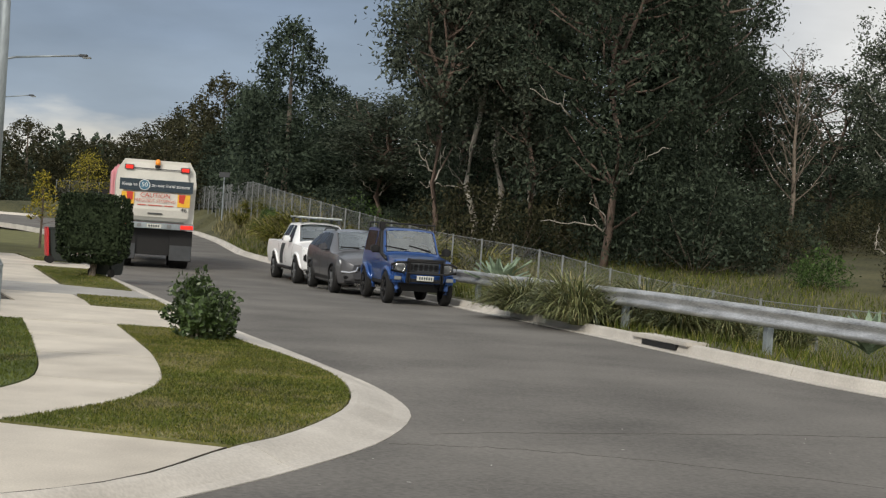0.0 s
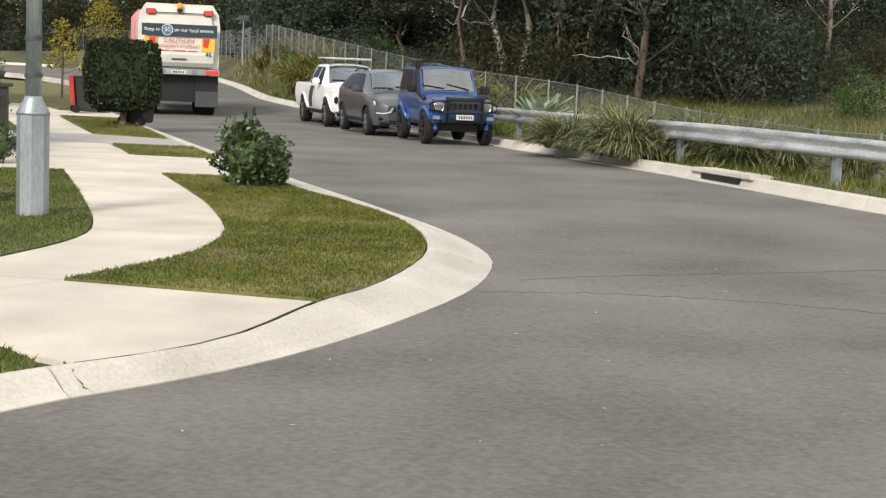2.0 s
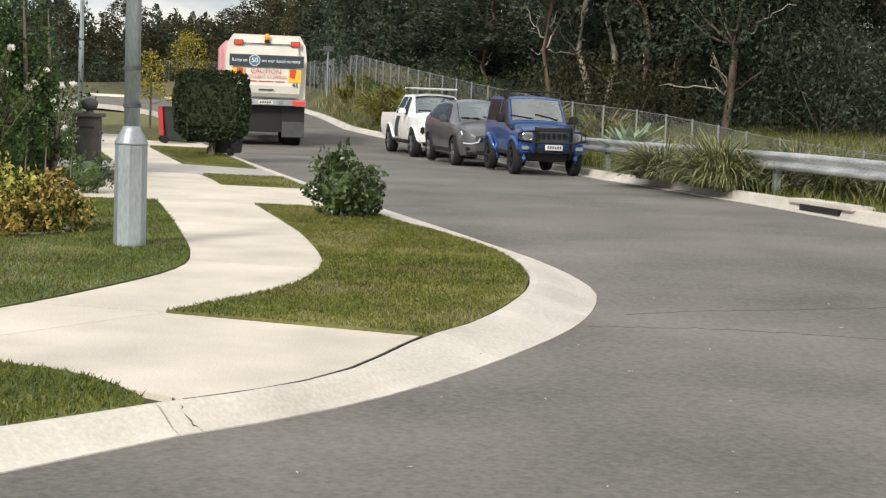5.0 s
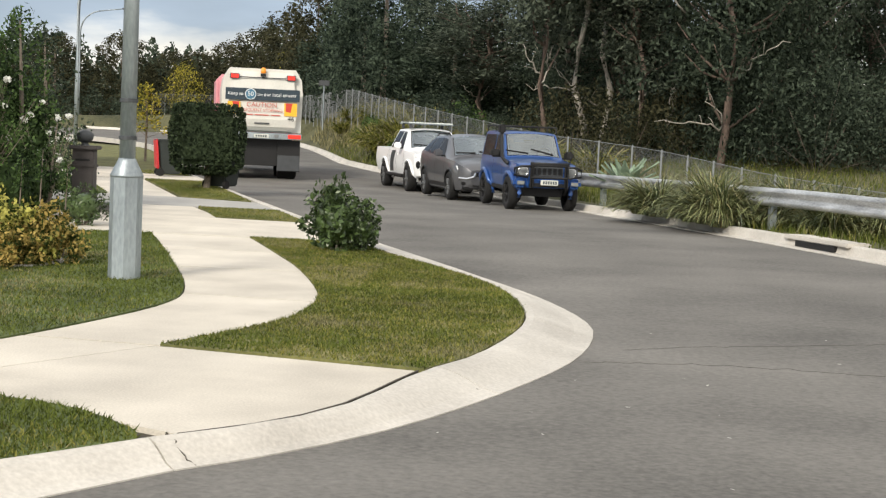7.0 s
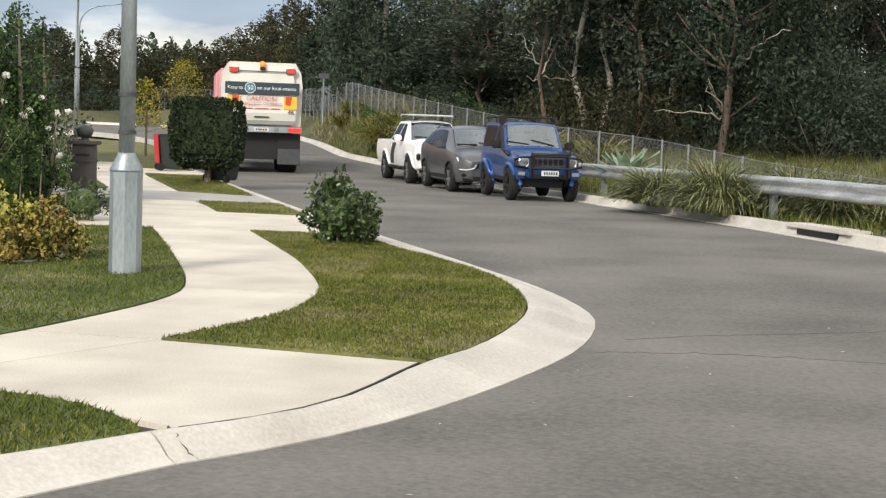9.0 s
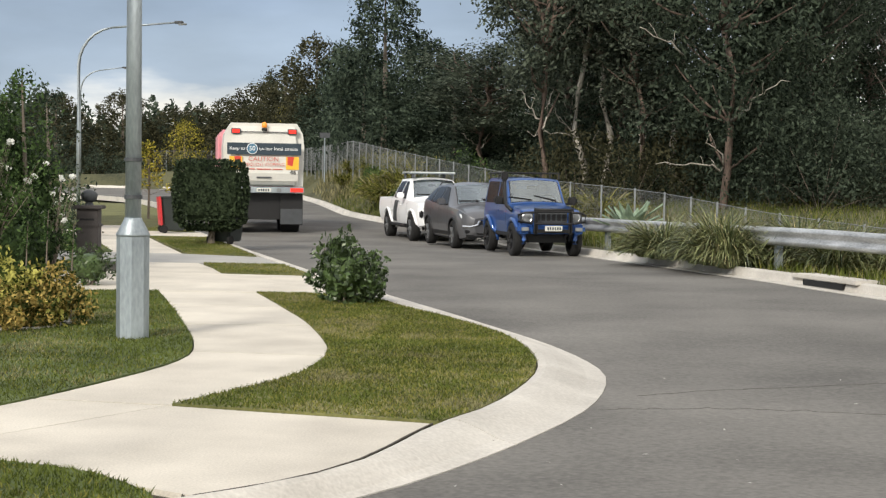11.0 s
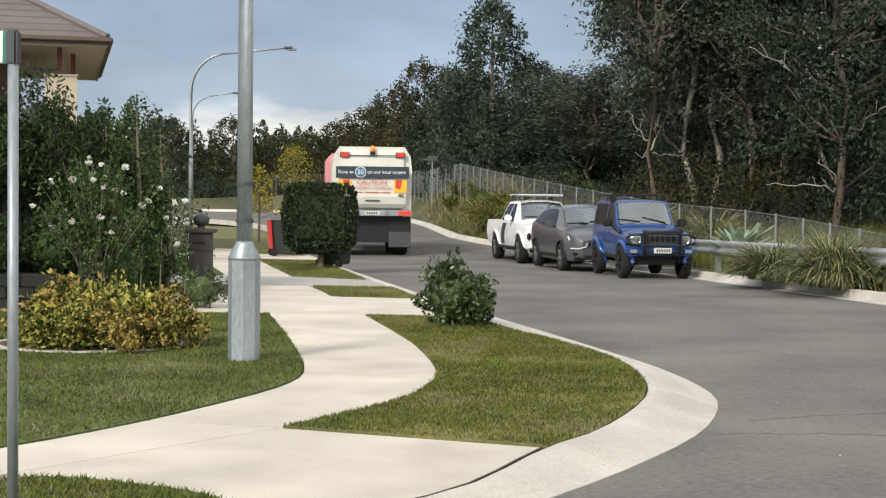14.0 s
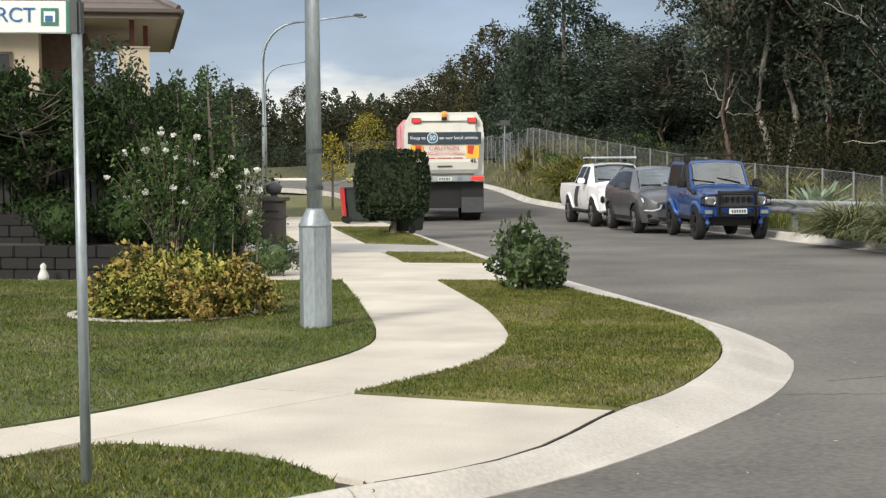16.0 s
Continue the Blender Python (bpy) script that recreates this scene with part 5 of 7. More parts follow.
part("antenna", tube(bmesh.new(), [(0.70, 0.44, 0.98), (0.68, 0.46, 1.72)], [0.012, 0.006], 6), M["black"], jeep, "thin black whip antenna")

# grey sports utility
suv = car("grey_suv", pose(-1.20, 38.45, -0.175, 0, 0, -72.0), "dark grey compact sports utility car with chrome-edged grille", dict(
    wb=2.67, r=0.345, tw=0.225, zsill=0.28, archmat=M["black"], flare=0.022, lip=0.008, mirmat=M["silver"], mirror=(-0.72, 1.06), poke=0.01,
    rows=[(0.88, 0.52, 0.44, 0.72, 0.76, 0.42, 0.02), (0.84, 0.70, 0.32, 0.80, 0.84, 0.58, 0.03), (0.70, 0.83, 0.25, 0.88, 0.93, 0.70, 0.05), (0.40, 0.885, 0.23, 0.95, 1.01, 0.72, 0.06), (0.0, 0.90, 0.23, 0.98, 1.06, 0.72, 0.07), (-0.28, 0.90, 0.23, 1.0, 1.09, 0.72, 0.07), (-1.12, 0.90, 0.23, 1.02, 1.56, 0.60, 0.06), (-1.5, 0.90, 0.23, 1.04, 1.62, 0.60, 0.06), (-2.6, 0.90, 0.23, 1.08, 1.58, 0.60, 0.06), (-3.15, 0.89, 0.28, 1.12, 1.47, 0.60, 0.05), (-3.42, 0.86, 0.36, 1.08, 1.15, 0.62, 0.03), (-3.5, 0.80, 0.42, 1.0, 1.05, 0.6, 0.02)],
    screen=(-0.34, 0.68, -1.12, 0.56),
    windows=(((-0.72, 1.06), (-1.48, 1.07), (-1.50, 1.50), (-1.22, 1.47)), ((-1.56, 1.07), (-2.36, 1.10), (-2.30, 1.49), (-1.57, 1.50)), ((-2.44, 1.11), (-3.05, 1.16), (-2.80, 1.43), (-2.38, 1.48))),
    trims=((((-0.42, 0.30), (-2.26, 0.30), (-2.26, 0.40), (-0.42, 0.40)), M["black"]),),
    seams=(-0.55, -1.52, -2.38), handles=(-1.38, -2.25)), M["silver"], M["rim"])
part("grille", boxes((0.78, 0.885, -0.46, 0.46, 0.58, 0.74), bevel=0.03), M["black"], suv)
part("front_mask", boxes((0.66, 0.83, -0.74, 0.74, 0.26, 0.40), bevel=0.04), M["black"], suv, "black lower bumper")
part("lower_intake", boxes((0.78, 0.875, -0.52, 0.52, 0.36, 0.56), bevel=0.02), M["black"], suv)
for s_ in (1, -1):
    glass_part("headlight", [(0.87, s_ * 0.46, 0.70), (0.66, s_ * 0.855, 0.76), (0.58, s_ * 0.875, 0.86), (0.84, s_ * 0.48, 0.79)][:: s_], suv, "headlamp", "slim bright headlight", 0.04)
    part("chrome_fang", tube(bmesh.new(), [(0.89, s_ * 0.44, 0.70), (0.885, s_ * 0.48, 0.60), (0.84, s_ * 0.64, 0.55), (0.74, s_ * 0.82, 0.56)], 0.032, 6), M["chrome"], suv, "chrome strip")
    part("fog_lamp", boxes((0.70, 0.825, s_ * 0.68 - 0.09, s_ * 0.68 + 0.09, 0.40, 0.48), bevel=0.015), M["black"], suv)
    part("roof_rail", tube(bmesh.new(), [(-1.30, s_ * 0.56, 1.56), (-1.45, s_ * 0.56, 1.63), (-2.5, s_ * 0.56, 1.60), (-2.75, s_ * 0.56, 1.53)], 0.016, 6), M["black"], suv)
part("grille_bar", boxes((0.88, 0.895, -0.42, 0.42, 0.70, 0.72)), M["chrome"], suv)
part("skid_plate", boxes((0.74, 0.86, -0.5, 0.5, 0.24, 0.30), bevel=0.01), M["chrome"], suv)
plate_on(suv, 0.888, 0.50)

# white utility with tray
ute = car("white_utility", pose(-2.72, 43.45, -0.22, 0, 0, -71.0), "white dual-cab utility with roof racks and grey side stripe", dict(
    wb=3.0, r=0.39, tw=0.26, zsill=0.44, flare=0.035, lip=0.015, mirmat=M["white"], archmat=M["white"], mirror=(-0.86, 1.18), poke=0.03, arch=1.2,
    rows=[(0.92, 0.56, 0.54, 0.94, 0.98, 0.48, 0.02), (0.87, 0.75, 0.44, 1.00, 1.04, 0.62, 0.03), (0.62, 0.87, 0.40, 1.06, 1.11, 0.74, 0.05), (0.0, 0.90, 0.40, 1.10, 1.18, 0.76, 0.07), (-0.38, 0.91, 0.40, 1.12, 1.21, 0.76, 0.07), (-1.15, 0.91, 0.40, 1.12, 1.72, 0.62, 0.06), (-1.45, 0.91, 0.40, 1.12, 1.78, 0.62, 0.06), (-2.3, 0.91, 0.40, 1.13, 1.76, 0.63, 0.05), (-2.52, 0.91, 0.40, 1.13, 1.20, 0.80, 0.02), (-2.6, 0.91, 0.40, 1.14, 1.16, 0.84, 0.01), (-4.2, 0.91, 0.44, 1.16, 1.18, 0.85, 0.01), (-4.35, 0.88, 0.50, 1.14, 1.16, 0.82, 0.01)],
    screen=(-0.44, 0.72, -1.15, 0.58),
    windows=(((-0.84, 1.17), (-1.46, 1.17), (-1.48, 1.66), (-1.24, 1.64)), ((-1.55, 1.17), (-2.28, 1.18), (-2.16, 1.65), (-1.56, 1.66))),
    trims=((((-1.90, 0.50), (-2.34, 0.50), (-2.10, 1.10), (-1.60, 1.10)), M["dgrey"]),),
    seams=(-0.55, -1.51, -2.36, -2.56), handles=(-1.40, -2.25)), M["white"], M["rim"])
part("grille", boxes((0.80, 0.925, -0.46, 0.46, 0.78, 0.95), bevel=0.03), M["black"], ute)
part("lower_intake", boxes((0.80, 0.915, -0.48, 0.48, 0.50, 0.66), bevel=0.02), M["black"], ute)
for s_ in (1, -1):
    glass_part("headlight", [(0.90, s_ * 0.50, 0.90), (0.68, s_ * 0.87, 0.96), (0.60, s_ * 0.89, 1.04), (0.87, s_ * 0.52, 0.98)][:: s_], ute, "headlamp", "slim bright headlight", 0.04)
    part("chrome_fang", tube(bmesh.new(), [(0.93, s_ * 0.44, 0.86), (0.925, s_ * 0.50, 0.74), (0.86, s_ * 0.70, 0.66)], 0.032, 6), M["chrome"], ute, "chrome strip")
    part("fog_pocket", boxes((0.68, 0.845, s_ * 0.74 - 0.10, s_ * 0.74 + 0.10, 0.66, 0.86), bevel=0.03), M["black"], ute)
    part("side_step", tube(bmesh.new(), [(-0.5, s_ * 0.93, 0.42), (-2.5, s_ * 0.93, 0.42)], 0.045, 8), M["black"], ute)
for x in (-1.2, -2.15):
    rb = part("roof_rack_bar", boxes((x - 0.04, x + 0.04, -0.68, 0.68, 1.87, 1.90), bevel=0.01), M["galv"], ute, "silver roof rack bar")
    for s_ in (1, -1):
        part("rack_foot", boxes((x - 0.04, x + 0.04, s_ * 0.58 - 0.03, s_ * 0.58 + 0.03, 1.74, 1.88)), M["dgrey"], rb)
part("rack_tray", boxes((-2.2, -1.15, -0.66, 0.66, 1.90, 1.93), bevel=0.01), M["signwhite"], ute, "pale flat rack tray")
plate_on(ute, 0.925, 0.60)

# refuse truck seen from behind
tk = thing("garbage_truck", pose(-8.30, 46.0, -0.2, 0, 0, 14.5), "cream and pink garbage truck with lit red lamps in the street", "truck")
outline = [(-1.18, 1.42), (-1.21, 2.6), (-1.16, 3.0), (-0.98, 3.30), (0.98, 3.30), (1.16, 3.0), (1.21, 2.6), (1.18, 1.42)]
inner_ = [(x * 0.93, 1.42 + (z - 1.42) * 0.965) for x, z in outline]
bm = loft([[(x, 0.12, z) for x, z in inner_], [(x, 0.12, z) for x, z in outline], [(x, 2.2, z) for x, z in outline]])
part("hopper", bm, M["truckwhite"], tk, "cream painted hopper body")
# bulged tailgate panel
secs = []
for z, d in ((1.43, 0.12), (1.47, 0.02), (1.58, -0.08), (1.8, -0.13), (2.3, -0.08), (3.0, 0.02), (3.2, 0.08)):
    wz = 0.9 if z < 1.5 else (1.0 if z < 2.9 else 0.92)
    secs.append([(-wz, 0.16, z), (-wz, d, z), (wz, d, z), (wz, 0.16, z)])
part("tailgate", loft(secs), M["truckwhite"], tk, "bulged cream tailgate", False)
part("banner", boxes((-1.10, 1.10, -0.15, -0.125, 2.35, 2.70), bevel=0.004), M["banner"], tk, "navy advertising banner")
ban = tk.children[-1]
text_mesh("Keep to", 0.14, M["letter"], ban, pose(-0.80, -0.152, 2.53, 90, 0, 0))
text_mesh("on our local streets", 0.145, M["letter"], ban, pose(0.42, -0.152, 2.53, 90, 0, 0))
bm = bmesh.new()
tube(bm, [(-0.36, -0.15, 2.53), (-0.36, -0.158, 2.53)], 0.165, 24)
part("disc", bm, M["letter"], ban)
bm = bmesh.new()
tube(bm, [(-0.36, -0.155, 2.53), (-0.36, -0.163, 2.53)], 0.145, 24)
part("disc_face", bm, M["bannerblue"], ban)
text_mesh("50", 0.19, M["letter"], ban, pose(-0.36, -0.166, 2.53, 90, 0, 0))
text_mesh("CAUTION", 0.2, M["redletter"], tk, pose(-0.02, -0.152, 2.22, 90, 0, 0))
text_mesh("FREQUENT STOPPING", 0.125, M["redletter"], tk, pose(-0.02, -0.172, 2.06, 90, 0, 0))
for x0, x1 in ((-0.54, -0.28), (-0.22, 0.2), (0.26, 0.54)):
    part("word_bar", boxes((x0, x1, -0.142, -0.12, 1.91, 1.94)), M["redletter"], tk)
for s_ in (1, -1):
    x = s_ * 0.84
    part("reflector", boxes((x - 0.19, x + 0.19, -0.145, -0.10, 1.92, 2.30)), M["yellow"], tk, "yellow reflective panel")
    rp = tk.children[-1]
    bm = bmesh.new()
    vs = [(x - s_ * 0.15, 2.30), (x + s_ * 0.05, 2.30), (x + s_ * 0.0, 2.02), (x - s_ * 0.15, 2.06)]
    a = [bm.verts.new((p, -0.149, q)) for p, q in vs]
    b = [bm.verts.new((p, -0.12, q)) for p, q in vs]
    bm.faces.new(a)
    bm.faces.new(b[::-1])
    for i in range(4):
        bm.faces.new((a[i], a[(i + 1) % 4], b[(i + 1) % 4], b[i]))
    part("red_patch", bm, M["red"], rp)
    hb = part("lamp_housing", boxes((s_ * 0.84 - 0.14, s_ * 0.84 + 0.14, -0.06, 0.05, 2.97, 3.13), bevel=0.015), M["dgrey"], tk)
    part("brake_lamp", boxes((s_ * 0.84 - 0.11, s_ * 0.84 + 0.11, -0.07, -0.058, 2.995, 3.105), bevel=0.004), M["redlamp"], hb, "lit red lamp")
    part("tail_lamp", boxes((s_ * 0.98 - 0.19, s_ * 0.98 + 0.19, -0.135, -0.11, 1.25, 1.37), bevel=0.006), M["redlamp"], tk, "lit red tail lamp")
    part("fog_lamp", boxes((s_ * 0.45 - 0.07, s_ * 0.45 + 0.07, -0.13, -0.11, 1.26, 1.36), bevel=0.02), M["lens"], tk)
    mf = part("mud_flap", boxes((s_ * 0.85 - 0.34, s_ * 0.85 + 0.34, 0.22, 0.26, 0.26, 1.2), bevel=0.01), M["black"], tk, "black rubber mud flap")
    part("flap_panel", boxes((s_ * 0.85 - 0.33, s_ * 0.85 + 0.33, 0.20, 0.222, 0.28, 0.74)), M["dgrey"], mf, "grey worn flap panel")
    for y in (1.15, 2.45):
        w_ = wheel(tk, s_ * 0.86, y, 0.50, 0.56, M["rim"], 1)
        w_.rotation_euler = (0, 0, radians(-90 * s_))
    w_ = wheel(tk, s_ * 1.02, 7.3, 0.50, 0.3, M["rim"], 1)
    w_.rotation_euler = (0, 0, radians(-90 * s_))
text_mesh("46", 0.19, M["black"], tk, pose(0.86, -0.142, 1.83, 90, 0, 0))
part("vent", boxes((-0.22, 0.22, -0.135, -0.10, 1.66, 1.70)), M["dgrey"], tk)
bc = part("beacon", tube(bmesh.new(), [(0, -0.02, 3.16), (0, -0.02, 3.20), (0, -0.02, 3.30), (0, -0.02, 3.33)], [0.07, 0.08, 0.07, 0.03], 14), M["amber"], tk, "amber beacon", True)
part("camera_box", boxes((-0.08, 0.08, -0.09, 0.0, 3.06, 3.15), bevel=0.01), M["black"], tk)
part("lamp_rod", tube(bmesh.new(), [(-0.8, -0.03, 3.03), (0.8, -0.03, 3.03)], 0.016, 6), M["dgrey"], tk)
part("bumper_beam", boxes((-1.2, 1.2, -0.11, 0.06, 1.22, 1.40), bevel=0.01), M["galv"], tk, "grey steel rear beam")
pb = part("plate", boxes((-0.22, 0.22, -0.128, -0.11, 1.25, 1.36)), M["plate"], tk)
for k in range(5):
    part("plate_bar", boxes((-0.17 + k * 0.07, -0.125 + k * 0.07, -0.131, -0.128, 1.275, 1.335)), M["banner"], pb)
part("chassis", boxes((-0.5, 0.5, 0.4, 8.2, 0.55, 1.05), (-0.95, 0.95, 0.28, 0.4, 0.42, 1.22)), M["black"], tk)
part("axle", tube(bmesh.new(), [(-0.9, 1.15, 0.5), (0.9, 1.15, 0.5)], 0.12, 10), M["black"], tk)
part("side_body", boxes((-1.24, 1.22, 2.2, 6.4, 1.15, 3.15), bevel=0.08), M["pink"], tk, "pink advertising panel body")
part("side_bulge", boxes((-1.32, -1.22, 2.3, 5.2, 1.6, 3.0), bevel=0.04), M["pink"], tk)
cabp = part("cab", boxes((-1.22, 1.22, 6.5, 8.5, 0.75, 2.85), bevel=0.12), M["orange"], tk, "orange cab")
part("cab_window", boxes((-1.235, -1.21, 7.3, 8.2, 1.7, 2.5), bevel=0.01), M["glass"], cabp)
for s_ in (1, -1):
    part("side_mirror", boxes((s_ * 1.45 - 0.1, s_ * 1.45 + 0.1, 8.3, 8.36, 1.7, 2.4), bevel=0.02), M["black"], cabp)
    part("mirror_bracket", tube(bmesh.new(), [(s_ * 1.2, 8.3, 2.3), (s_ * 1.45, 8.33, 2.3)], 0.02, 6), M["black"], cabp)
# ---- plants ----
def ellip(n, rng, r, shell=0.55):
    v = rng.normal(size=(n, 3))
    v /= np.linalg.norm(v, axis=1, keepdims=True)
    return v * (shell + (1 - shell) * rng.uniform(0, 1, (n, 1)) ** 0.5) * np.array(r), v


def foliage(t, clumps, rng, leaf, per, size, aspect=0.42, droop=0.5, core=0.0):
    """Loose leaves through uneven clumps, thicker towards the outside; near plants also get a solid heart."""
    V, F, C = [], [], []
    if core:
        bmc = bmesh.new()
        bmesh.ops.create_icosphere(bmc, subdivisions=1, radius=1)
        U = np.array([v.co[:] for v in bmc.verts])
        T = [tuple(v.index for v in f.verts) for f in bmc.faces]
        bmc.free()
    for c, r, fl in clumps:
        ph = rng.uniform(0, 6.28, 3)
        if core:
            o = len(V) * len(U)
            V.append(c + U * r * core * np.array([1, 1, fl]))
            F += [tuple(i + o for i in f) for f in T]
        n = max(10, int(per * r * r))
        d = rng.normal(size=(n, 3))
        d /= np.linalg.norm(d, axis=1, keepdims=True)
        kk = 1 + 0.3 * np.sin(4 * d[:, :1] + ph[0]) + 0.3 * np.sin(5 * d[:, 1:2] + ph[1]) + 0.2 * np.sin(6 * d[:, 2:] + ph[2])
        C.append(c + d * kk * r * rng.uniform(0.25, 1.25, (n, 1)) ** 0.75 * np.array([1, 1, fl]))
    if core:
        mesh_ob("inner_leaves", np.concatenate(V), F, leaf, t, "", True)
    quads_ob("crown", leaf_quads(np.concatenate(C), size, rng, aspect, droop), None, leaf, t)


def limb(bm, pts, r0, r1, rng, twigs=3):
    """A crooked limb with a few bare twigs."""
    n = len(pts)
    tube(bm, pts, [r0 + (r1 - r0) * i / (n - 1) for i in range(n)], 6)
    for _ in range(twigs):
        i = int(rng.integers(1, n))
        p, q = Vector(pts[i - 1]).lerp(Vector(pts[i]), rng.uniform(0.3, 1.0)), Vector(pts[i]) - Vector(pts[i - 1])
        e = p + q * 0.5 + Vector((rng.normal(0, 0.3), rng.normal(0, 0.2), rng.uniform(0.1, 0.6)))
        tube(bm, [p, p.lerp(e, 0.5) + Vector((0, 0, 0.06)), e], [r1 * 1.2, r1, r1 * 0.4], 4)


def gum_tree(name, m, seed, H, W, leaf, bark, label, first=0.3, per=260, size=0.205, nclump=46, fork=0.45, dead=(), deadbark=None, group="bushland trees"):
    """An upright gum: a stem that forks, rising limbs, hanging leaf masses in layers with gaps."""
    rng = np.random.default_rng(seed)
    t = thing(name, m, label, "tree", group)
    bm = bmesh.new()
    stem = [Vector((rng.normal(0, 0.012 * H) * (i > 0), rng.normal(0, 0.012 * H) * (i > 0), -0.3 + (fork * H + 0.3) * i / 4)) for i in range(5)]
    tube(bm, stem, [0.0115 * H * (1 - 0.1 * i) for i in range(5)], 9)
    leaders = []
    for k in range(3):
        a = k * 2.1 + rng.uniform(0, 0.8)
        sp = W * 0.2 * rng.uniform(0.5, 1.1)
        line = [stem[-1]]
        for i in range(1, 5):
            u = i / 4
            line.append(stem[-1] + Vector((math.cos(a) * sp * u + rng.normal(0, 0.015 * H), math.sin(a) * sp * u + rng.normal(0, 0.015 * H), (0.93 - 0.1 * k - fork) * H * u)))
        tube(bm, line, [0.0075 * H * (1 - 0.19 * i) + 0.01 for i in range(5)], 7)
        leaders.append(line)
    clumps = []
    for i in range(nclump):
        u = first + (1 - first) * ((i + rng.uniform(0, 1)) / nclump) ** 0.9
        R = W * 0.5 * min(1.0, 0.55 + (u - first) * 1.6) * (1.0 if u < 0.7 else math.sqrt(max(0.05, 1 - ((u - 0.7) / 0.34) ** 2)))
        a = i * 2.399 + rng.normal(0, 0.5)
        rr = R * rng.uniform(0.35, 1.0)
        c = Vector((math.cos(a) * rr, math.sin(a) * rr, u * H + rng.normal(0, 0.01 * H)))
        line = leaders[i % 3] if u > fork else stem
        src = min(line, key=lambda p: abs(p.z - (c.z - 0.10 * H)))
        mid = src.lerp(c, 0.55) + Vector((rng.normal(0, 0.12), rng.normal(0, 0.12), -0.015 * H))
        tube(bm, [src, mid, c], [0.0042 * H, 0.003 * H, 0.0012 * H], 5)
        r = H * rng.uniform(0.05, 0.085)
        clumps.append((np.array(c), r, rng.uniform(0.75, 1.25)))
        for _ in range(2):
            clumps.append((np.array(c) + rng.normal(0, r * 0.9, 3), r * rng.uniform(0.45, 0.75), rng.uniform(0.8, 1.3)))
    part("trunk", bm, bark, t, "", True)
    for pts in dead:
        bm = bmesh.new()
        line = [Vector(pts[0])]
        for p, q in zip(pts, pts[1:]):
            for f in (0.35, 0.7, 1.0):
                line.append(Vector(p).lerp(Vector(q), f) + Vector((rng.normal(0, 0.05), rng.normal(0, 0.05), rng.normal(0, 0.07))))
        limb(bm, line, 0.036, 0.010, rng, 2)
        part("dead_limb", bm, deadbark or M["palebark"], t, "bare grey dead limb", True)
    foliage(t, clumps, rng, leaf, per, size)
    return t


def column_tree(name, m, seed, H, W, leaf, bark, label, per=400, size=0.24, group="bushland trees", pw=0.6, nb=120):
    """A dense, pointed tree made of many rising sprays."""
    rng = np.random.default_rng(seed)
    t = thing(name, m, label, "tree", group)
    part("trunk", tube(bmesh.new(), [(0, 0, -0.3), (0.05, 0.02, H * 0.5), (0, 0, H * 0.93)], [0.02 * H, 0.012 * H, 0.004 * H], 7), bark, t)
    clumps = []
    for i in range(nb):
        u = 0.04 + 0.93 * (i / nb) ** 0.9
        R = W * 0.5 * min(1.0, (u / 0.2)) ** 0.5 * (1 - u) ** pw * 1.2
        a = i * 2.399 + rng.normal(0, 0.4)
        rr = R * rng.uniform(0.55, 1.05)
        r = (0.035 + 0.045 * (1 - u)) * H * rng.uniform(0.75, 1.25)
        clumps.append((np.array([math.cos(a) * rr, math.sin(a) * rr, u * H]), r, rng.uniform(1.1, 1.6)))
    for k in range(5):
        clumps.append((np.array([rng.normal(0, 0.012 * H), rng.normal(0, 0.012 * H), H * (0.9 + 0.02 * k)]), 0.03 * H, 1.6))
    foliage(t, clumps, rng, leaf, per, size, 0.42, 0.3)
    return t


def shrub(name, m, seed, R, leaf, label, n=1500, size=0.07, category="shrub", group="", shell=0.55, lump=0.25, aspect=0.5, stem=True, lift=0.0, droop=-0.2, core=True):
    """A leafy mass of radii R about its middle, standing on the ground."""
    rng = np.random.default_rng(seed)
    t = thing(name, m, label, category, group)
    C, d = ellip(n, rng, (1, 1, 1), shell)
    ph = rng.uniform(0, 6.28, 6)
    w = 1 + lump * (np.sin(4 * d[:, 0] + ph[0]) * np.sin(3 * d[:, 1] + ph[1]) + 0.6 * np.sin(7 * d[:, 2] + ph[2] + 5 * d[:, 0]))
    C = C * w[:, None] * np.array(R)
    C[:, 2] += R[2] * 0.95 + lift
    C = C[C[:, 2] > lift * 0.6]
    out = d[: len(C)]
    if core:
        bm = bmesh.new()
        bmesh.ops.create_icosphere(bm, subdivisions=2, radius=1)
        for v in bm.verts:
            q = v.co.copy()
            v.co = Vector((q.x * R[0] * 0.66, q.y * R[1] * 0.66, max(0.03, q.z * R[2] * 0.66 + R[2] * 0.95) + lift * 1.0))
        part("inner_leaves", bm, leaf, t)
    if stem:
        bm = bmesh.new()
        for k in range(5):
            a = k * 1.26
            tube(bm, [(0.04 * math.cos(a), 0.04 * math.sin(a), -0.05), (R[0] * 0.35 * math.cos(a), R[1] * 0.35 * math.sin(a), R[2] * 0.9 + lift)], [0.018 + 0.02 * R[2] * (lift > 0), 0.008], 5)
        part("stem", bm, M["bark"], t)
    quads_ob("leaves", leaf_quads(C, size, rng, aspect, droop), None, leaf, t)
    return t


def place(t, x, y, z, rz, s):
    c = copy_thing(t, pose(x, y, z, 0, 0, rz))
    c.scale = (s[0], s[0], s[1]) if isinstance(s, tuple) else (s, s, s)
    return c


# bushland: first of each kind, then copies
def on_bank(x, y, d=0.0):
    return float(bank_z(x, y)) - d


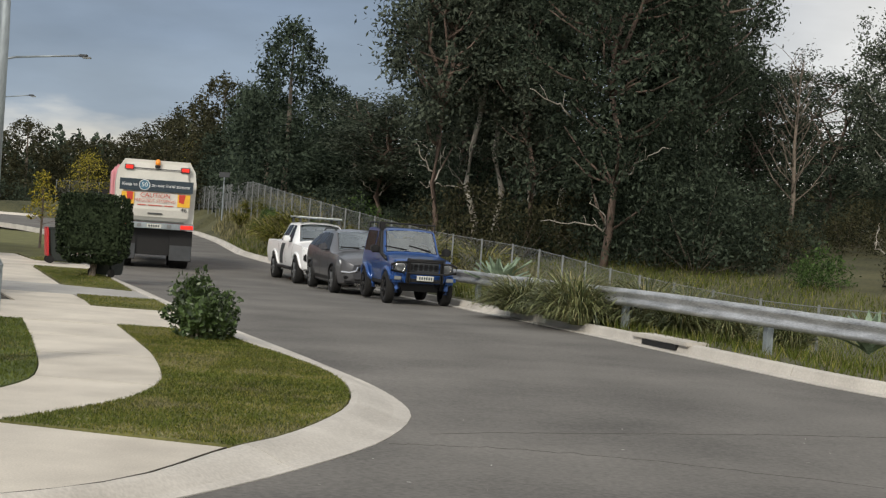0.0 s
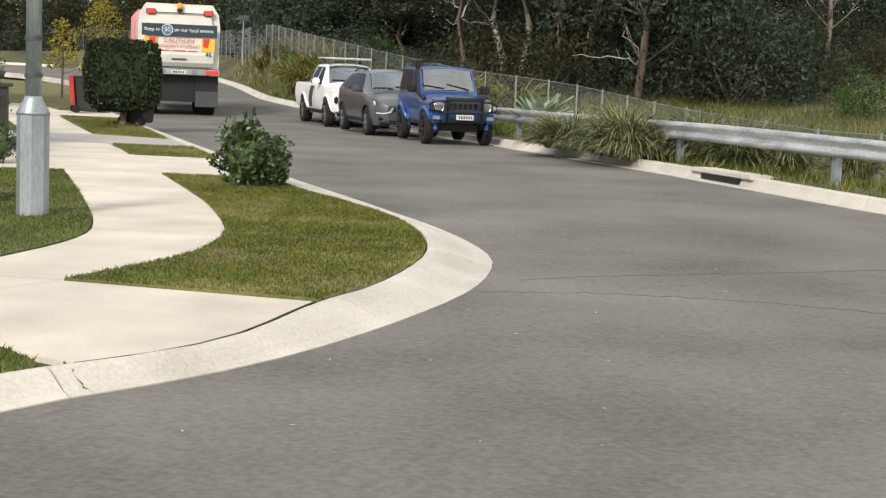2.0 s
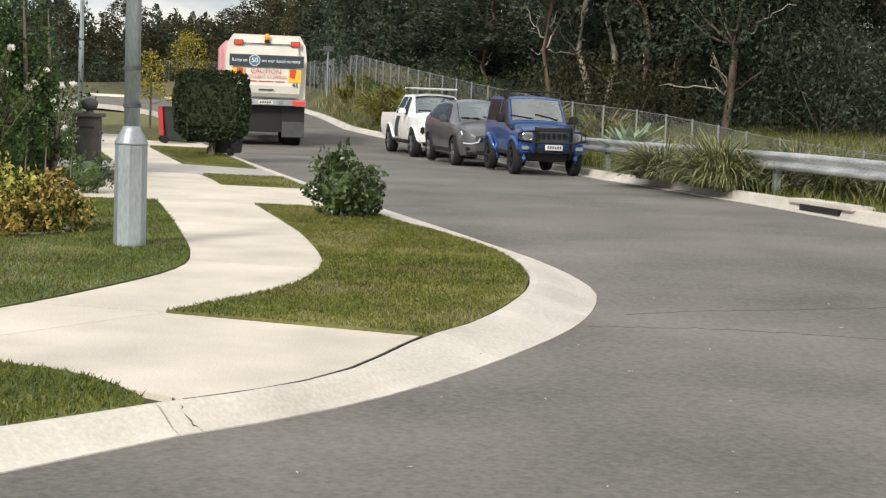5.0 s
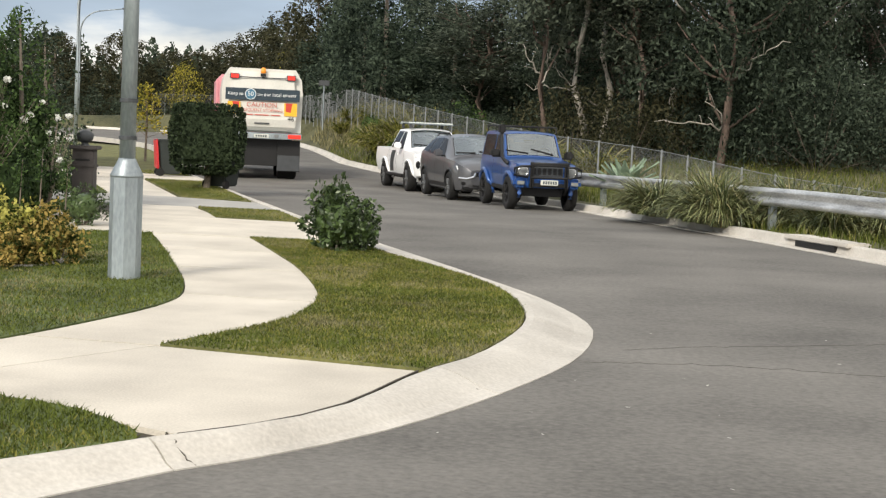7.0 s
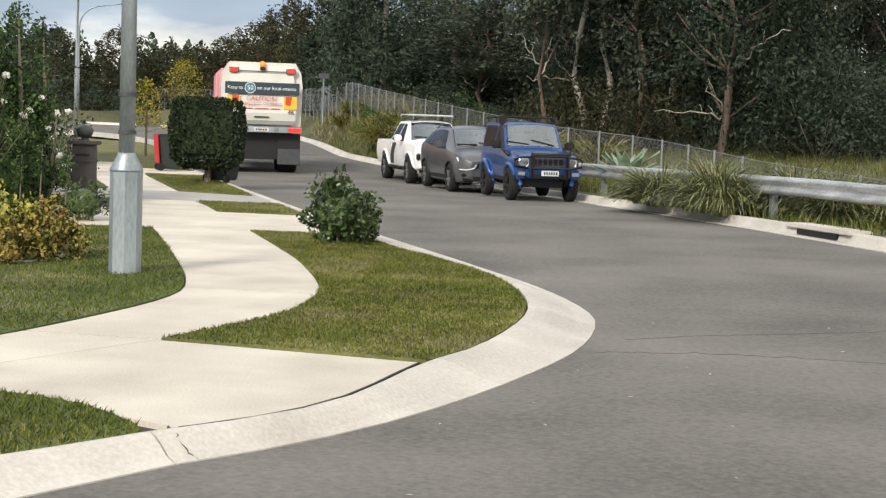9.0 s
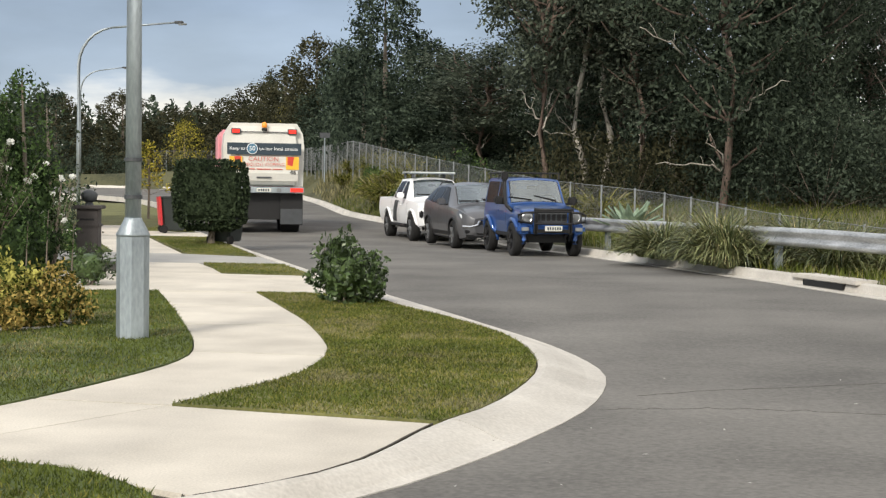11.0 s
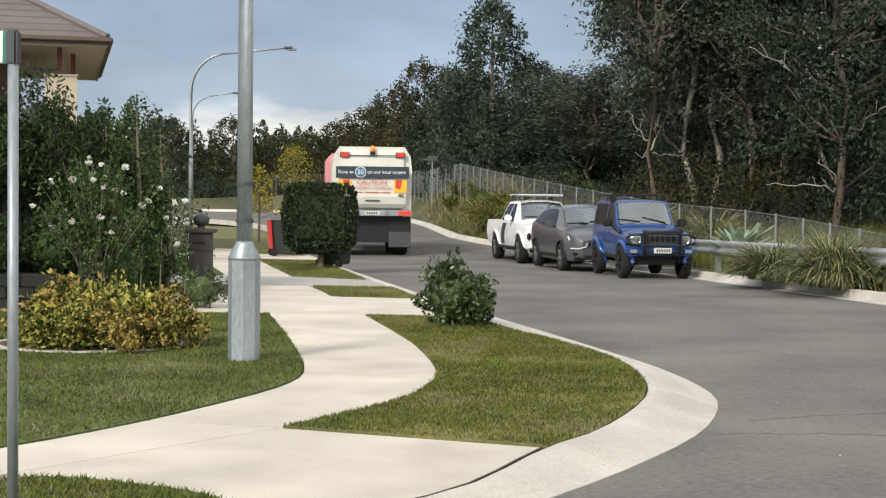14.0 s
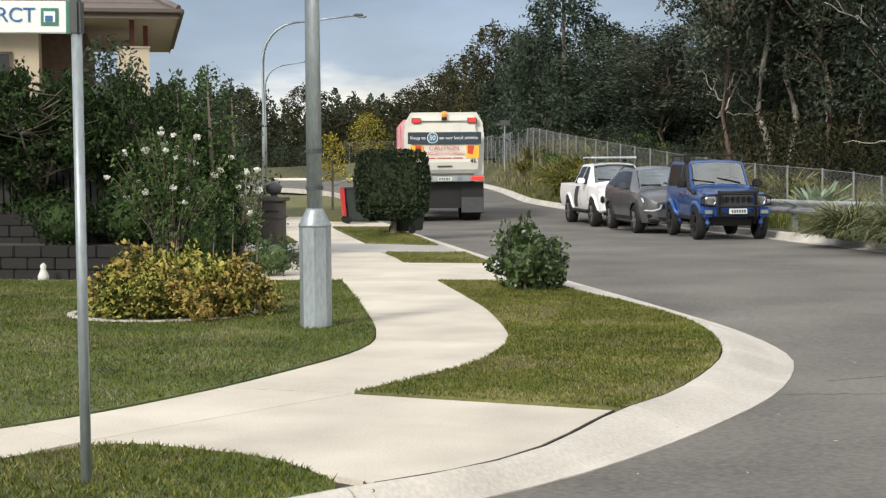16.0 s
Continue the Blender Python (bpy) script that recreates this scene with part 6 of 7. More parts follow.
g1 = gum_tree("gum_tree", pose(-0.2, 57, on_bank(-0.2, 57)), 11, 12.0, 4.6, M["leafgum"], M["redbark"], "slim gum tree with reddish trunk behind the fence", 0.36, dead=(((0, 0, 3.0), (-0.5, -0.2, 3.4), (-0.75, -0.2, 4.1)), ((0.0, -0.1, 2.6), (0.25, -0.2, 3.2), (0.2, -0.2, 3.9))))
g2 = gum_tree("gum_tree", pose(2.15, 60, on_bank(2.15, 60)), 12, 14.0, 5.6, M["leafgum"], M["palebark"], "tall gum tree with pale peeling trunk and bare limbs", 0.42, fork=0.36, dead=(((-0.1, -0.8, 1.7), (-0.9, -1.6, 2.0), (-1.7, -1.8, 2.9), (-2.1, -1.8, 3.5)), ((-1.1, -1.7, 2.25), (-2.0, -1.9, 2.35), (-2.9, -2.0, 2.3)), ((0, 0, 5.0), (-0.9, -0.6, 5.7), (-2.2, -0.9, 5.6))))
g3 = gum_tree("gum_tree", pose(6.0, 53, on_bank(6.0, 53)), 13, 13.5, 7.6, M["leafdark"], M["redbark"], "broad dark gum tree with grey dead limbs", 0.22, nclump=58, dead=(((0, 0, 1.4), (-0.5, -0.4, 1.45), (-1.3, -0.6, 1.5), (-2.3, -0.7, 1.55)), ((0, -0.2, 1.5), (-0.1, -0.5, 2.0), (-0.7, -0.7, 2.3)), ((0.2, -0.3, 3.0), (0.8, -1.4, 3.6), (1.1, -2.4, 4.0), (1.7, -2.9, 4.2)), ((-1.5, -1.0, 5.1), (-2.2, -1.9, 5.5), (-3.0, -2.6, 5.9))))
g4 = gum_tree("gum_tree", pose(4.9, 59, on_bank(4.9, 59)), 14, 14.5, 6.0, M["leafgum"], M["palebark"], "tall open gum tree with pale forked upper limbs", 0.5, fork=0.4, nclump=34)
c1 = column_tree("casuarina", pose(-8.7, 79, 1.7), 21, 10.3, 6.4, M["leafcas"], M["bark"], "dense dark pointed casuarina tree", pw=0.55)
c2 = column_tree("casuarina", pose(-15.4, 98, 1.4), 22, 9.2, 5.8, M["leafbrown"], M["bark"], "brownish rounded casuarina tree", pw=0.42)
for x, y, rz, q in ((0.7, 63, 70, (1.1, 1.0)), (8.6, 60, 200, (1.1, 1.05)), (0.9, 66, 130, (1.2, 1.12)), (3.6, 57.5, 250, (1.0, 0.8)), (-3.4, 73, 20, (1.2, 0.5)), (12.2, 68, 320, (1.0, 0.72))):
    place(g1, x, y, on_bank(x, y, 0.1), rz, q)
for x, y, rz, q in ((15.2, 49, 240, (0.62, 0.62)), (17.6, 52, 40, (0.62, 0.6))):
    place(g2, x, y, on_bank(x, y, 0.1), rz, q)
for x, y, rz, q in ((3.2, 68, 90, (1.1, 1.1)), (9.2, 57, 190, (0.8, 0.95)), (9.6, 70, 200, (1.0, 1.02)), (1.4, 71, 250, (0.9, 0.95)), (13.4, 66, 10, (0.8, 0.56)), (18.0, 72, 300, (1.0, 0.56)), (22.5, 68, 120, (1.0, 0.5))):
    place(g3, x, y, on_bank(x, y, 0.1), rz, q)
for x, y, rz, q in ((1.2, 58.5, 60, (0.9, 0.95)), (10.2, 62, 300, (0.8, 0.9))):
    place(g4, x, y, on_bank(x, y, 0.1), rz, q)
for x, y, rz, q in ((-13.2, 96, 60, (1.0, 0.80)), (-6.7, 83, 140, (0.95, 0.72)), (-10.9, 88, 200, (0.95, 0.72)), (-4.9, 77, 10, (1.0, 0.56)), (-6.0, 92, 80, (1.0, 0.72)), (-2.4, 79, 280, (1.1, 0.56))):
    place(c1, x, y, 1.6, rz, q)
for x, y, rz, q in ((-18.5, 104, 100, (1, 0.84)), (-21.5, 110, 220, (1.05, 0.76)), (-25.5, 118, 30, (1.1, 0.68)), (-29.5, 124, 80, (1.1, 0.62)), (-12.6, 104, 10, (1.0, 0.84))):
    place(c2, x, y, 1.4, rz, q)
# a bare winter tree beyond the gap
bt = thing("bare_tree", pose(13.2, 57, on_bank(13.2, 57)), "leafless grey tree with fine branches in the bush", "tree")
rng = np.random.default_rng(15)
bm = bmesh.new()
tube(bm, [(0, 0, -0.3), (0.1, 0, 2.4), (0.0, 0, 4.6), (0.1, 0, 7.6)], [0.11, 0.09, 0.06, 0.012], 7)
for k in range(26):
    z, a = 2.2 + k * 0.2, k * 2.4
    ln = 2.3 * (1 - 0.08 * k * 0.35) * rng.uniform(0.6, 1.0)
    e = (math.cos(a) * ln * 0.7, math.sin(a) * ln * 0.7, z + ln * 0.85)
    limb(bm, [Vector((0.03, 0, z)), Vector((e[0] * 0.5, e[1] * 0.5, z + ln * 0.32)), Vector(e)], 0.028, 0.009, rng, 4)
part("branchwork", bm, M["bark"], bt, "", True)

# understorey shrubs in the bushland
def bush(name, m, seed, R, leaf, label, per, size, category="bush", group="understorey bushes", n=16, fl=0.9, core=0.0, aspect=0.42, stem=0.012):
    """A rounded bush of leaf clumps over a dome, with stems at its foot."""
    rng = np.random.default_rng(seed)
    t = thing(name, m, label, category, group)
    clumps, bm = [], bmesh.new()
    for k in range(n):
        u = (k + 0.5) / n
        a = k * 2.399 + rng.normal(0, 0.25)
        el = math.asin(u)
        j = rng.uniform(0.62, 0.95)
        c = np.array([math.cos(a) * math.cos(el) * R[0] * j, math.sin(a) * math.cos(el) * R[1] * j, R[2] * (0.25 + 1.5 * math.sin(el) * j * rng.uniform(0.85, 1.1))])
        clumps.append((c, min(R) * rng.uniform(0.32, 0.5), fl))
        if k % 2 == 0:
            tube(bm, [(0.05 * math.cos(a), 0.05 * math.sin(a), -0.1), tuple(c * np.array([0.55, 0.55, 0.5])), tuple(c)], [stem, stem * 0.7, stem * 0.3], 5)
    clumps.append((np.array([0, 0, R[2] * 0.85]), min(R) * 0.7, 1.0))
    part("stem", bm, M["bark"], t, "", True)
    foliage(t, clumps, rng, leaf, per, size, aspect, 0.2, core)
    return t


u1 = bush("bush", pose(-3.9, 61, on_bank(-3.9, 61)), 31, (1.7, 1.5, 1.1), M["leafdark"], "dark understorey bush at the foot of the trees", 360, 0.15)
u2 = bush("bush", pose(3.0, 55, on_bank(3.0, 55)), 32, (1.9, 1.6, 1.4), M["leafbrown"], "dull brown-green understorey bush below the trees", 360, 0.15)
u3 = bush("bush", pose(-3.3, 62.5, on_bank(-3.3, 62.5)), 33, (1.25, 1.1, 0.95), M["leafgreen"], "bright green rounded bush before the trees", 380, 0.14)
u4 = bush("bush", pose(9.0, 51.5, on_bank(9.0, 51.5)), 34, (2.3, 1.8, 2.1), M["leafdark"], "large very dark bush filling the gap below the gums", 330, 0.16, n=22)
rs = np.random.default_rng(5)
for x, y, rz, q in ((7.9, 53.5, 40, (0.95, 1.15)), (10.6, 53.5, 120, (1.0, 0.9)), (8.4, 56.5, 210, (1.1, 1.4)), (4.0, 60, 300, (1.0, 1.2)), (1.0, 62.5, 80, (1.0, 1.1)), (6.2, 60, 10, (1.1, 1.4)), (12.5, 58, 60, (1.0, 0.9))):
    place(u4, x, y, on_bank(x, y, 0.2), rz, q)
for k in range(44):
    y = rs.uniform(56, 84)
    x = rs.uniform(float(np.interp(y, FL[:, 1], FL[:, 0])) + 4.2, 23)
    q = rs.uniform(0.7, 1.3)
    place((u1, u2)[k % 2], x, y, on_bank(x, y, 0.15), rs.uniform(0, 360), (q, q * rs.uniform(0.8, 1.3)))
for k in range(12):
    x, y = rs.uniform(11.5, 21), rs.uniform(44, 54)
    q = rs.uniform(0.5, 0.95)
    place((u3, u2, u1)[k % 3], x, y, on_bank(x, y, 0.15), rs.uniform(0, 360), (q, q))

# far woods: a deep band of foliage behind all
rng = np.random.default_rng(77)
n = 75000
X = rng.uniform(-75, 70, n)
Yb = 122 + 18 * rng.uniform(0, 1, n) + np.clip(-X - 30, 0, 60) * 0.15
hgt = 7.0 + 1.2 * np.sin(X * 0.21) + 0.9 * np.sin(X * 0.53 + 1) + 0.7 * np.sin(X * 1.3 + 2) + np.clip(X + 22, 0, 30) * 0.16 + np.clip(-X - 28, 0, 40) * 0.03 - 0.9
u = rng.uniform(0, 1, n) ** 0.75
Z = 0.8 + u * hgt * (1 + 0.10 * np.sin(X * 3.1 + Yb))
quads = leaf_quads(np.stack([X, Yb, Z], 1), 0.5, rng, 0.6, 0.0)
fw = quads_ob("far_woods", quads, None, M["leafdark"])
tagged(fw, "dark wooded ridge closing the view", "woods", kind="stuff")
n = 45000
X = rng.uniform(-6, 34, n)
Y2 = rng.uniform(84, 92, n)
Z = 0.5 + rng.uniform(0, 1, n) ** 0.8 * (7.5 + 1.5 * np.sin(X * 0.6) + 0.8 * np.sin(X * 1.7) - 3.0 * (X < -1) - 3.4 * np.clip((X - 10) / 6, 0, 1))
bw = quads_ob("back_woods", leaf_quads(np.stack([X, Y2, Z], 1), 0.42, rng, 0.6, 0.2), None, M["leafcas"])
tagged(bw, "dense dark woods behind the front trees", "woods", kind="stuff")

# left background: trees over the far houses' gardens
for x, y, rz, q in ((-33, 114, 20, (0.9, 0.5)), (-37.5, 112, 100, (1.0, 0.48)), (-43, 110, 220, (1.1, 0.5)), (-29.5, 116, 310, (0.9, 0.42)), (-50, 108, 40, (1.1, 0.5))):
    place(c2, x, y, 0.9, rz, (q[0] * 1.1, q[1] * 1.5))
for x, y, s in ((-30, 107, 1.2), (-33.5, 108, 1.3), (-37, 106, 1.4), (-26.5, 108, 1.1), (-41, 106, 1.5), (-23.5, 108, 1.0)):
    place(u1, x, y, 1.0, x * 37, (s, s))

# street saplings and wattles
def sapling(m, seed, H, R, leaf, label, n=900, name="street_tree"):
    t = thing(name, m, label, "tree", "street trees")
    rng = np.random.default_rng(seed)
    bm = bmesh.new()
    tube(bm, [(0, 0, -0.1), (0.02, 0, H * 0.5), (0, 0.02, H * 0.95)], [0.05, 0.035, 0.012], 7)
    C = []
    for i in range(22):
        u = 0.36 + 0.62 * i / 22
        a = i * 2.4
        r = R * (1.1 - u) * 1.5 * rng.uniform(0.5, 1.0)
        tip = np.array([math.cos(a) * r, math.sin(a) * r, H * u + 0.15])
        tube(bm, [(0, 0, H * u - 0.1), tuple(tip)], [0.012, 0.004], 4)
        C.append(tip + ellip(n // 22, rng, (R * 0.35, R * 0.35, R * 0.3), 0.2)[0])
    part("trunk", bm, M["bark"], t)
    quads_ob("crown", leaf_quads(np.concatenate(C), 0.11, rng, 0.5, 0.2), None, leaf, t)
    return t


sapling(pose(-13.5, 52, 0.0), 41, 2.5, 0.62, M["leafyellow"], "young street tree with sparse yellow-green leaves")
sapling(pose(-25.6, 104, 0.75), 42, 4.4, 1.8, M["leafyellow"], "golden yellow wattle tree on the bend", 2600)
sapling(pose(-18.3, 101.5, 1.6), 43, 4.6, 0.8, M["leafyellow"], "small yellow wattle before the casuarinas", 900)

# clipped hedge tree
ht = thing("topiary_tree", pose(-7.05, 34.0, -0.02, 0, 0, 12), "square clipped dark hedge tree on the verge", "hedge")
rng = np.random.default_rng(51)
hx, hy, hz0, hz1 = 0.80, 0.62, 0.34, 1.86
n = 9000
Q = rng.uniform(-1, 1, (n, 3))
ax = rng.integers(0, 3, n)
Q[np.arange(n), ax] = np.sign(rng.uniform(-1, 1, n)) * rng.uniform(0.86, 1.03, n)
rr = np.abs(Q).max(1)
Q *= (1 - 0.07 * ((np.abs(Q) > 0.8).sum(1) > 1))[:, None]
Q[:, 0] *= 1 + 0.03 * np.sin(5 * Q[:, 2] + 1)
C = Q * np.array([hx, hy, (hz1 - hz0) / 2]) + np.array([0, 0, (hz0 + hz1) / 2])
low = C[:, 2] < hz0 + 0.25
C[low, :2] *= (0.72 + 0.28 * (C[low, 2] - hz0 + 0.06) / 0.31)[:, None]
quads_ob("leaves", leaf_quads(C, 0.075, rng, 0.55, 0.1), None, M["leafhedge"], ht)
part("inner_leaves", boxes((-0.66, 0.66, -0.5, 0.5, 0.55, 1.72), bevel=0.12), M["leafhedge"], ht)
bm = bmesh.new()
tube(bm, [(0, 0, -0.05), (0.03, 0, 0.3), (0, 0, 0.7)], [0.09, 0.075, 0.06], 8)
tube(bm, [(0.02, 0, 0.25), (0.25, 0.05, 0.62)], [0.05, 0.03], 6)
part("trunk", bm, M["bark"], ht)
# verge shrub
shrub("verge_shrub", pose(-1.98, 19.5, 0.0), 52, (0.40, 0.36, 0.36), M["leafglossy"], "glossy green bushy shrub on the corner lawn", 1500, 0.085, "shrub", lump=0.35, shell=0.45)
place(bpy.data.objects["verge_shrub"], -1.68, 19.55, 0.0, 130, (0.62, 0.78))
place(bpy.data.objects["verge_shrub"], -2.05, 19.55, 0.12, 70, (0.5, 1.02))
# golden shrub in the bed, of a few clumps
gs = bush("golden_shrub", pose(-5.35, 16.1, 0.0), 53, (0.58, 0.56, 0.37), M["leaforange"], "orange and gold leaved shrub in the edged bed", 9000, 0.062, "shrub", "golden shrubs", 26, 0.9, 0.45, 0.55, 0.008)
gs2 = bush("golden_shrub", pose(-4.8, 16.05, 0.0), 54, (0.60, 0.56, 0.36), M["leafgold"], "yellow-green leaved shrub in the edged bed", 9000, 0.062, "shrub", "golden shrubs", 26, 0.9, 0.45, 0.55, 0.008)
for t_, x, y, rz, q in ((gs2, -5.15, 16.3, 80, (0.9, 1.12)), (gs, -4.45, 16.2, 160, (0.72, 0.85)), (gs2, -5.25, 15.7, 200, (0.85, 0.82)), (gs, -4.75, 15.65, 20, (0.75, 0.7))):
    place(t_, x, y, 0.0, rz, q)
# upright flowering stems over the golden shrubs
for x, y, h in ((-5.45, 16.75, 0.95), (-4.9, 16.8, 1.0), (-4.65, 16.7, 1.12), (-4.4, 16.75, 0.98)):
    t_ = thing("flower_spike", pose(x, y, 0.0), "upright leafy green flower spike", "flower spike", "flower spikes")
    r_ = np.random.default_rng(int(-x * 100))
    part("stem", tube(bmesh.new(), [(0, 0, 0), (0.01, 0, h * 0.5), (0.03, 0, h)], [0.012, 0.009, 0.004], 5), M["bark"], t_)
    u_ = r_.uniform(0.72, 1.0, 130)
    P_ = np.stack([r_.normal(0, 0.03, 130), r_.normal(0, 0.03, 130), u_ * h], 1)
    quads_ob("buds", leaf_quads(P_, 0.045, r_, 0.5, -0.3), None, M["leafgreen"], t_)

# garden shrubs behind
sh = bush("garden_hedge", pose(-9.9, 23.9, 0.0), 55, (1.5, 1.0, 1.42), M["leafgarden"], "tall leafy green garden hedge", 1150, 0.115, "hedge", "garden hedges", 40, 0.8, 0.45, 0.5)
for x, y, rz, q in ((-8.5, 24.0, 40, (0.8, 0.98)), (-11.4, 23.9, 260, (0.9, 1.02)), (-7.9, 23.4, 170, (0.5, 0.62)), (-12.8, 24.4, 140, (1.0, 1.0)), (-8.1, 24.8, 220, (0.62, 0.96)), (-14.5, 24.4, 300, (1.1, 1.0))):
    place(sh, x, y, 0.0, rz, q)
column_tree("garden_conifer", pose(-7.75, 24.4, 0.0), 56, 3.15, 1.3, M["leafgreen"], M["bark"], "upright green conifer in the garden", 1300, 0.085, "garden conifers", 0.45, 60)
column_tree("garden_conifer", pose(-8.45, 24.9, 0.0), 57, 2.95, 1.1, M["leafgreen"], M["bark"], "upright green conifer in the garden", 1300, 0.085, "garden conifers", 0.45, 60)
column_tree("garden_conifer", pose(-8.7, 28.2, 0.0), 58, 3.1, 1.5, M["leafdark"], M["bark"], "dark green upright conifer past the pillar", 1200, 0.09, "garden conifers", 0.4, 60)
gtree = gum_tree("garden_tree", pose(-9.8, 22.7, 0.0), 63, 2.75, 3.2, M["leafgarden"], M["bark"], "dense dark green spreading garden tree behind the block wall", 0.52, 2300, 0.1, 60, 0.4, group="garden trees")
for x, y, rz, q in ((-11.8, 22.8, 200, (1.0, 1.02)), (-8.4, 23.1, 120, (0.6, 0.95)), (-10.8, 23.3, 70, (0.9, 1.04))):
    place(gtree, x, y, 0.0, rz, q)
gt = shrub("house_tree", pose(-12.75, 32.0, 0.0), 59, (1.2, 1.1, 2.15), M["leafdark"], "dark leafy tree before the house balcony", 4200, 0.13, "tree", lump=0.2)
shrub("small_shrub", pose(-5.75, 21.5, 0.0), 60, (0.34, 0.32, 0.27), M["leafglossy"], "small rounded dark shrub at the path's edge", 900, 0.06, "shrub")
lavd = shrub("garden_shrub", pose(-7.9, 21.9, 0.3), 61, (0.7, 0.5, 0.5), M["leafgarden"], "low green garden shrub", 1800, 0.08, "shrub", "garden shrubs")
place(lavd, -6.9, 21.5, 0.0, 90, (0.9, 1.1))
place(lavd, -8.9, 21.7, 0.3, 30, (0.8, 0.9))
place(lavd, -9.9, 23.0, 0.3, 140, (1.1, 1.1))
place(lavd, -8.6, 23.0, 0.0, 240, (1.0, 1.3))
place(lavd, -7.1, 22.8, 0.0, 190, (0.8, 1.0))
place(lavd, -7.5, 23.1, 0.0, 260, (1.2, 1.4))
# rose bush: thin arching stems, small leaves and white blooms
rt = thing("rose_bush", pose(-7.1, 21.2, 0.0), "leggy rose bush with many white blooms", "rose bush")
rng = np.random.default_rng(62)
bm, C, tips = bmesh.new(), [], []
for k in range(80):
    a, r = rng.uniform(0, 6.28), rng.uniform(0.2, 1.0)
    top = np.array([math.cos(a) * r * 0.95, math.sin(a) * r * 0.6, rng.uniform(1.25, 2.25) * (1 - 0.2 * r)])
    mid = top * np.array([0.4, 0.4, 0.55])
    tube(bm, [(0.1 * math.cos(a), 0.1 * math.sin(a), 0), tuple(mid), tuple(top)], [0.010, 0.007, 0.003], 4)
    tips.append(top)
    n = 48
    s = rng.uniform(0.35, 1.0, (n, 1))
    C.append(mid + (top - mid) * (s * 1.3 - 0.3) + rng.normal(0, 0.08, (n, 3)))
part("stem", bm, M["bark"], rt)
quads_ob("leaves", leaf_quads(np.concatenate(C), 0.065, rng, 0.55, 0), None, M["leafgreen"], rt)


def bloom(parent, at, r):
    e, d = ellip(26, rng, (r, r, r * 0.8), 0.5)
    ob = quads_ob("bloom", leaf_quads(np.array(at) + e, r * 1.1, rng, 0.9, 0), None, M["petal"], parent)
    return ob


for tp in tips[:30]:
    bloom(rt, tp + rng.normal(0, 0.03, 3), rng.uniform(0.026, 0.05))
rt2 = thing("rose_bush", pose(-6.9, 23.4, 0.0), "small rose bush with white blooms near the pillar", "rose bush")
bm, C, tips = bmesh.new(), [], []
for k in range(18):
    a, r = rng.uniform(0, 6.28), rng.uniform(0.1, 0.6)
    top = np.array([math.cos(a) * r, math.sin(a) * r * 0.7, rng.uniform(0.8, 1.5)])
    tube(bm, [(0, 0, 0), tuple(top * np.array([0.4, 0.4, 0.5])), tuple(top)], [0.01, 0.008, 0.004], 4)
    tips.append(top)
    C.append(top * rng.uniform(0.4, 1.0, (40, 1)) + rng.normal(0, 0.07, (40, 3)))
part("stem", bm, M["bark"], rt2)
quads_ob("leaves", leaf_quads(np.concatenate(C), 0.06, rng, 0.55, 0), None, M["leafglossy"], rt2)
for tp in tips[:13]:
    bloom(rt2, tp, rng.uniform(0.03, 0.05))


# tussocks of strappy leaves
def tussock(m, seed, R, H, n, label, leaf, name="tussock_grass", category="grass tussock", group="tussocks", w=0.02):
    """Strap leaves that rise, fold over at different heights and hang, a few lying flat."""
    rng = np.random.default_rng(seed)
    t = thing(name, m, label, category, group)
    a = rng.uniform(0, 6.28, n)
    r0 = R * 0.45 * np.sqrt(rng.uniform(0, 1, n))
    ln = H * rng.uniform(0.7, 1.55, n)
    el = np.radians(rng.uniform(38, 88, n))
    bend = rng.uniform(0.9, 2.6, n)
    d = np.stack([np.cos(a), np.sin(a), 0 * a], 1)
    a2 = a + rng.normal(0, 0.5, n)
    s_ = np.stack([-np.sin(a2), np.cos(a2), 0.2 * rng.normal(size=n)], 1) * (w / 2)
    p = d * r0[:, None] * rng.uniform(0.4, 1.0, (n, 1))
    P, seg = [p], 5
    for i in range(seg):
        e_ = el - bend * ((i + 0.5) / seg) ** 1.7
        p = p + (d * np.cos(e_)[:, None] + np.array([0, 0, 1.0]) * np.sin(e_)[:, None]) * (ln / seg)[:, None]
        p[:, 2] = np.maximum(p[:, 2], 0.02 + 0.1 * rng.uniform(0, 1, n))
        P.append(p)
    Q = []
    for i in range(seg):
        k0, k1 = 1 - 0.85 * (i / seg) ** 3, 1 - 0.85 * ((i + 1) / seg) ** 3
        Q.append(np.stack([P[i] - s_ * k0, P[i] + s_ * k0, P[i + 1] + s_ * k1, P[i + 1] - s_ * k1], 1))
    for nm, lo_, hi_, mt in (("leaves", 0.0, 0.8, leaf), ("dry_leaves", 0.8, 1.0, M["dryblade"])):
        k = (np.arange(n) / n >= lo_) & (np.arange(n) / n < hi_)
        V = np.concatenate([q[k] for q in Q])
        quads_ob(nm, V, None, mt, t)
    return t


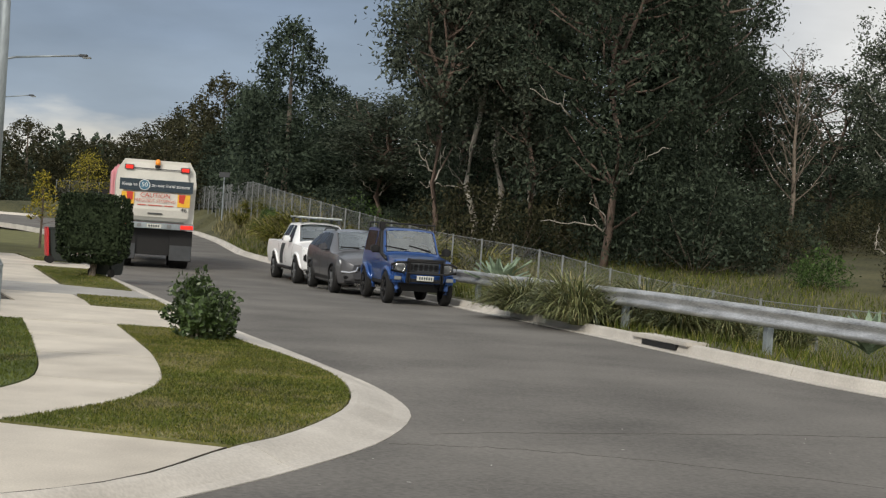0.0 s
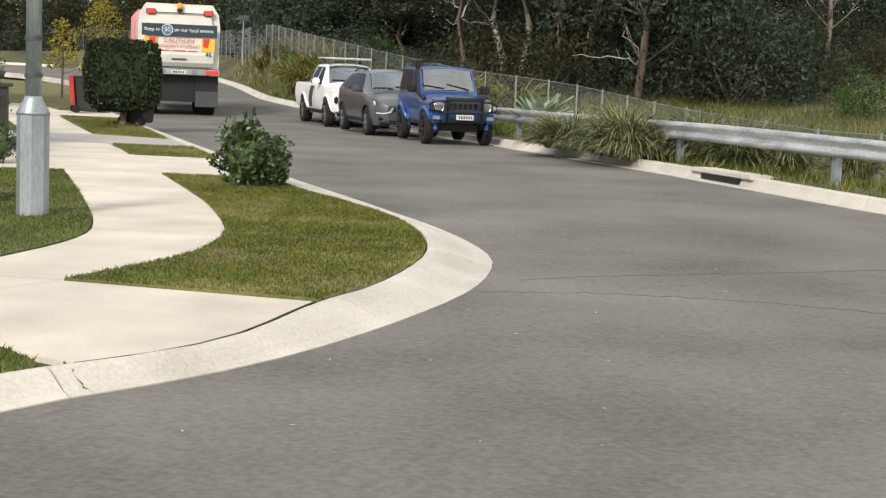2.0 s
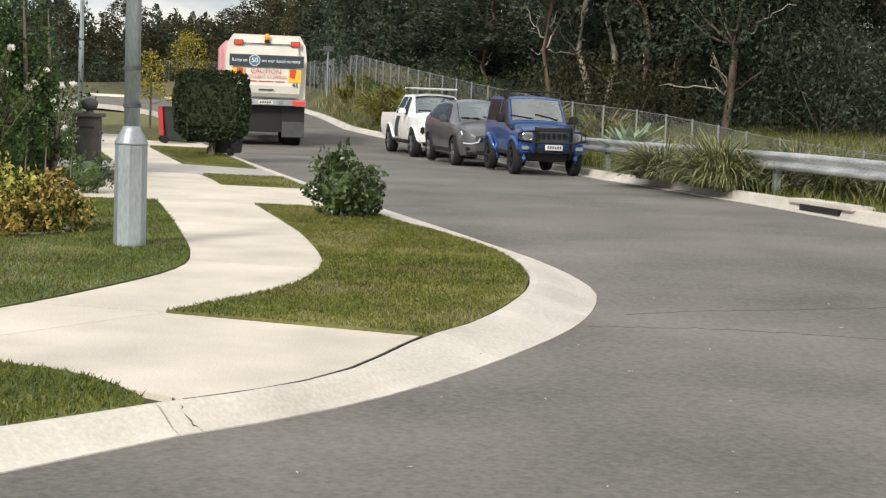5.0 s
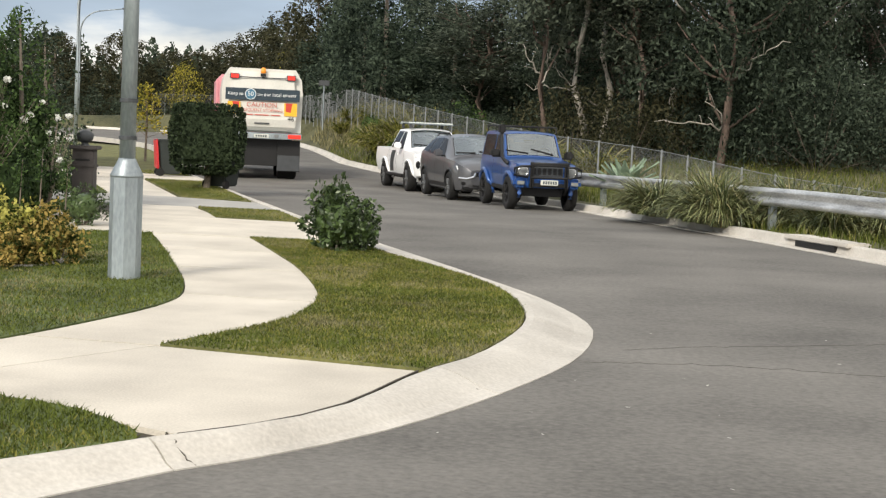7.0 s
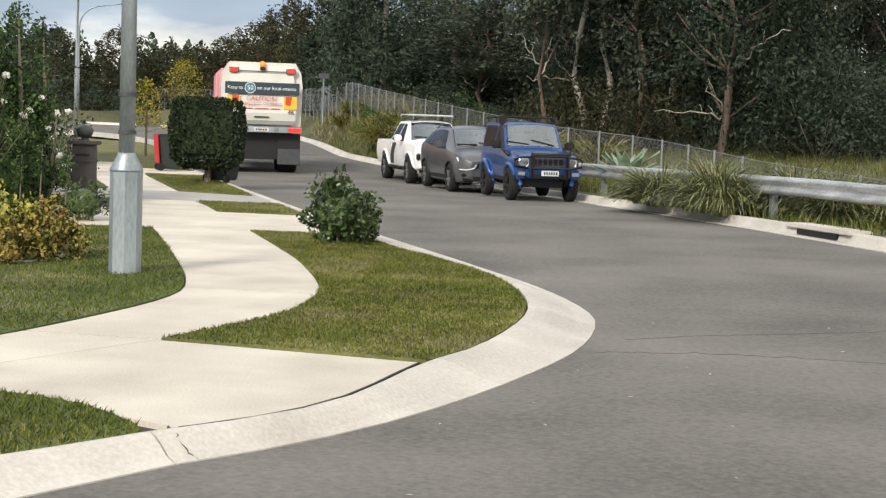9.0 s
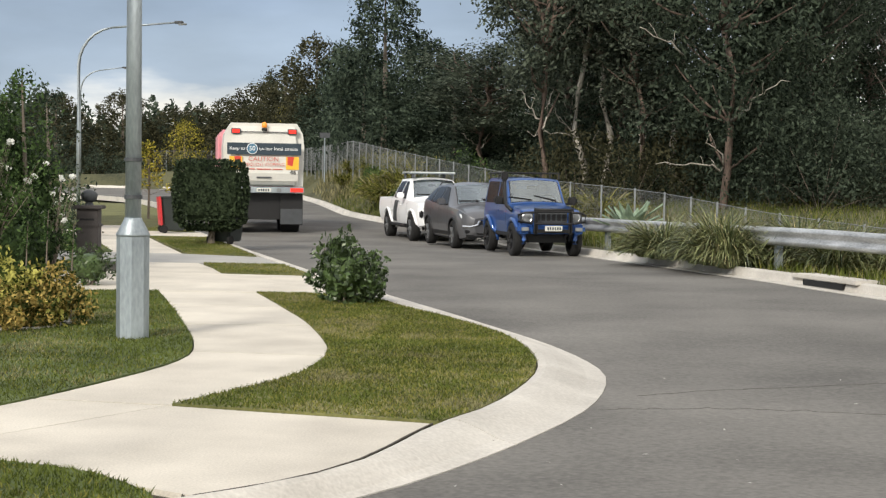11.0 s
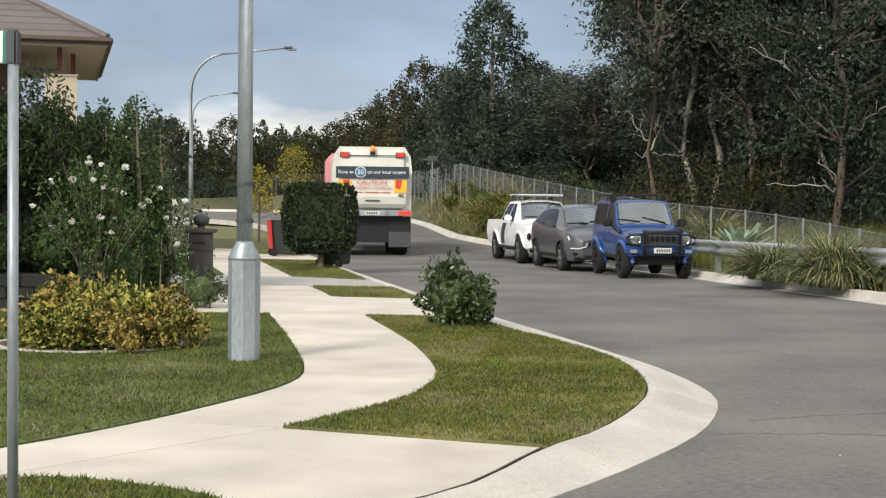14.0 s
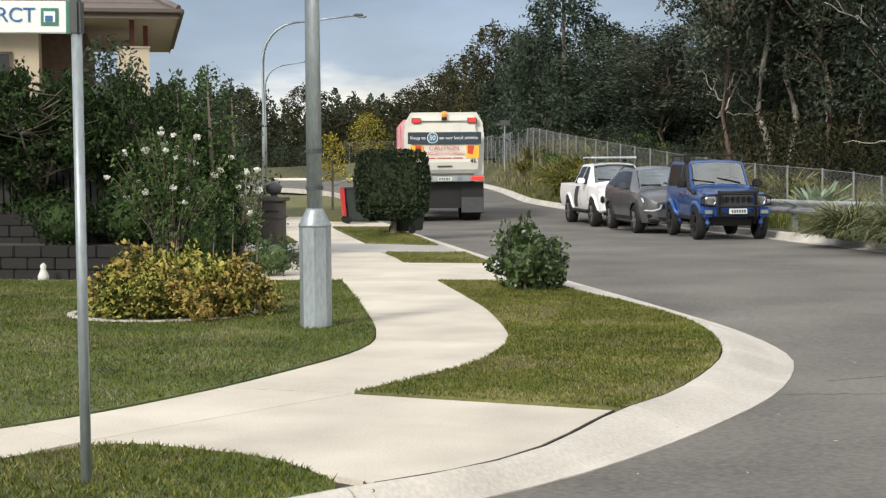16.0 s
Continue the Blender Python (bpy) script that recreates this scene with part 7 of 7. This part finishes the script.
t1 = tussock(pose(3.3, 27.75, 0.1), 71, 0.62, 0.86, 900, "arching dark green strappy tussock spilling over the kerb", M["tuss"], w=0.028)
for x, y, rz, q in ((2.55, 29.9, 90, (1.0, 0.8)), (2.3, 30.6, 30, (0.9, 0.72)), (3.45, 27.3, 300, (0.75, 0.85)), (3.55, 28.0, 260, (0.7, 0.9)), (3.05, 28.6, 150, (0.7, 0.7))):
    place(t1, x, y, 0.08, rz, q)
t3 = tussock(pose(4.6, 27.4, 0.15), 74, 0.8, 0.85, 700, "straw-tipped green tussock behind the guard rail", M["tuss"], w=0.024)
for x, y, rz, q in ((5.1, 26.4, 60, (0.9, 0.9)), (4.3, 28.6, 200, (0.9, 0.85)), (5.9, 26.2, 310, (0.8, 0.75)), (6.8, 25.4, 20, (0.7, 0.7)), (5.4, 27.6, 130, (1.0, 0.9)), (3.6, 30.2, 10, (0.8, 0.8))):
    place(t3, x, y, 0.05, rz, q)
t2 = tussock(pose(-1.0, 47.5, 0.1), 72, 0.9, 0.72, 380, "full olive green grass tussock on the bank", M["blade"], w=0.05)
for k in range(52):
    y = 45 + 33 * rs.uniform(0, 1) ** 1.2
    e = float(np.interp(y, KR[:, 1], KR[:, 0]))
    x = e + rs.uniform(0.8, 4.4)
    s = rs.uniform(0.8, 1.45)
    place(t2, x, y, float(bank_z(x, y)), rs.uniform(0, 360), (s, s))
lb = shrub("bank_shrub", pose(-0.2, 44.5, 0.1), 73, (0.7, 0.7, 0.45), M["leafgreen"], "low green shrub on the bank", 1200, 0.1, "shrub", "bank shrubs", stem=False)
for k in range(8):
    y = rs.uniform(47, 70)
    x = float(np.interp(y, KR[:, 1], KR[:, 0])) + rs.uniform(0.8, 3)
    place(lb, x, y, float(bank_z(x, y)), rs.uniform(0, 360), rs.uniform(0.6, 1.1))


def agave_plant(m, label, L, n=22):
    rng = np.random.default_rng(81)
    t = thing("agave", m, label, "agave", "agaves")
    for k in range(n):
        a = k * 2.4
        el = math.radians(32 + 50 * (k / n))
        ll = L * rng.uniform(0.8, 1.05)
        V, F = [], []
        for i, (u, w) in enumerate(((0, 0.07), (0.25, 0.13), (0.6, 0.105), (1.0, 0.006))):
            e2 = el - 0.25 * u
            c = Vector((math.cos(e2) * ll * u, 0, math.sin(e2) * ll * u + 0.02))
            V += [c + Vector((0, -w, 0.02)), c + Vector((0.02, 0, -0.012)), c + Vector((0, w, 0.02))]
        for i in range(3):
            F += [(3 * i, 3 * i + 1, 3 * i + 4, 3 * i + 3), (3 * i + 1, 3 * i + 2, 3 * i + 5, 3 * i + 4)]
        ob = mesh_ob("leaf", V, F, M["agave"], t)
        ob.rotation_euler = (0, 0, a)
    return t


agv = agave_plant(pose(2.1, 34.8, 0.25), "grey-green agave behind the guard rail", 1.0)
place(agv, 7.6, 23.6, 0.15, 40, (0.8, 0.8))
place(agv, 9.6, 21.5, 0.0, 140, (0.7, 0.7))

# ---- grasses ----
def grass(name, P, h, w, material, label, lean=0.7):
    ob = quads_ob(name, blades(P, h, w, np.random.default_rng(len(P)), lean), None, material)
    return tagged(ob, label, "grass", kind="stuff")


rng = np.random.default_rng(90)
for name, o, dens, h, lush in LAWNS:
    lo, hi = o.min(0), o.max(0)
    lo, hi = np.maximum(lo, (-11, 3)), np.minimum(hi, (4, 46))
    n = int((hi - lo).prod() * dens * 1.7)
    P = rng.uniform(lo, hi, (n, 2))
    P = P[inside(o, P)]
    patch = np.array([noise.noise(Vector((x * 0.9, y * 0.9, 3.0))) + 0.7 * noise.noise(Vector((x * 3.4, y * 3.4, 7.0))) for x, y in P]) if len(P) else np.zeros(0)
    pick = rng.uniform(-0.55, 0.55, len(P)) + patch
    Z = np.full((len(P), 1), 0.008)
    P = np.concatenate([P, Z], 1)
    thr = lush - 0.5
    A, B, D = P[(pick < 0.5) & (pick >= thr)], P[pick < thr], P[pick >= 0.5]
    for suffix, Q, mt in (("grass_green", A, "blade"), ("grass_lush", B, "bladedark"), ("grass_dry", D, "dryblade")):
        if len(Q) > 20:
            grass(suffix, Q, h * 0.6, 0.011, M[mt], "short mown grass blades", 1.5)
# long grass on the far verge and bank
n = 70000
yy = rng.uniform(11, 75, n)
off = 0.38 + 15 * rng.uniform(0, 1, n) ** 1.7
xx = np.interp(yy, KR[:, 1], KR[:, 0]) + off
P = np.stack([xx, yy, bank_z(xx, yy)], 1)
P = P[(off > 0.95) | (rng.uniform(0, 1, n) < 0.35)]
n = len(P)
k = rng.uniform(0, 1, n)
grass("verge_grass_lush", P[k < 0.72], 0.2, 0.025, M["bladedark"], "rough green verge weeds", 0.8)
grass("verge_grass_green", P[(k >= 0.72) & (k < 0.9)], 0.22, 0.025, M["blade"], "long rough green verge grass", 0.8)
grass("verge_grass_dry", P[k >= 0.9], 0.28, 0.016, M["dryblade"], "long dry seeding grass on the verge", 0.8)
# dry grass on the bank at the fence
yy = rng.uniform(38, 84, 16000)
xx = np.interp(yy, FL[::-1, 1] if FL[0, 1] > FL[-1, 1] else FL[:, 1], FL[::-1, 0] if FL[0, 1] > FL[-1, 1] else FL[:, 0]) + rng.uniform(-0.8, 4.2, 16000)
grass("bank_grass_dry", np.stack([xx, yy, bank_z(xx, yy)], 1), 0.34, 0.04, M["dryblade"], "pale dry grass on the bank at the fence", 0.8)

# pale litter and leaf bits on the road
lt = thing("road_litter", Matrix(), "scattered pale leaf scraps on the asphalt", "litter", kind="stuff")
P = np.stack([rng.uniform(-0.5, 5, 46), rng.uniform(7.5, 15, 46), np.zeros(46)], 1)
P[:, 2] = road_z(P[:, 0], P[:, 1]) + 0.006
Q = leaf_quads(P, 0.035, rng, 0.4, 0)
Q[:, :, 2] = Q[:, :, 2] * 0.2 + P[:, None, 2] * 0.8
quads_ob("scraps", Q, None, M["litter"], lt)

# cracks and seams: thin dark fillings lying on the surface
def crack(name, pts, width, label):
    bm = bmesh.new()
    rows = []
    for i, (x, y, z) in enumerate(pts):
        a, b = Vector(pts[max(i - 1, 0)]), Vector(pts[min(i + 1, len(pts) - 1)])
        d = (b - a).normalized()
        s_ = Vector((-d.y, d.x, 0)) * width * (0.3 + 0.7 * math.sin(math.pi * (i + 0.5) / len(pts)))
        p = Vector((x, y, z))
        rows.append([bm.verts.new(p - s_), bm.verts.new(p + s_), bm.verts.new(p + s_ - Vector((0, 0, 0.02))), bm.verts.new(p - s_ - Vector((0, 0, 0.02)))])
    for a, b in zip(rows, rows[1:]):
        for q in range(4):
            bm.faces.new((a[q], a[(q + 1) % 4], b[(q + 1) % 4], b[q]))
    ob = part(name, bm, M["tar"] if "road" in name else M["joint"], None)
    return tagged(ob, label, "crack", kind="structure")


def wiggle(line, n, amp, zf):
    L_ = resample(smooth_line(line, 0.1), n)
    return [(x + rng.normal(0, amp), y + rng.normal(0, amp), zf(x, y)) for x, y in L_]


KIr, KOr = resample(KI, N), resample(KO, N)


def kerb_surface(x, y):
    """Height of the roll kerb's top at a plan point."""
    p, best = np.array((x, y)), (9e9, 0, 0)
    for k_ in range(0, N):
        d = KOr[k_] - KIr[k_]
        u_ = float(np.clip((p - KIr[k_]) @ d / (d @ d), 0, 1))
        e_ = float(np.linalg.norm(KIr[k_] + u_ * d - p))
        if e_ < best[0]:
            best = (e_, u_, k_)
    w_ = float(np.interp(best[1], [0, 0.12, 0.3, 0.5, 0.72, 0.92, 1], [0, 0, 0.12, 0.42, 0.8, 1, 1]))
    return 0.012 * (1 - w_) + (float(road_z(x, y)) + 0.006) * w_


for nm, line in (("kerb_crack_1", [(-1.13, 8.6), (-1.05, 8.47), (-0.98, 8.42), (-0.93, 8.40)]), ("kerb_crack_2", [(-0.06, 11.2), (0.0, 10.98), (0.1, 10.84), (0.28, 10.76)])):
    crack(nm, wiggle(line, 16, 0.004, lambda x, y: kerb_surface(x, y) + 0.001), 0.0018, "thin dark crack across the roll kerb")
crack("road_seam_1", wiggle([(1.15, 13.0), (1.88, 13.45), (2.57, 13.78), (3.14, 14.05), (5.2, 14.9), (8.0, 15.6)], 60, 0.02, lambda x, y: float(road_z(x, y)) + 0.003), 0.006, "faint sealed seam in the asphalt")
crack("road_seam_2", wiggle([(0.9, 12.3), (1.8, 12.5), (3.0, 12.4), (4.6, 11.9)], 40, 0.03, lambda x, y: float(road_z(x, y)) + 0.003), 0.004, "faint dark seam in the asphalt")
crack("kerb_joint", [(x - 0.035, y + 0.02, 0.006) for x, y in kin], 0.007, "dirt-filled joint between ramp and kerb")
